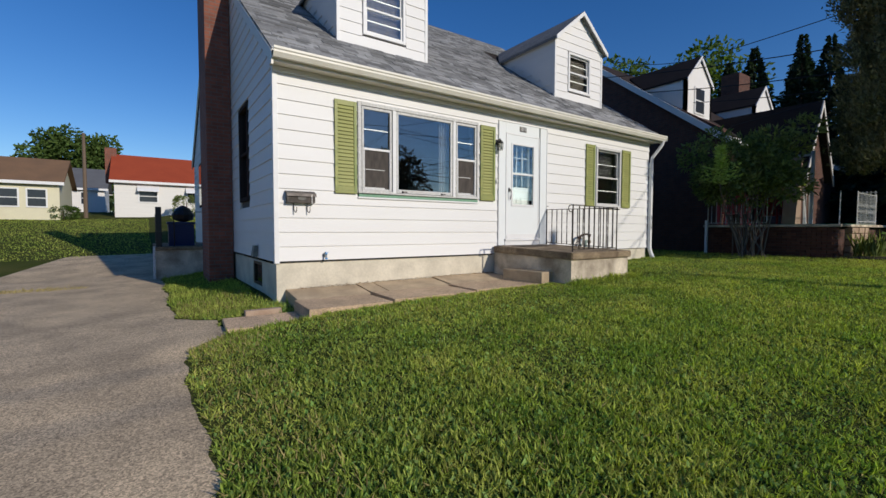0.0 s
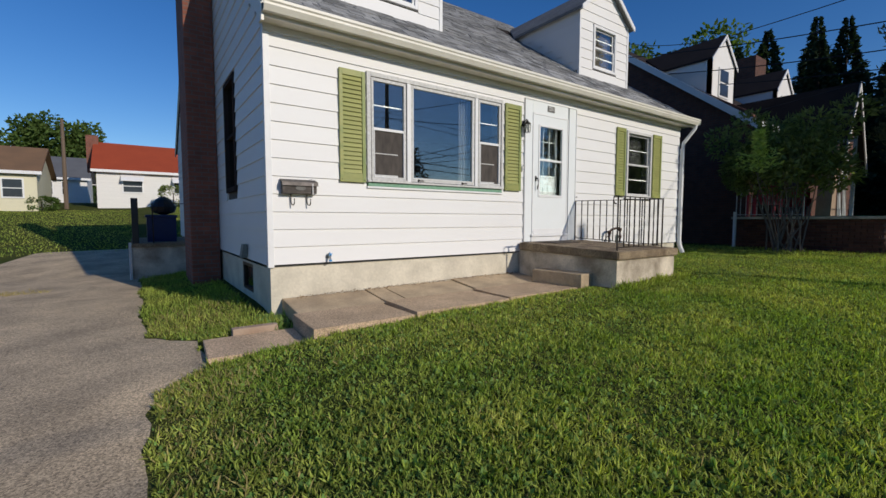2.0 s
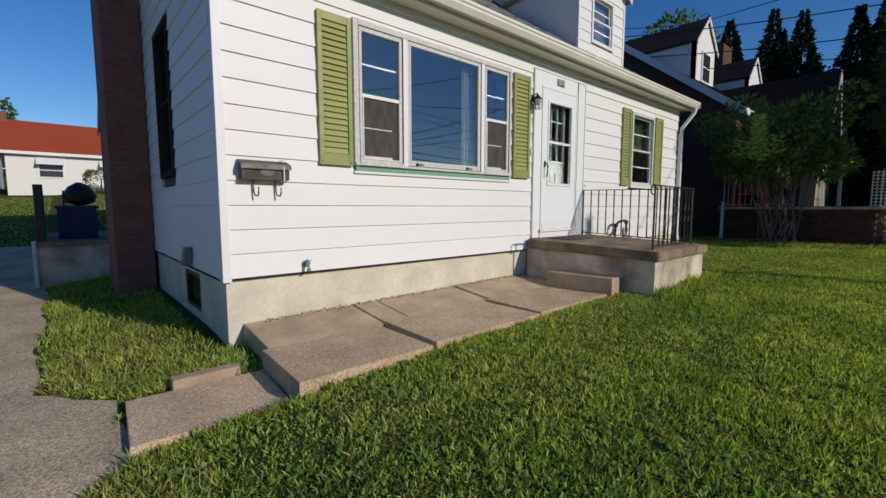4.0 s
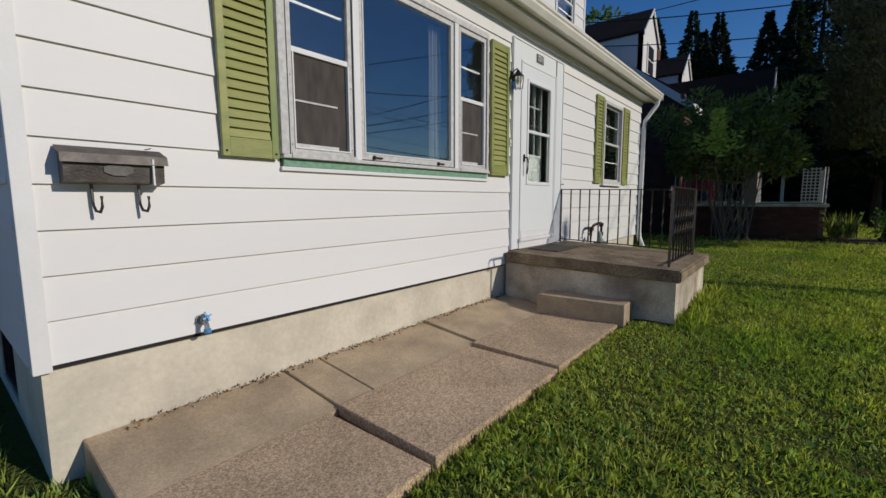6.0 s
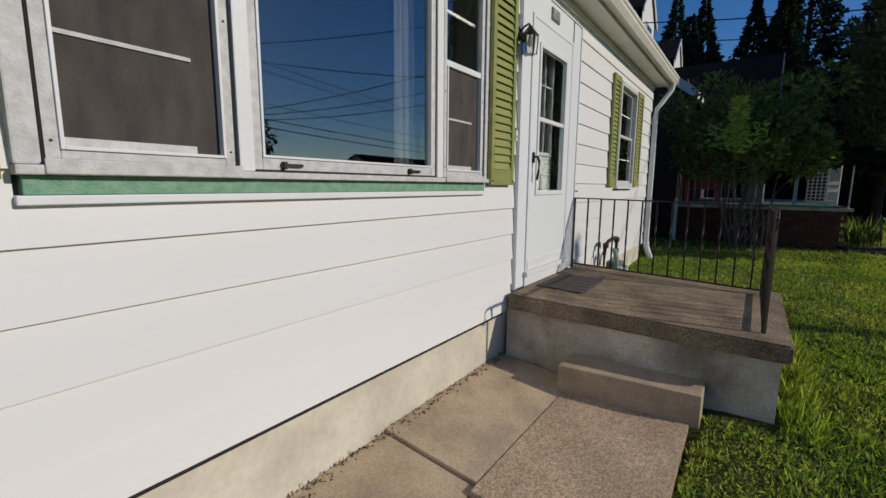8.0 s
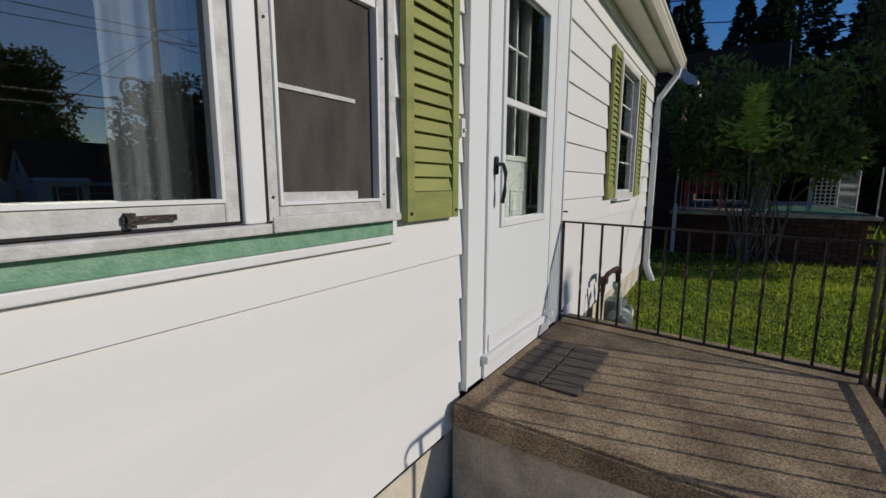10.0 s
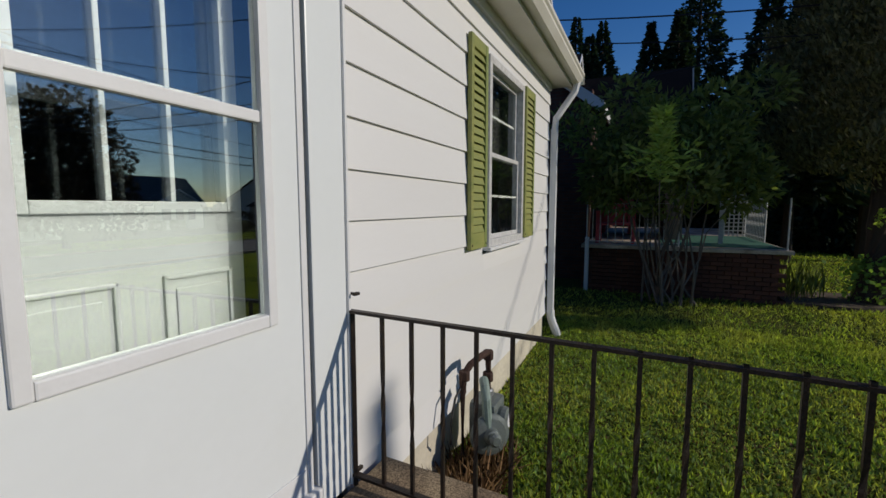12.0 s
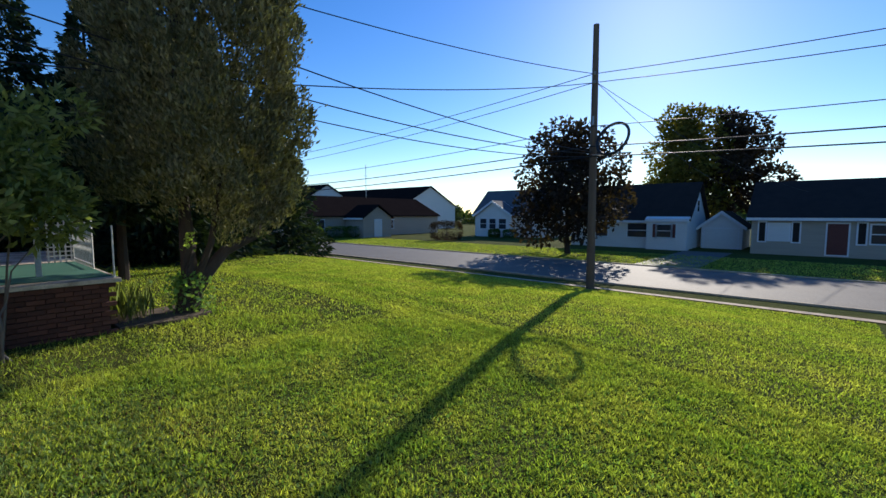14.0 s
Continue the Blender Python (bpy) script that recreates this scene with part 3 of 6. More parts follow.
for k, x, y, z, w in tab_rows(7, int((RIDGE_Y - EAVE_Y) * length / EXPO)):
    x0, x1 = max(x, RX0), min(x + w, RX1)
    if any(a + 0.05 < x0 and x1 < b - 0.05 for a, b in DORMERS) and DY + 0.3 < y < 4.2:
        continue
    n = len(verts)
    e = (EXPO + 0.02) / length
    up = Vector((0, -SLOPE, 1)).normalized() * hs[k]
    for dx in (x0, x1):
        for t_, h in ((0, 0), (1, 0), (1, 1), (0, 1)):
            verts.append((dx, y + e * t_ + up.y * h, z + SLOPE * e * t_ + up.z * h))
    faces += [(n, n + 3, n + 7, n + 4), (n + 3, n + 2, n + 6, n + 7), (n, n + 1, n + 2, n + 3), (n + 4, n + 7, n + 6, n + 5)]
upper = new("shingles", raw_mesh("shingles", verts, faces, "shingle"))
upper.parent = roof
tagged(upper, kind="stuff")
part("ridge_cap", prisms([(RIDGE_Y - 0.15, RIDGE_Z - 0.10), (RIDGE_Y, RIDGE_Z + 0.02), (RIDGE_Y + 0.15, RIDGE_Z - 0.10)], "x", RX0, RX1), "roof_grey", roof)


def sash_window(parent, x0, x1, z0, z1, y, bars=True, shade_to=None, lower_shade=False, frame="trim", depth=0.05):
    """A two-sash window facing -y: frame, two sashes with panes and a bar in each."""
    f = 0.055
    part("window_frame", boxes((x0 - f, x0, y, y + 0.10, z0 - f, z1 + f), (x1, x1 + f, y, y + 0.10, z0 - f, z1 + f),
                               (x0, x1, y, y + 0.10, z1, z1 + f), (x0, x1, y, y + 0.10, z0 - f, z0), bevel=0.005), frame, parent)
    mid = (z0 + z1) / 2
    for n, (a, b, back) in enumerate(((z0, mid + 0.02, 0.035), (mid - 0.02, z1, 0.06))):
        s = 0.035
        yy = y + back
        sash = part("sash", boxes((x0, x0 + s, yy, yy + 0.022, a, b), (x1 - s, x1, yy, yy + 0.022, a, b),
                                  (x0 + s, x1 - s, yy, yy + 0.022, b - s, b), (x0 + s, x1 - s, yy, yy + 0.022, a, a + s), bevel=0.004), frame, parent)
        pane = part("pane", boxes((x0 + s, x1 - s, yy + 0.010, yy + 0.013, a + s, b - s)), "glass", sash)
        pane.visible_shadow = False
        if bars:
            h = (a + b) / 2
            part("glazing_bar", boxes((x0 + s, x1 - s, yy + 0.016, yy + 0.026, h - 0.009, h + 0.009)), frame, sash)
    return mid


# dormers
for (da, db), label in zip(DORMERS, ("white clapboard dormer with a sash window",) * 2):
    d = tagged(new("dormer"), label, "dormer", "dormers on the roof", kind="structure")
    base, wall_top, peak = roof_z(DY), 5.72, 6.46
    cx = (da + db) / 2
    bm = bmesh.new()
    w0, w1 = cx - 0.38, cx + 0.38
    for a, b, c, e in ((da, w0, base - 0.1, wall_top), (w1, db, base - 0.1, wall_top), (w0, w1, base - 0.1, 4.56), (w0, w1, 5.42, wall_top)):
        box(bm, a, b, DY + 0.02, DY + 0.14, c, e)
    prism(bm, [(da, wall_top), (db, wall_top), (cx, peak)], "y", DY + 0.02, DY + 0.14)
    part("wall_core", bm, "inside", d)
    z = base - 0.02
    while z < peak - 0.1:
        zb = min(z + LAP + 0.01, peak - 0.02)
        k = max(0.0, (zb - wall_top) / (peak - wall_top))
        a, b = da + (cx - da) * k, db - (db - cx) * k
        for p, q in (((a, w0 - 0.07), (w1 + 0.07, b)) if zb > 4.50 and z < 5.48 else ((a, b),)):
            if q > p + 0.03:
                bm = bmesh.new()
                k0 = max(0.0, (z - wall_top) / (peak - wall_top))
                drop = (k - k0) * (cx - da)
                box(bm, p, q, DY - 0.003, DY + 0.018, z, zb)
                for v in bm.verts:
                    if v.co.z < z + 0.01 and drop > 0:
                        v.co.x += -drop if v.co.x < cx else drop
                for v in bm.verts:
                    if v.co.z < z + 0.01 and v.co.y < DY + 0.01:
                        v.co.y = DY - 0.017
                part("siding_board", bm, "siding", d)
        z += LAP
    for s, x in ((1, da), (-1, db)):
        back = (wall_top - EAVE_Z) / SLOPE + EAVE_Y
        part("cheek", prisms([(DY + 0.02, base - 0.1), (back, wall_top), (DY + 0.02, wall_top)], "x", x, x + s * 0.12), "siding", d)
        z = base + 0.12
        while z < wall_top - 0.02:
            yb = (z - EAVE_Z) / SLOPE + EAVE_Y
            bm = bmesh.new()
            box(bm, x - 0.016, x + 0.016, DY + 0.0, yb, z, min(z + LAP, wall_top))
            part("siding_board", bm, "siding", d)
            z += LAP
        part("corner_board", boxes((x - 0.03, x + 0.03, DY - 0.024, DY + 0.03, base - 0.03, wall_top), bevel=0.004), "trim", d)
        top_y = (peak - EAVE_Z) / SLOPE + EAVE_Y
        over = s * -0.10
        x_out, z_out = x + over, wall_top - 0.10 * (peak - wall_top) / ((db - da) / 2)
        bm = bmesh.new()
        y_out = (z_out - EAVE_Z) / SLOPE + EAVE_Y
        lo = [bm.verts.new(p) for p in ((x_out, DY - 0.12, z_out), (cx, DY - 0.12, peak), (cx, top_y, peak), (x_out, y_out, z_out))]
        hi = [bm.verts.new(v.co + Vector((0, 0, 0.07))) for v in lo]
        bm.faces.new(lo)
        bm.faces.new(hi)
        for i in range(4):
            bm.faces.new((lo[i], lo[(i + 1) % 4], hi[(i + 1) % 4], hi[i]))
        part("dormer_roof", bm, "shingle", d)
        bm = bmesh.new()
        lo = [bm.verts.new(p) for p in ((x_out, DY - 0.145, z_out - 0.035), (cx, DY - 0.145, peak - 0.035), (cx, DY - 0.145, peak + 0.07), (x_out, DY - 0.145, z_out + 0.07))]
        hi = [bm.verts.new(v.co + Vector((0, 0.024, 0))) for v in lo]
        bm.faces.new(lo)
        bm.faces.new(hi)
        for i in range(4):
            bm.faces.new((lo[i], lo[(i + 1) % 4], hi[(i + 1) % 4], hi[i]))
        part("rake_board", bm, "trim", d)
    wnd = thing("dormer_window", (cx, DY, 4.5), "white sash window in a dormer", "window", "dormer windows", kind="structure")
    sash_window(wnd, w0, w1, 4.56, 5.42, DY - 0.03)
    part("curtain", boxes((w0, w1, DY + 0.12, DY + 0.13, 4.56, 5.42)), "shade", wnd)

# chimney
chimney = thing("chimney", (-0.23, 4.0, -0.2), "tall red-brown brick chimney on the gable wall", "chimney")
part("shaft", boxes((-0.47, -0.022, 3.42, 4.62, -0.4, 9.2), bevel=0.01), "brick_red", chimney)
part("cap", boxes((-0.51, 0.02, 3.38, 4.66, 9.2, 9.3), bevel=0.02), "concrete", chimney)

# ---------------------------------------------------------------- windows and door of the front
window_1 = thing("window_1", (2.45, 0, 1.492), "white triple picture window above a teal sill", "window", kind="structure")
F = "worn"
part("outer_casing", boxes((1.245, 1.302, -0.045, 0.03, 1.595, 2.985), (3.60, 3.636, -0.045, 0.03, 1.595, 2.985), (1.302, 3.60, -0.045, 0.03, 2.928, 2.985), bevel=0.006), F, window_1)
part("mullion", boxes((1.845, 1.905, -0.045, 0.04, 1.595, 2.928), bevel=0.006), "trim", window_1)
part("mullion", boxes((3.055, 3.115, -0.045, 0.04, 1.595, 2.928), bevel=0.006), "trim", window_1)
part("window_sill", boxes((1.245, 3.64, -0.062, 0.03, 1.568, 1.594), bevel=0.005), "worn", window_1)
part("teal_band", boxes((1.26, 3.628, -0.032, 0.03, 1.515, 1.567), bevel=0.003), "teal", window_1, "peeling teal painted sill board")
part("apron", boxes((1.245, 3.645, -0.036, 0.02, 1.488, 1.514), bevel=0.004), "trim", window_1)
for xa, xb in ((1.305, 1.84), (3.12, 3.597)):
    s = part("storm_frame", boxes((xa, xa + 0.04, -0.035, 0.0, 1.597, 2.92), (xb - 0.04, xb, -0.035, 0.0, 1.597, 2.92),
                                  (xa + 0.04, xb - 0.04, -0.035, 0.0, 2.88, 2.92), (xa + 0.04, xb - 0.04, -0.035, 0.0, 1.597, 1.637), (xa - 0.002, xb + 0.002, -0.068, -0.0622, 1.570, 1.612), bevel=0.004), F, window_1)
    part("meeting_rail", boxes((xa + 0.04, xb - 0.04, -0.03, 0.0, 2.25, 2.285), bevel=0.003), "trim", window_1)
    p = part("pane", boxes((xa + 0.04, xb - 0.04, -0.014, -0.011, 2.287, 2.878)), "glass", window_1)
    p.visible_shadow = False
    part("insect_screen", boxes((xa + 0.04, xb - 0.04, -0.012, -0.009, 1.639, 2.248)), "shade", window_1, "grey-brown insect screen")
    part("screen_bead", boxes((xa + 0.040, xa + 0.050, -0.042, -0.012, 1.637, 2.25), (xb - 0.050, xb - 0.040, -0.042, -0.012, 1.637, 2.25),
                              (xa + 0.05, xb - 0.05, -0.042, -0.012, 1.637, 1.647), bevel=0.002), "trim", window_1, "bright aluminium bead")
    # solid black strips imitate the shaded gap between sash and casing
    part("frame_gap", boxes((xa - 0.001, xa + 0.007, -0.0375, -0.03, 1.60, 2.92), (xb - 0.007, xb + 0.001, -0.0375, -0.03, 1.60, 2.92)), "dark", window_1, "black strip standing for the shaded gap beside the storm sash")
    for xs_, zs_ in ((xa + 0.022, 1.66), (xb - 0.022, 1.66), (xa + 0.022, 2.10), (xb - 0.022, 2.10)):
        part("screw", tubes([(xs_, -0.034, zs_), (xs_, -0.038, zs_)], 0.004, 6), "rust", window_1)
    part("glazing_bar", boxes((xa + 0.045, xb - 0.13, -0.018, -0.012, 1.945, 1.957)), "worn", window_1)
    part("glazing_bar", boxes((xa + 0.045, xb - 0.045, 0.02, 0.03, 2.575, 2.592)), "worn", window_1)
    part("inner_sash", boxes((xa + 0.04, xb - 0.13, -0.020, -0.0125, 1.640, 1.672)), F, window_1)
part("picture_frame", boxes((1.905, 1.945, -0.03, 0.01, 1.597, 2.928), (3.015, 3.055, -0.03, 0.01, 1.597, 2.928),
                            (1.945, 3.015, -0.03, 0.01, 2.885, 2.928), (1.945, 3.015, -0.03, 0.01, 1.597, 1.650), bevel=0.005), F, window_1)
p = part("pane", boxes((1.945, 3.015, -0.012, -0.009, 1.650, 2.885)), "glass", window_1, "large pane reflecting blue sky")
p.visible_shadow = False
for xa in (2.02, 2.80):
    part("latch", boxes((xa, xa + 0.10, -0.042, -0.03, 1.617, 1.630), (xa + 0.005, xa + 0.02, -0.05, -0.03, 1.607, 1.637)), "iron", window_1)
cx_ = np.linspace(2.84, 3.03, 39)
cz_ = (1.63, 2.1, 2.5, 2.9)
cv = [(x, 0.10 + 0.012 * math.sin((x - 2.84) * 110) + 0.004 * math.sin(x * 300 + z * 3), z) for z in cz_ for x in cx_]
cf = [(r * 39 + q, r * 39 + q + 1, (r + 1) * 39 + q + 1, (r + 1) * 39 + q) for r in range(3) for q in range(38)]
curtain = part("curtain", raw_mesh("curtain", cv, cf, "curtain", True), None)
tagged(curtain, "pale hanging curtain coloured dark as if unlit, behind the picture window", "curtain")
part("picture_bead", boxes((1.945, 1.954, -0.036, -0.012, 1.65, 2.885), (3.006, 3.015, -0.036, -0.012, 1.65, 2.885), (1.954, 3.006, -0.036, -0.012, 1.65, 1.659)), "trim", window_1, "bright glazing bead")
# the picture sash gets its gap shade as black strips too
part("frame_gap", boxes((1.903, 1.909, -0.034, -0.028, 1.60, 2.92), (3.051, 3.057, -0.034, -0.028, 1.60, 2.92), (1.91, 3.05, -0.034, -0.028, 1.598, 1.604)), "dark", window_1, "black strips standing for the shaded gap round the picture sash")
part("stool", boxes((1.95, 2.82, 0.03, 0.07, 1.60, 1.66), bevel=0.004), "worn", window_1)

window_2 = thing("window_2", (7.62, 0, 1.45), "white two-sash window between olive shutters", "window", kind="structure")
sash_window(window_2, 7.20, 8.05, 1.60, 2.88, -0.045, frame="worn")
part("window_sill", boxes((7.115, 8.135, -0.07, 0.02, 1.52, 1.544), bevel=0.004), "trim", window_2)
part("side_strip", boxes((7.12, 7.145, -0.02, 0.03, 1.545, 2.935)), "trim", window_2)
part("side_strip", boxes((8.106, 8.13, -0.02, 0.03, 1.545, 2.935)), "trim", window_2)
part("head_casing", boxes((7.12, 8.13, -0.03, 0.03, 2.936, 2.97)), "trim", window_2)
# black sheet added to stand for the unlit room behind the glass
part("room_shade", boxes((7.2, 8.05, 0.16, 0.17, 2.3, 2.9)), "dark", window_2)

window_3 = thing("window_3", (0.0, 2.1, 1.6), "shaded side window with dark frame", "window", kind="structure")
part("window_frame", boxes((-0.03, 0.1, 1.69, 1.76, 1.5, 3.2), (-0.03, 0.1, 2.48, 2.55, 1.5, 3.2), (-0.03, 0.1, 1.76, 2.48, 3.13, 3.2), (-0.04, 0.1, 1.76, 2.48, 1.5, 1.57), (-0.01, 0.06, 1.76, 2.48, 2.33, 2.37), bevel=0.004), "roof_dark", window_3)
part("pane", boxes((0.03, 0.033, 1.76, 2.48, 1.57, 3.13)), "glass", window_3)
window_4 = thing("window_4", (0.0, 9.6, 1.9), "small shaded window near the rear of the gable", "window", kind="structure")
part("window_frame", boxes((-0.04, -0.02, 9.2, 10.0, 1.7, 3.1), bevel=0.004), "roof_dark", window_4)
part("pane", boxes((-0.046, -0.042, 9.28, 9.92, 1.78, 3.02)), "glass", window_4)
window_5 = thing("basement_window", (0.1, 1.3, 0.1), "small dark basement window in the foundation", "window", kind="structure")
part("window_frame", boxes((0.03, 0.08, 0.95, 1.0, 0.08, 0.47), (0.03, 0.08, 1.6, 1.65, 0.08, 0.47), (0.03, 0.08, 1.0, 1.6, 0.42, 0.47), (0.03, 0.08, 1.0, 1.6, 0.08, 0.12)), "iron", window_5)
part("pane", boxes((0.06, 0.063, 1.0, 1.6, 0.12, 0.42)), "glass", window_5)

# door
door_1 = thing("door_1", (4.78, -0.02, 0.74), "white storm door with half glass and white casing", "door", kind="structure")
part("casing", boxes((4.152, 4.325, -0.035, 0.02, 0.70, 3.10), bevel=0.006), "door", door_1)
part("casing", boxes((5.285, 5.475, -0.035, 0.02, 0.70, 3.10), bevel=0.006), "door", door_1)
part("casing", boxes((4.325, 5.25, -0.035, 0.02, 2.90, 3.10), bevel=0.006), "door", door_1)
# black filler strip paints the shade of the gap before the casing
part("hinge_gap", boxes((5.252, 5.284, -0.016, 0.02, 0.70, 2.90)), "dark", door_1)
part("casing_bead", boxes((4.140, 4.152, -0.045, 0.0, 0.70, 3.115), (5.475, 5.49, -0.045, 0.0, 0.70, 3.115), (4.152, 5.475, -0.045, 0.0, 3.10, 3.115), bevel=0.003), "trim", door_1)
part("jamb_strip", boxes((4.325, 4.352, -0.047, -0.02, 0.80, 2.90), (5.222, 5.25, -0.047, -0.02, 0.80, 2.90), (4.352, 5.222, -0.047, -0.02, 2.872, 2.90), bevel=0.004), "trim", door_1)
bm = bmesh.new()
holes(bm, 4.355, 5.22, 0.885, 2.87, [(4.495, 5.077, 1.512, 2.68)], lambda a, b, c, d: box(bm, a, b, -0.042, -0.008, c, d))
leaf = part("door_leaf", bm, "door", door_1)
part("glass_frame", boxes((4.465, 4.50, -0.054, -0.03, 1.472, 2.715), (5.072, 5.107, -0.054, -0.03, 1.472, 2.715), (4.50, 5.072, -0.054, -0.03, 2.68, 2.715), (4.50, 5.072, -0.054, -0.03, 1.472, 1.512),
                          (4.50, 5.072, -0.046, -0.025, 2.095, 2.13), bevel=0.005), "trim", leaf)
p = part("pane", boxes((4.50, 5.072, -0.030, -0.027, 1.512, 2.095)), "glass", leaf)
p.visible_shadow = False
p = part("pane", boxes((4.50, 5.072, -0.036, -0.033, 2.13, 2.68)), "glass", leaf)
p.visible_shadow = False
part("kick_plate", boxes((4.36, 5.215, -0.048, -0.043, 0.83, 0.92), bevel=0.003), "trim", leaf)
hd = part("handle", tubes([(4.405, -0.05, 1.79), (4.405, -0.085, 1.79), (4.415, -0.095, 1.75), (4.418, -0.09, 1.66), (4.414, -0.08, 1.60)], 0.011, 8), "black", leaf, "black lever handle")
part("handle_plate", boxes((4.388, 4.422, -0.058, -0.04, 1.74, 1.83), bevel=0.012), "black", leaf, "black plate")
part("threshold", boxes((4.30, 5.27, -0.075, 0.05, 0.785, 0.828), bevel=0.008), "trim", door_1)
part("riser", boxes((4.31, 5.26, -0.05, 0.05, 0.70, 0.785)), "trim", door_1)
door_2 = thing("inner_door", (4.78, 0.1, 0.8), "white panelled inner door with nine small panes, behind glass", "door", kind="structure")
bm = bmesh.new()
holes(bm, 4.36, 5.09, 0.83, 2.87, [(4.56, 5.03, 1.86, 2.75)], lambda a, b, c, d: box(bm, a, b, 0.075, 0.115, c, d))
part("door_leaf", bm, "inner_door", door_2)
for i in range(2):
    part("glazing_bar", boxes((4.706 + i * 0.157, 4.72 + i * 0.157, 0.068, 0.10, 1.86, 2.75), bevel=0.003), "inner_door", door_2)
    part("glazing_bar", boxes((4.56, 5.03, 0.070, 0.10, 2.15 + i * 0.297, 2.164 + i * 0.297), bevel=0.003), "inner_door", door_2)
part("pane", boxes((4.56, 5.03, 0.088, 0.091, 1.86, 2.75)), "glass", door_2)
part("pane_frame", boxes((4.535, 4.56, 0.062, 0.09, 1.83, 2.78), (5.03, 5.055, 0.062, 0.09, 1.83, 2.78), (4.56, 5.03, 0.062, 0.09, 1.83, 1.86), (4.56, 5.03, 0.062, 0.09, 2.75, 2.78), bevel=0.003), "inner_door", door_2)
for xa, xb in ((4.50, 4.72), (4.83, 5.04)):
    part("panel_moulding", boxes((xa, xa + 0.012, 0.066, 0.078, 1.0, 1.66), (xb - 0.012, xb, 0.066, 0.078, 1.0, 1.66), (xa, xb, 0.066, 0.078, 1.648, 1.66), (xa, xb, 0.066, 0.078, 1.0, 1.012), bevel=0.004), "inner_door", door_2)
    part("raised_panel", boxes((xa + 0.035, xb - 0.035, 0.070, 0.078, 1.04, 1.62), bevel=0.003), "inner_door", door_2)
# black strip stands for the dark room seen past the inner door
part("dark_gap", boxes((5.095, 5.235, 0.10, 0.115, 0.8, 2.88)), "dark", door_2)


# ---------------------------------------------------------------- shutters
def shutter(x0, x1, label):
    z0, z1 = 1.555, 2.955
    s = thing("shutter", (x0, -0.02, z0), label, "shutter", "olive shutters on the front wall")
    st = 0.045
    part("stile", boxes((0, st, -0.05, -0.021, z0, z1), bevel=0.003), "shutter", s).matrix_basis = Matrix.Translation((x0, 0, 0))
    part("stile", boxes((x1 - st, x1, -0.05, -0.021, z0, z1), bevel=0.003), "shutter_side", s)
    part("rail", boxes((x0 + st, x1 - st, -0.048, -0.022, z0, z0 + 0.11), bevel=0.003), "shutter", s)
    part("rail", boxes((x0 + st, x1 - st, -0.048, -0.022, z1 - 0.075, z1), bevel=0.003), "shutter", s)
    # black sheet gives the shade between the slats as colour
    part("backing", boxes((x0 + st, x1 - st, -0.0215, -0.0195, z0 + 0.11, z1 - 0.075)), "dark", s)
    bm = bmesh.new()
    box(bm, x0 + st, x1 - st - 0.006, -0.026, -0.021, 0, 0.066)
    bmesh.ops.rotate(bm, verts=bm.verts, cent=(0, -0.023, 0.066), matrix=Matrix.Rotation(radians(-20), 3, "X"))
    slat = mesh_of(bm, "slat", "shutter")
    n = 22
    gap = (z1 - 0.075 - z0 - 0.11) / n
    for i in range(n):
        o = new("slat", slat)
        o.matrix_basis = Matrix.Translation((0, 0, z0 + 0.11 + i * gap - 0.002))
        under(o, s)
    for x in (x0 + 0.022, x1 - 0.022):
        part("screw", tubes([(x, -0.05, z0 + 0.03), (x, -0.054, z0 + 0.03)], 0.007, 8), "rust", s)
    return s


shutter(0.872, 1.222, "olive green louvred shutter, lower edge faded")
shutter(3.69, 4.045, "olive green louvred shutter beside the door lamp")
shutter(6.775, 7.09, "olive green louvred shutter beside a sash window")
shutter(8.155, 8.50, "olive green louvred shutter near the downspout")

# ---------------------------------------------------------------- porch, step and walk
porch = thing("porch", (4.9, -0.9, 0.1), "stained concrete porch slab below the front door", "porch", kind="structure")


def skew(bm):
    """Swings the porch's street-side end away from the drive."""
    for v in bm.verts:
        if v.co.x < 5:
            v.co.x += 0.08 * min(1.0, max(0.0, -v.co.y / 1.8))


bm = bmesh.new()
prism(bm, [(-0.02, -0.25), (-1.80, -0.25), (-1.80, 0.52), (-0.02, 0.57)], "x", 4.06, 5.69)
skew(bm)
part("base", bm, "concrete", porch)
bm = bmesh.new()
prism(bm, [(-0.038, 0.571), (-1.845, 0.521), (-1.845, 0.635), (-0.038, 0.695)], "x", 4.02, 5.73)
skew(bm)
bmesh.ops.bevel(bm, geom=list(bm.edges), offset=0.014, segments=2, affect="EDGES")
part("slab", bm, "slab_top", porch, "rough brown weathered slab")
step = thing("step", (3.9, -1.0, 0.1), "single low concrete step against the porch", "step", kind="structure")
bm = bmesh.new()
box(bm, 3.80, 4.09, -1.43, -0.56, 0.02, 0.305, bevel=0.012)
for v in bm.verts:
    v.co.x += 0.07 * (-0.56 - v.co.y)
part("block", bm, "walk_smooth", step)


def slab(outline, z, t, mat):
    bm = bmesh.new()
    prism(bm, outline, "z", z - t, z)
    bmesh.ops.bevel(bm, geom=[e for e in bm.edges if all(v.co.z > z - 0.001 for v in e.verts)], offset=0.004, segments=2, affect="EDGES")
    return bm


walkway = tagged(new("walkway"), "worn concrete slab walk along the foundation", "walkway", kind="structure")
inner = (0.14, 1.215, 1.49, 2.64, 4.05)
zs = (0.068, 0.082, 0.088, 0.110)
for (a, b), z in zip(zip(inner, inner[1:]), zs):
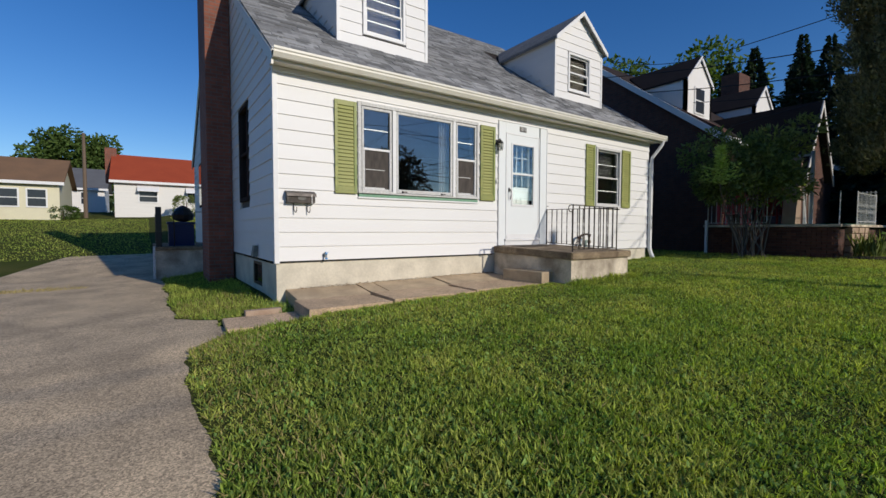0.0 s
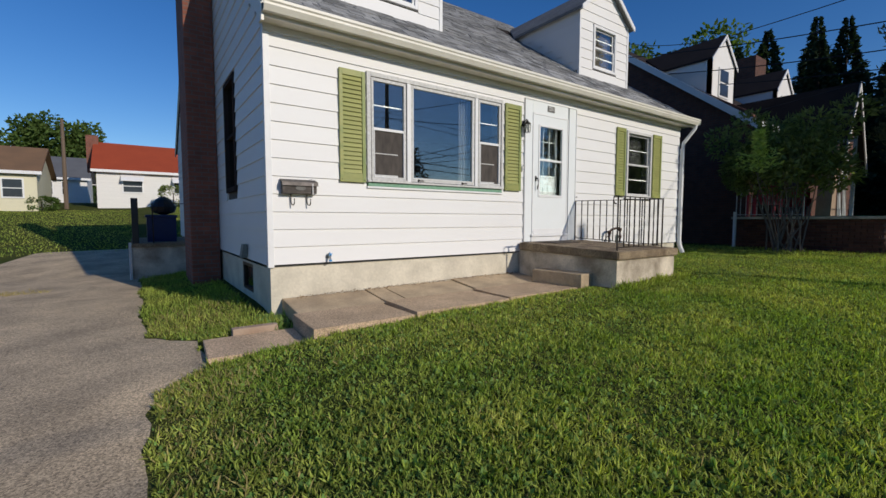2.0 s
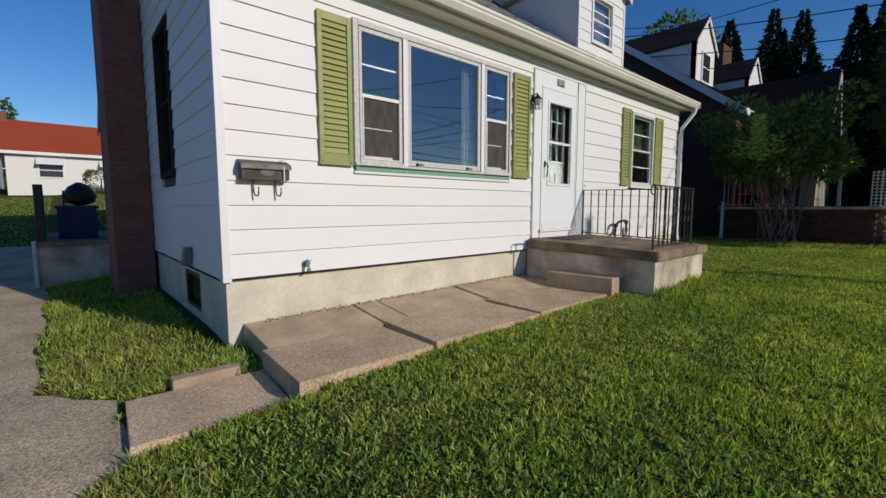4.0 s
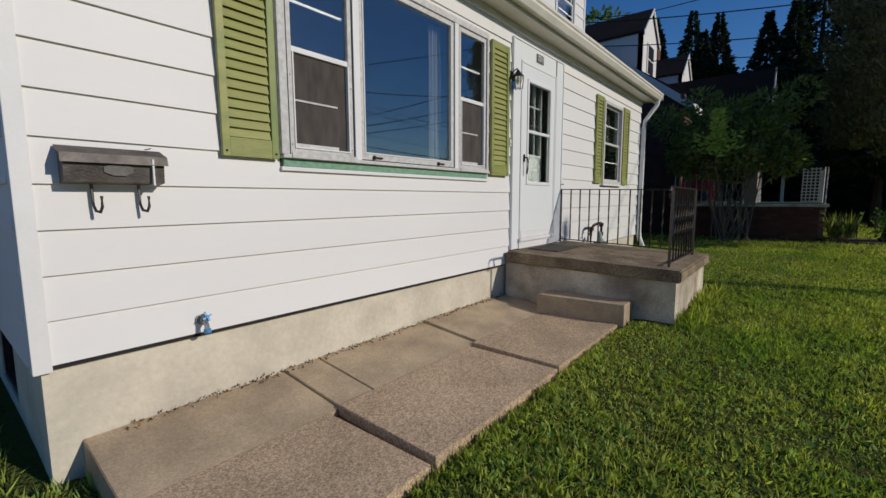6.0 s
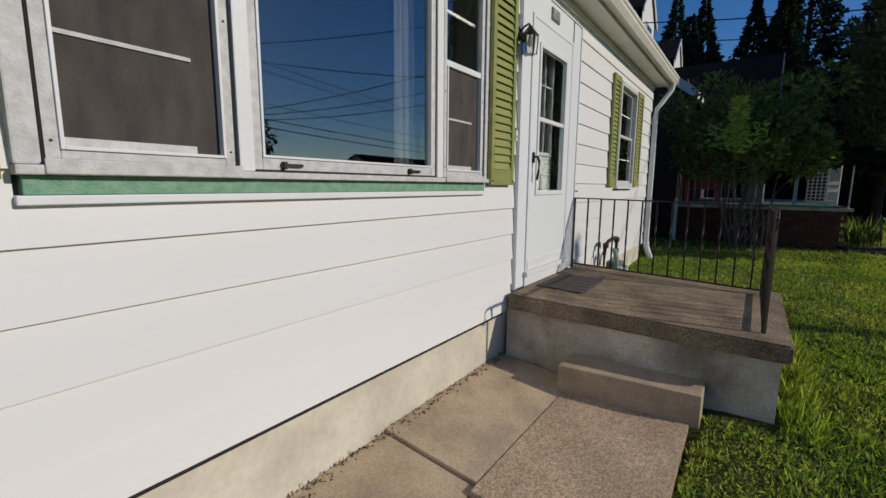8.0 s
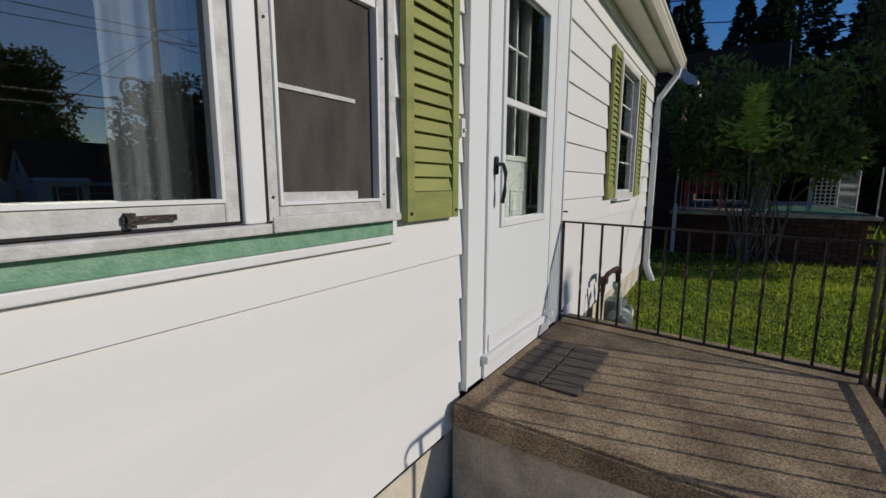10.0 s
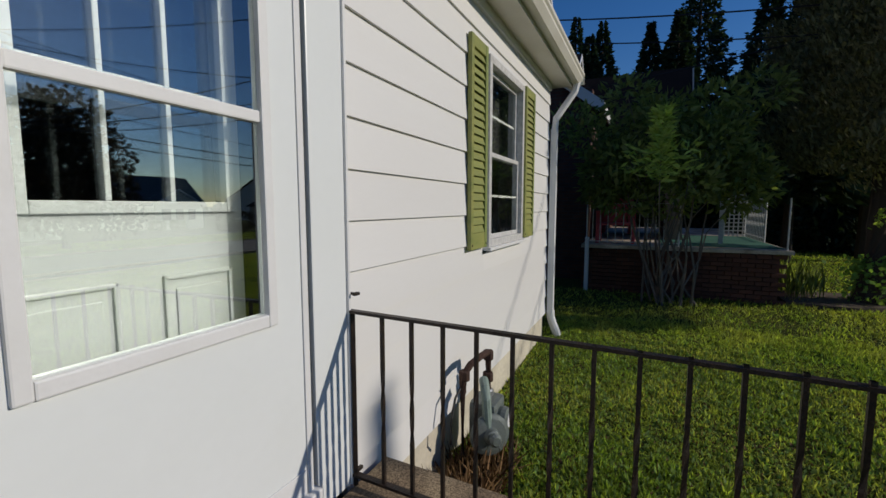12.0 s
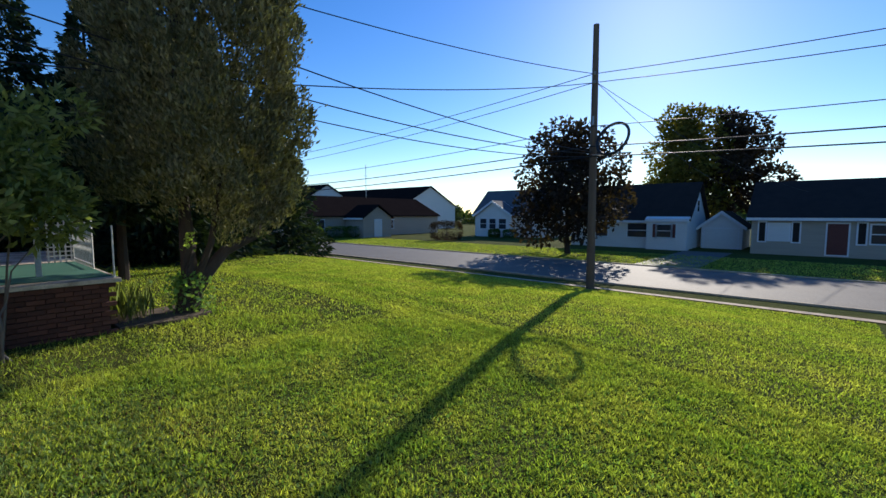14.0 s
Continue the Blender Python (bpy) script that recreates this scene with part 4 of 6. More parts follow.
    bm = slab([(a + 0.002, -0.597), (b - 0.002, -0.597), (b - 0.002, 0.012), (a + 0.002, 0.012)], z, 0.16, "walk_smooth")
    for v in bm.verts:
        v.co.z += 0.07 * (v.co.y + 0.59) / 0.6
    part("paving_slab", bm, "walk_smooth", walkway)
outer = ((0.05, 1.14, 0.070), (1.165, 2.526, 0.094), (2.532, 4.05, 0.113))
for a, b, z in outer:
    part("paving_slab", slab([(a, -1.385), (b, -1.375), (b, -0.60), (a + 0.04, -0.60)], z, 0.20, "walk"), "walk", walkway)
part("joint_bed", boxes((0.16, 4.04, -1.36, 0.01, -0.2, 0.03)), "soil", walkway)
part("paving_slab", slab([(-0.80, -1.27), (0.03, -1.32), (0.09, -0.62), (-0.76, -0.60)], -0.075, 0.14, "walk"), "walk", walkway)
part("kerb_brick", boxes((-0.50, -0.06, -0.60, -0.49, -0.14, -0.015), bevel=0.015), "stone", walkway, "pinkish concrete edging block")


# ---------------------------------------------------------------- porch railing
def railing(name, mat, posts, balusters, rails, label, group="", r=0.0075):
    t = thing(name, posts[0][0], label, "railing", group)
    for a, b in rails:
        bm = bmesh.new()
        d = (Vector(b) - Vector(a))
        m = Matrix.Translation((Vector(a) + Vector(b)) / 2) @ d.to_track_quat("X", "Z").to_matrix().to_4x4()
        box(bm, -d.length / 2, d.length / 2, -0.014, 0.014, -0.006, 0.006, m=m)
        part("rail", bm, mat, t)
    for a, b in posts:
        part("post", tubes([a, b], 0.013, 4), mat, t)
    for a, b in balusters:
        bm = bmesh.new()
        n = 10
        pts = [Vector(a).lerp(Vector(b), i / n) for i in range(n + 1)]
        rings = []
        for i, p in enumerate(pts):
            tw = math.pi / 4 + (math.pi * max(0, min(1, (i - 3) / 4)))
            rings.append([bm.verts.new(p + Vector((r * 1.3 * math.cos(tw + k * math.pi / 2), r * 1.3 * math.sin(tw + k * math.pi / 2), 0))) for k in range(4)])
        for p, q in zip(rings, rings[1:]):
            for k in range(4):
                bm.faces.new((p[k], p[(k + 1) % 4], q[(k + 1) % 4], q[k]))
        part("baluster", bm, mat, t)
    return t


def top_of(y):
    return 0.695 + (y + 0.038) * (0.06 / 1.807)


rx, fy, zt = 5.49, -1.70, 1.40
sb = [((rx, y, top_of(y) + 0.045), (rx, y, zt + 0.02)) for y in (-0.06 - 0.13 * i for i in range(1, 13))]
fb = [((x, fy, top_of(fy) + 0.045), (x, fy, zt)) for x in (rx - 0.13 * i for i in range(1, 9))]
railing("porch_railing", "iron", [((rx, fy, top_of(fy)), (rx, fy, zt + 0.01)), ((4.285, fy, top_of(fy)), (4.285, fy, zt + 0.02)), ((rx, -0.05, top_of(-0.05)), (rx, -0.05, zt + 0.03))],
        sb + fb, [((rx, -0.02, zt + 0.03), (rx, fy, zt)), ((rx, -0.02, top_of(0) + 0.045), (rx, fy, top_of(fy) + 0.04)),
                  ((rx, fy, zt), (4.27, fy, zt + 0.01)), ((rx, fy, top_of(fy) + 0.04), (4.285, fy, top_of(fy) + 0.045))],
        "thin black wrought iron railing round the porch")
scroll = [(4.285 - 0.055 + 0.055 * math.cos(a), fy, zt - 0.045 + 0.055 * math.sin(a)) for a in np.linspace(math.pi / 2, math.pi * 1.6, 9)]
part("scroll", tubes([(4.30, fy, zt + 0.01)] + scroll, 0.009, 6), "iron", bpy.data.objects["porch_railing"])


# ---------------------------------------------------------------- small things on the front
def lathe(bm, profile, m, sides=16):
    """A turned shape: (radius, height) pairs round the z axis, laid by m."""
    rings = [[bm.verts.new(m @ Vector((r * math.cos(a), r * math.sin(a), h))) for a in (2 * math.pi * k / sides for k in range(sides))] for r, h in profile]
    for a, b in zip(rings, rings[1:]):
        for k in range(sides):
            bm.faces.new((a[k], a[(k + 1) % sides], b[(k + 1) % sides], b[k]))
    bm.faces.new(rings[0][::-1])
    bm.faces.new(rings[-1])
    return bm


def turned(profile, m, sides=16):
    return lathe(bmesh.new(), profile, m, sides)


mailbox = thing("mailbox", (0.35, -0.02, 1.375), "weathered black metal mailbox with newspaper hooks", "mailbox")
part("box", prisms([(-0.021, 1.375), (-0.105, 1.385), (-0.115, 1.50), (-0.021, 1.53)], "x", 0.15, 0.545), "mailbox", mailbox)
part("lid", prisms([(-0.021, 1.55), (-0.021, 1.538), (-0.12, 1.505), (-0.132, 1.47), (-0.136, 1.47), (-0.126, 1.512)], "x", 0.138, 0.557), "mailbox", mailbox, "dented sloping lid")
part("badge", prisms([(0.295, 1.43), (0.33, 1.415), (0.38, 1.415), (0.41, 1.43), (0.41, 1.455), (0.38, 1.468), (0.33, 1.468), (0.295, 1.455)], "y", -0.117, -0.109), "plate", mailbox, "worn embossed badge")
part("tie", boxes((0.487, 0.495, -0.14, -0.02, 1.372, 1.378), (0.487, 0.495, -0.135, -0.128, 1.375, 1.50), (0.487, 0.495, -0.13, -0.03, 1.552, 1.556)), "trim", mailbox, "thin white cord")
for x in (0.26, 0.45):
    part("hook", tubes([(x, -0.03, 1.38), (x, -0.035, 1.28), (x + 0.005, -0.05, 1.25), (x + 0.015, -0.085, 1.245), (x + 0.02, -0.10, 1.27), (x + 0.02, -0.10, 1.32)], 0.007, 6), "mailbox", mailbox)

lamp = thing("wall_lamp", (4.10, -0.02, 2.62), "black lantern wall lamp with clear glass", "lamp")
part("back_plate", turned([(0.05, 0), (0.05, 0.012), (0.03, 0.02)], Matrix.Translation((4.10, -0.02, 2.68)) @ Matrix.Rotation(radians(90), 4, "X")), "black", lamp)
part("arm", tubes([(4.10, -0.03, 2.68), (4.10, -0.07, 2.72), (4.10, -0.11, 2.735), (4.10, -0.12, 2.71)], 0.008, 8), "black", lamp)
part("cap", turned([(0.012, 0.075), (0.02, 0.06), (0.062, 0.012), (0.066, 0.0)], Matrix.Translation((4.10, -0.12, 2.645)), 6), "black", lamp)
part("shade", turned([(0.055, 0.0), (0.06, -0.03), (0.05, -0.125)], Matrix.Translation((4.10, -0.12, 2.643)), 6), "lampglass", lamp, "clear faceted glass")
for k in range(6):
    a = 2 * math.pi * k / 6
    part("cage_bar", tubes([(4.10 + 0.062 * math.cos(a), -0.12 + 0.062 * math.sin(a), 2.642), (4.10 + 0.052 * math.cos(a), -0.12 + 0.052 * math.sin(a), 2.515)], 0.004, 5), "black", lamp)
part("bulb", turned([(0.012, 0.0), (0.022, -0.04), (0.018, -0.065), (0.005, -0.075)], Matrix.Translation((4.10, -0.12, 2.64)), 10), "trim", lamp)

plate = thing("house_number", (4.78, -0.035, 2.96), "small dark plaque with pale house number", "sign")
part("plaque", boxes((4.69, 4.87, -0.045, -0.035, 2.955, 3.055), bevel=0.004), "plate", plate)
txt = bpy.data.curves.new("digits", "FONT")
txt.body, txt.size, txt.extrude, txt.align_x, txt.align_y = "7211", 0.088, 0.002, "CENTER", "CENTER"
holder = bpy.data.objects.new("digits", txt)
scene.collection.objects.link(holder)
digits = bpy.data.meshes.new_from_object(holder.evaluated_get(bpy.context.evaluated_depsgraph_get()))
bpy.data.objects.remove(holder)
digits.materials.clear()
digits.materials.append(M["trim"])
digits.transform(Matrix.Translation((4.78, -0.047, 3.005)) @ Matrix.Rotation(radians(90), 4, "X") @ Matrix.Diagonal((0.8, 1, 1, 1)))
part("number", digits, None, plate, "pale raised digits")

bell = thing("doorbell", (4.10, -0.018, 1.93), "small white doorbell button beside the casing", "doorbell")
part("case", boxes((4.084, 4.116, -0.04, -0.016, 1.895, 1.975), bevel=0.005), "trim", bell)
part("button", turned([(0.009, 0), (0.009, 0.008), (0.005, 0.011)], Matrix.Translation((4.10, -0.04, 1.925)) @ Matrix.Rotation(radians(90), 4, "X"), 12), "worn", bell)

tap = thing("hose_tap", (0.705, -0.02, 0.6), "outdoor hose tap with blue handle", "tap")
part("pipe", tubes([(0.705, -0.01, 0.62), (0.705, -0.07, 0.62), (0.705, -0.09, 0.60), (0.705, -0.095, 0.575)], 0.014, 8), "steel", tap)
part("flange", turned([(0.03, 0), (0.028, 0.008)], Matrix.Translation((0.705, -0.019, 0.62)) @ Matrix.Rotation(radians(90), 4, "X"), 12), "steel", tap)
part("valve_body", turned([(0.016, -0.03), (0.02, -0.015), (0.02, 0.018), (0.013, 0.03)], Matrix.Translation((0.705, -0.062, 0.63)), 10), "grey_metal", tap, "grey metal valve body")
part("stem", tubes([(0.705, -0.062, 0.655), (0.705, -0.078, 0.67)], 0.006, 6), "steel", tap)
bm = bmesh.new()
m = Matrix.Translation((0.712, -0.085, 0.645)) @ Matrix.Rotation(radians(70), 4, "X")
for k in range(4):
    box(bm, -0.0055, 0.0055, 0.008, 0.026, -0.004, 0.005, m=m @ Matrix.Rotation(k * math.pi / 2 + 0.4, 4, "Z"))
lathe(bm, [(0.010, -0.005), (0.011, 0.006), (0.005, 0.009)], m, 8)
part("wheel", bm, "bib", tap, "blue four-lobed valve handle")
part("spout_cap", turned([(0.019, 0), (0.021, 0.008), (0.019, 0.022)], Matrix.Translation((0.705, -0.097, 0.558)), 10), "bib", tap, "blue plastic vacuum breaker")

vent = thing("dryer_vent", (-0.02, 1.15, 0.6), "grey box vent on the shaded gable wall", "vent")
part("hood", prisms([(0.56, -0.021), (0.74, -0.021), (0.74, -0.07), (0.56, -0.10)], "y", 1.06, 1.2), "grey_metal", vent)
for v in vent.children[0].data.vertices:
    v.co = Vector((v.co.z, v.co.y, v.co.x))
for z in (1.50, 0.765):
    hook = thing("wall_bracket", (5.50, -0.03, z), "small black iron bracket fixed to the casing", "bracket", "railing brackets")
    part("bolt", tubes([(5.50, -0.01, z), (5.50, -0.06, z)], 0.006, 6), "iron", hook)
    part("tab", boxes((5.485, 5.515, -0.07, -0.055, z - 0.006, z + 0.006)), "iron", hook)

# gas meter beside the porch
meter = thing("gas_meter", (6.62, -0.22, 0.2), "grey gas meter with rusty pipes at the wall", "gas meter")
part("riser", tubes([(6.45, -0.13, 0.10), (6.45, -0.13, 0.80), (6.46, -0.14, 0.84)], 0.022, 10), "rust", meter)
part("loop_pipe", tubes([(6.45, -0.13, 0.72), (6.45, -0.14, 0.84), (6.50, -0.16, 0.885), (6.60, -0.19, 0.91), (6.68, -0.20, 0.91), (6.71, -0.20, 0.88), (6.71, -0.20, 0.66)], 0.022, 10), "rust", meter)
for p in ((6.45, -0.14, 0.83), (6.71, -0.20, 0.885), (6.71, -0.20, 0.74)):
    part("coupling", turned([(0.032, -0.03), (0.036, -0.02), (0.036, 0.02), (0.032, 0.03)], Matrix.Translation(p), 8), "rust", meter)
part("body", boxes((6.56, 6.78, -0.30, -0.12, 0.36, 0.62), bevel=0.035), "grey_metal", meter)
part("dial_case", turned([(0.075, 0), (0.08, 0.02), (0.075, 0.05), (0.05, 0.06)], Matrix.Translation((6.66, -0.30, 0.50)) @ Matrix.Rotation(radians(90), 4, "X"), 20), "grey_metal", meter)
part("dial", turned([(0.045, 0), (0.045, 0.004)], Matrix.Translation((6.66, -0.361, 0.50)) @ Matrix.Rotation(radians(90), 4, "X"), 20), "trim", meter)
part("regulator", turned([(0.08, 0), (0.125, 0.025), (0.128, 0.03), (0.128, 0.04), (0.125, 0.045), (0.10, 0.055), (0.05, 0.062), (0.042, 0.095), (0.03, 0.10)], Matrix.Translation((6.54, -0.26, 0.455)) @ Matrix.Rotation(radians(-48), 4, "Z") @ Matrix.Rotation(radians(84), 4, "X"), 24), "grey_metal", meter, "round grey regulator")
part("union", turned([(0.03, 0), (0.04, 0.01), (0.04, 0.04), (0.03, 0.05)], Matrix.Translation((6.71, -0.20, 0.61)), 10), "steel", meter)
part("inlet", tubes([(6.60, -0.2, 0.08), (6.60, -0.2, 0.30)], 0.02, 8), "rust", meter)
part("green_pipe", tubes([(6.60, -0.21, 0.76), (6.54, -0.24, 0.74), (6.51, -0.26, 0.68), (6.51, -0.27, 0.50)], 0.03, 10), "pale_green", meter, "pale green flexible pipe")
part("regulator_cap", turned([(0.035, 0), (0.04, 0.03), (0.025, 0.05)], Matrix.Translation((6.467, -0.325, 0.463)) @ Matrix.Rotation(radians(-48), 4, "Z") @ Matrix.Rotation(radians(84), 4, "X"), 12), "grey_metal", meter)
part("hose", tubes([(6.45, -0.12, 0.76), (6.36, -0.12, 0.72), (6.31, -0.12, 0.62), (6.30, -0.12, 0.50), (6.34, -0.1, 0.44)], 0.008, 6), "cable", meter)
# door mat of rubber strips
mat_ob = thing("door_mat", (4.78, -0.3, 0.69), "brown rubber tile mat in front of the door", "mat")
for i in range(6):
    for j in range(2):
        x0, y0 = 4.42 + i * 0.108, -0.10 - 0.20 * (j + 1)
        zc = top_of(y0 + 0.1) + 0.003
        part("mat_tile", boxes((x0, x0 + 0.10, y0, y0 + 0.19, zc - 0.004, zc + 0.010), bevel=0.004), "rubber", mat_ob)
rngp = np.random.default_rng(3)
debris = new("leaf_litter", leaf_mesh("leaf_litter", np.column_stack([xs_ := rngp.uniform(0.3, 4.0, 380), -0.005 - np.abs(rngp.normal(0, 0.03, 380)), 0.142 + 0.012 * xs_]),
                                      np.tile((0.6, 0.2, 0.15), (380, 1)), 0.028, 0.012, "litter", rngp, 1.0))
tagged(debris, "dry leaf litter along the foundation", "litter", kind="stuff")

# ---------------------------------------------------------------- side porch and bin behind the chimney
side = thing("side_porch", (-0.7, 7, -0.2), "raised concrete side porch by the driveway", "porch", kind="structure")
part("retaining_wall", boxes((-1.33, -0.03, 5.75, 5.95, -0.5, 0.50)), "concrete", side)
part("side_wall", boxes((-1.33, -1.13, 5.95, 9.2, -0.5, 0.50)), "concrete", side)
part("deck", boxes((-1.36, -0.03, 5.70, 9.2, 0.50, 0.58), bevel=0.01), "slab_top", side)
part("corner_post", boxes((-1.385, -1.335, 5.68, 5.74, -0.5, 0.60), bevel=0.008), "worn", side, "pale wooden post")
px, py = -1.28, 5.82
railing("side_railing", "iron", [((px, py, 0.58), (px, py, 1.47)), ((px, 9.1, 0.58), (px, 9.1, 1.42)), ((-0.95, py, 0.58), (-0.95, py, 1.42)), ((-0.12, py, 0.58), (-0.12, py, 1.42))],
        [((px, 6.2 + 0.4 * i, 0.65), (px, 6.2 + 0.4 * i, 1.42)) for i in range(7)], [((px, py, 1.42), (px, 9.1, 1.42)), ((-0.95, py, 1.42), (-0.12, py, 1.42)), ((px, py, 0.65), (px, 9.1, 0.65))], "black iron railing on the side porch")
post = part("gate_post", boxes((-1.32, -1.2, 5.8, 5.92, 0.58, 1.52), bevel=0.01), "black")
tagged(post, "thick black post on the side porch", "post")
binn = thing("recycling_bin", (-0.65, 6.5, 0.58), "dark blue wheeled recycling bin", "bin")
part("body", prisms([(6.28, 0.58), (6.72, 0.58), (6.78, 1.12), (6.22, 1.12)], "x", -1.05, -0.5), "blue", binn)
part("lid", boxes((-1.08, -0.47, 6.19, 6.82, 1.12, 1.18), bevel=0.02), "blue", binn)
part("bag", turned([(0.05, 0), (0.22, 0.06), (0.26, 0.18), (0.16, 0.34), (0.04, 0.42)], Matrix.Translation((-0.72, 6.55, 1.18)), 12), "black", binn, "black bag on top")


# ---------------------------------------------------------------- trees and shrubs
def clump_points(rng, blobs, n):
    """Points in the outer parts of uneven blobs (x, y, z, radius, height ratio)."""
    w = np.array([b[3] ** 2 for b in blobs])
    idx = rng.choice(len(blobs), n, p=w / w.sum())
    b = np.array(blobs)[idx]
    d = rng.normal(size=(n, 3))
    d /= np.linalg.norm(d, axis=1)[:, None]
    r = b[:, 3:4] * rng.uniform(0.25, 1, (n, 1)) ** 0.5
    off = d * r
    off[:, 2] *= b[:, 4]
    return b[:, :3] + off, d


def limbs(points_list, mat="bark"):
    bm = bmesh.new()
    for pts, a, b in points_list:
        tube(bm, pts, a, 8, b)
    return bm


def broad_tree(name, x, y, height, spread, mat, label, leaves, size, seed, trunk_h=0.28, group=""):
    rng = np.random.default_rng(seed)
    z = lie_soft(x, y)
    t = thing(name, (x, y, z), label, "tree", group)
    th_ = height * trunk_h
    tips = []
    ls = [([(x, y, z - 0.1), (x + 0.05, y, z + th_ * 0.6), (x + 0.1, y + 0.05, z + th_ * 1.3), (x + 0.05, y, z + height * 0.75)], height * 0.028, height * 0.008)]
    blobs = []
    for k in range(14):
        a = k * 2.4 + rng.uniform(-0.4, 0.4)
        h = th_ + (height - th_) * (k + 1.2) / 15.5
        rad = spread * math.sin(math.pi * min(0.95, 0.22 + 0.7 * (k + 0.5) / 14)) * rng.uniform(0.55, 0.85)
        tip = (x + rad * math.cos(a), y + rad * math.sin(a), z + h)
        ls.append(([(x + 0.05, y, z + h * 0.75), ((x * 1 + tip[0]) / 2, (y + tip[1]) / 2, z + h * 0.9), tip], height * 0.010, height * 0.003))
        blobs.append((*tip, spread * rng.uniform(0.30, 0.48), 0.8))
    for k in range(7):
        h = th_ + (height - th_) * (0.25 + 0.11 * k)
        blobs.append((x + rng.uniform(-.2, .2) * spread, y + rng.uniform(-.2, .2) * spread, z + h, spread * (0.55 - 0.045 * k), 0.9))
    part("trunk", limbs(ls), "bark", t)
    c, d = clump_points(rng, blobs, leaves)
    part("crown", leaf_mesh("crown", c, d * 0.8 + np.array((0, 0, -0.2)), size, size * 0.6, mat, rng, 0.8), None, t)
    return t


def spruce(x, y, height, spread, seed, label, leaves=5000, group="row of spruces", z=None, bare=0.06):
    rng = np.random.default_rng(seed)
    z = lie_soft(x, y) if z is None else z
    t = thing("spruce_tree", (x, y, z), label, "tree", group)
    ls = [([(x, y, z - 0.1), (x, y, z + height * 0.98)], height * 0.02, 0.01)]
    pts, ups, sizes = [], [], []
    levels = int(height / 0.29)
    for k in range(levels):
        f = k / levels
        h = height * (bare + (1 - bare) * f)
        rad = spread * (1 - f) ** 1.05 * rng.uniform(0.85, 1.12) + 0.03
        nb = max(5, int(13 * (1 - f) + 4))
        for j in range(nb):
            a = 2 * math.pi * (j + rng.uniform(0, 0.7)) / nb
            r = rad * rng.uniform(0.84, 1.1)
            m_ = max(4, int(leaves * (1.6 - 1.2 * f) / levels / nb))
            s = rng.uniform(0.15, 1, m_) ** 0.7
            wide = rng.normal(0, 0.2, m_) * (1.15 - s) * r
            px_ = x + math.cos(a) * r * s - math.sin(a) * wide
            py_ = y + math.sin(a) * r * s + math.cos(a) * wide
            pz_ = z + h - 0.42 * r * s + 0.20 * r * s * s + rng.normal(0, 0.07, m_)
            pts.append(np.column_stack([px_, py_, pz_]))
            ups.append(np.tile((math.cos(a), math.sin(a), -0.3), (m_, 1)))
            sizes.append(np.full(m_, 0.15 + 0.30 * (1 - f)))
    part("trunk", limbs(ls), "bark", t)
    part("crown", leaf_mesh("crown", np.vstack(pts), np.vstack(ups), np.concatenate(sizes), 0.14, "spruce", rng, 0.4), None, t)
    return t


rng = np.random.default_rng(11)
# the big arborvitae on the neighbour's lawn
AX, AY = 12.95, -4.35
az = lie_soft(AX, AY)
arbor = thing("arborvitae_tree", (AX, AY, az), "tall dark arborvitae with forked trunk and ivy", "tree")
part("trunk", limbs([([(AX, AY + 0.1, az - 0.1), (AX, AY + 0.02, az + 0.5), (AX + 0.05, AY + 0.02, az + 1.2), (AX + 0.05, AY + 0.1, az + 3.5), (AX, AY, az + 9.2)], 0.24, 0.05)]), "bark", arbor)
part("fork", limbs([([(AX, AY, az + 0.35), (AX, AY - 0.28, az + 0.75), (AX, AY - 0.62, az + 1.12), (AX - 0.02, AY - 1.25, az + 1.4), (AX, AY - 1.5, az + 2.6)], 0.165, 0.05),
                    ([(AX, AY - 0.05, az + 0.5), (AX - 0.2, AY - 0.3, az + 1.3), (AX - 0.3, AY - 0.5, az + 2.6)], 0.08, 0.04)]), "bark", arbor)
# upright plumes over a lumpy column, with darker leaves deep inside
plumes, per = 700, 215
h = rng.uniform(0, 1, plumes) ** 0.85
ang = rng.uniform(0, 2 * math.pi, plumes)


def arbor_low(a):
    side_drop = np.where((a > math.pi * 0.9) & (a < math.pi * 1.75), 0.42, 0.0)
    return 1.85 + 0.2 * np.sin(a * 3 + 0.7) + 0.14 * np.sin(a * 7) - side_drop


prof = np.interp(h, [0, 0.06, 0.2, 0.45, 0.7, 0.88, 1.0], [0.74, 0.95, 1.0, 0.97, 0.78, 0.45, 0.06])
lump = 1 + 0.10 * np.sin(ang * 5 + h * 9) + 0.07 * np.sin(ang * 11 - h * 23)
rad = prof * lump * 1.78 * rng.uniform(0.78, 1.06, plumes)
zz = az + arbor_low(ang) + h * (10.8 - arbor_low(ang))
tall, wide = rng.uniform(0.35, 0.75, plumes), rng.uniform(0.11, 0.24, plumes)
u = rng.uniform(0, 1, (plumes, per))
sway = rng.normal(size=(plumes, per, 2)) * (wide[:, None] * np.sin(np.pi * np.clip(u * 0.85 + 0.15, 0, 1)) ** 0.7)[:, :, None] * 0.62
lean_out = 0.22 * u * tall[:, None]
c = np.stack([AX - 0.1 + (rad[:, None] + lean_out) * np.cos(ang)[:, None] + sway[:, :, 0],
              AY - 0.28 + 0.85 * (rad[:, None] + lean_out) * np.sin(ang)[:, None] + sway[:, :, 1],
              zz[:, None] + u * tall[:, None]], 2).reshape(-1, 3)
n = len(c)
a_all = np.repeat(ang, per)
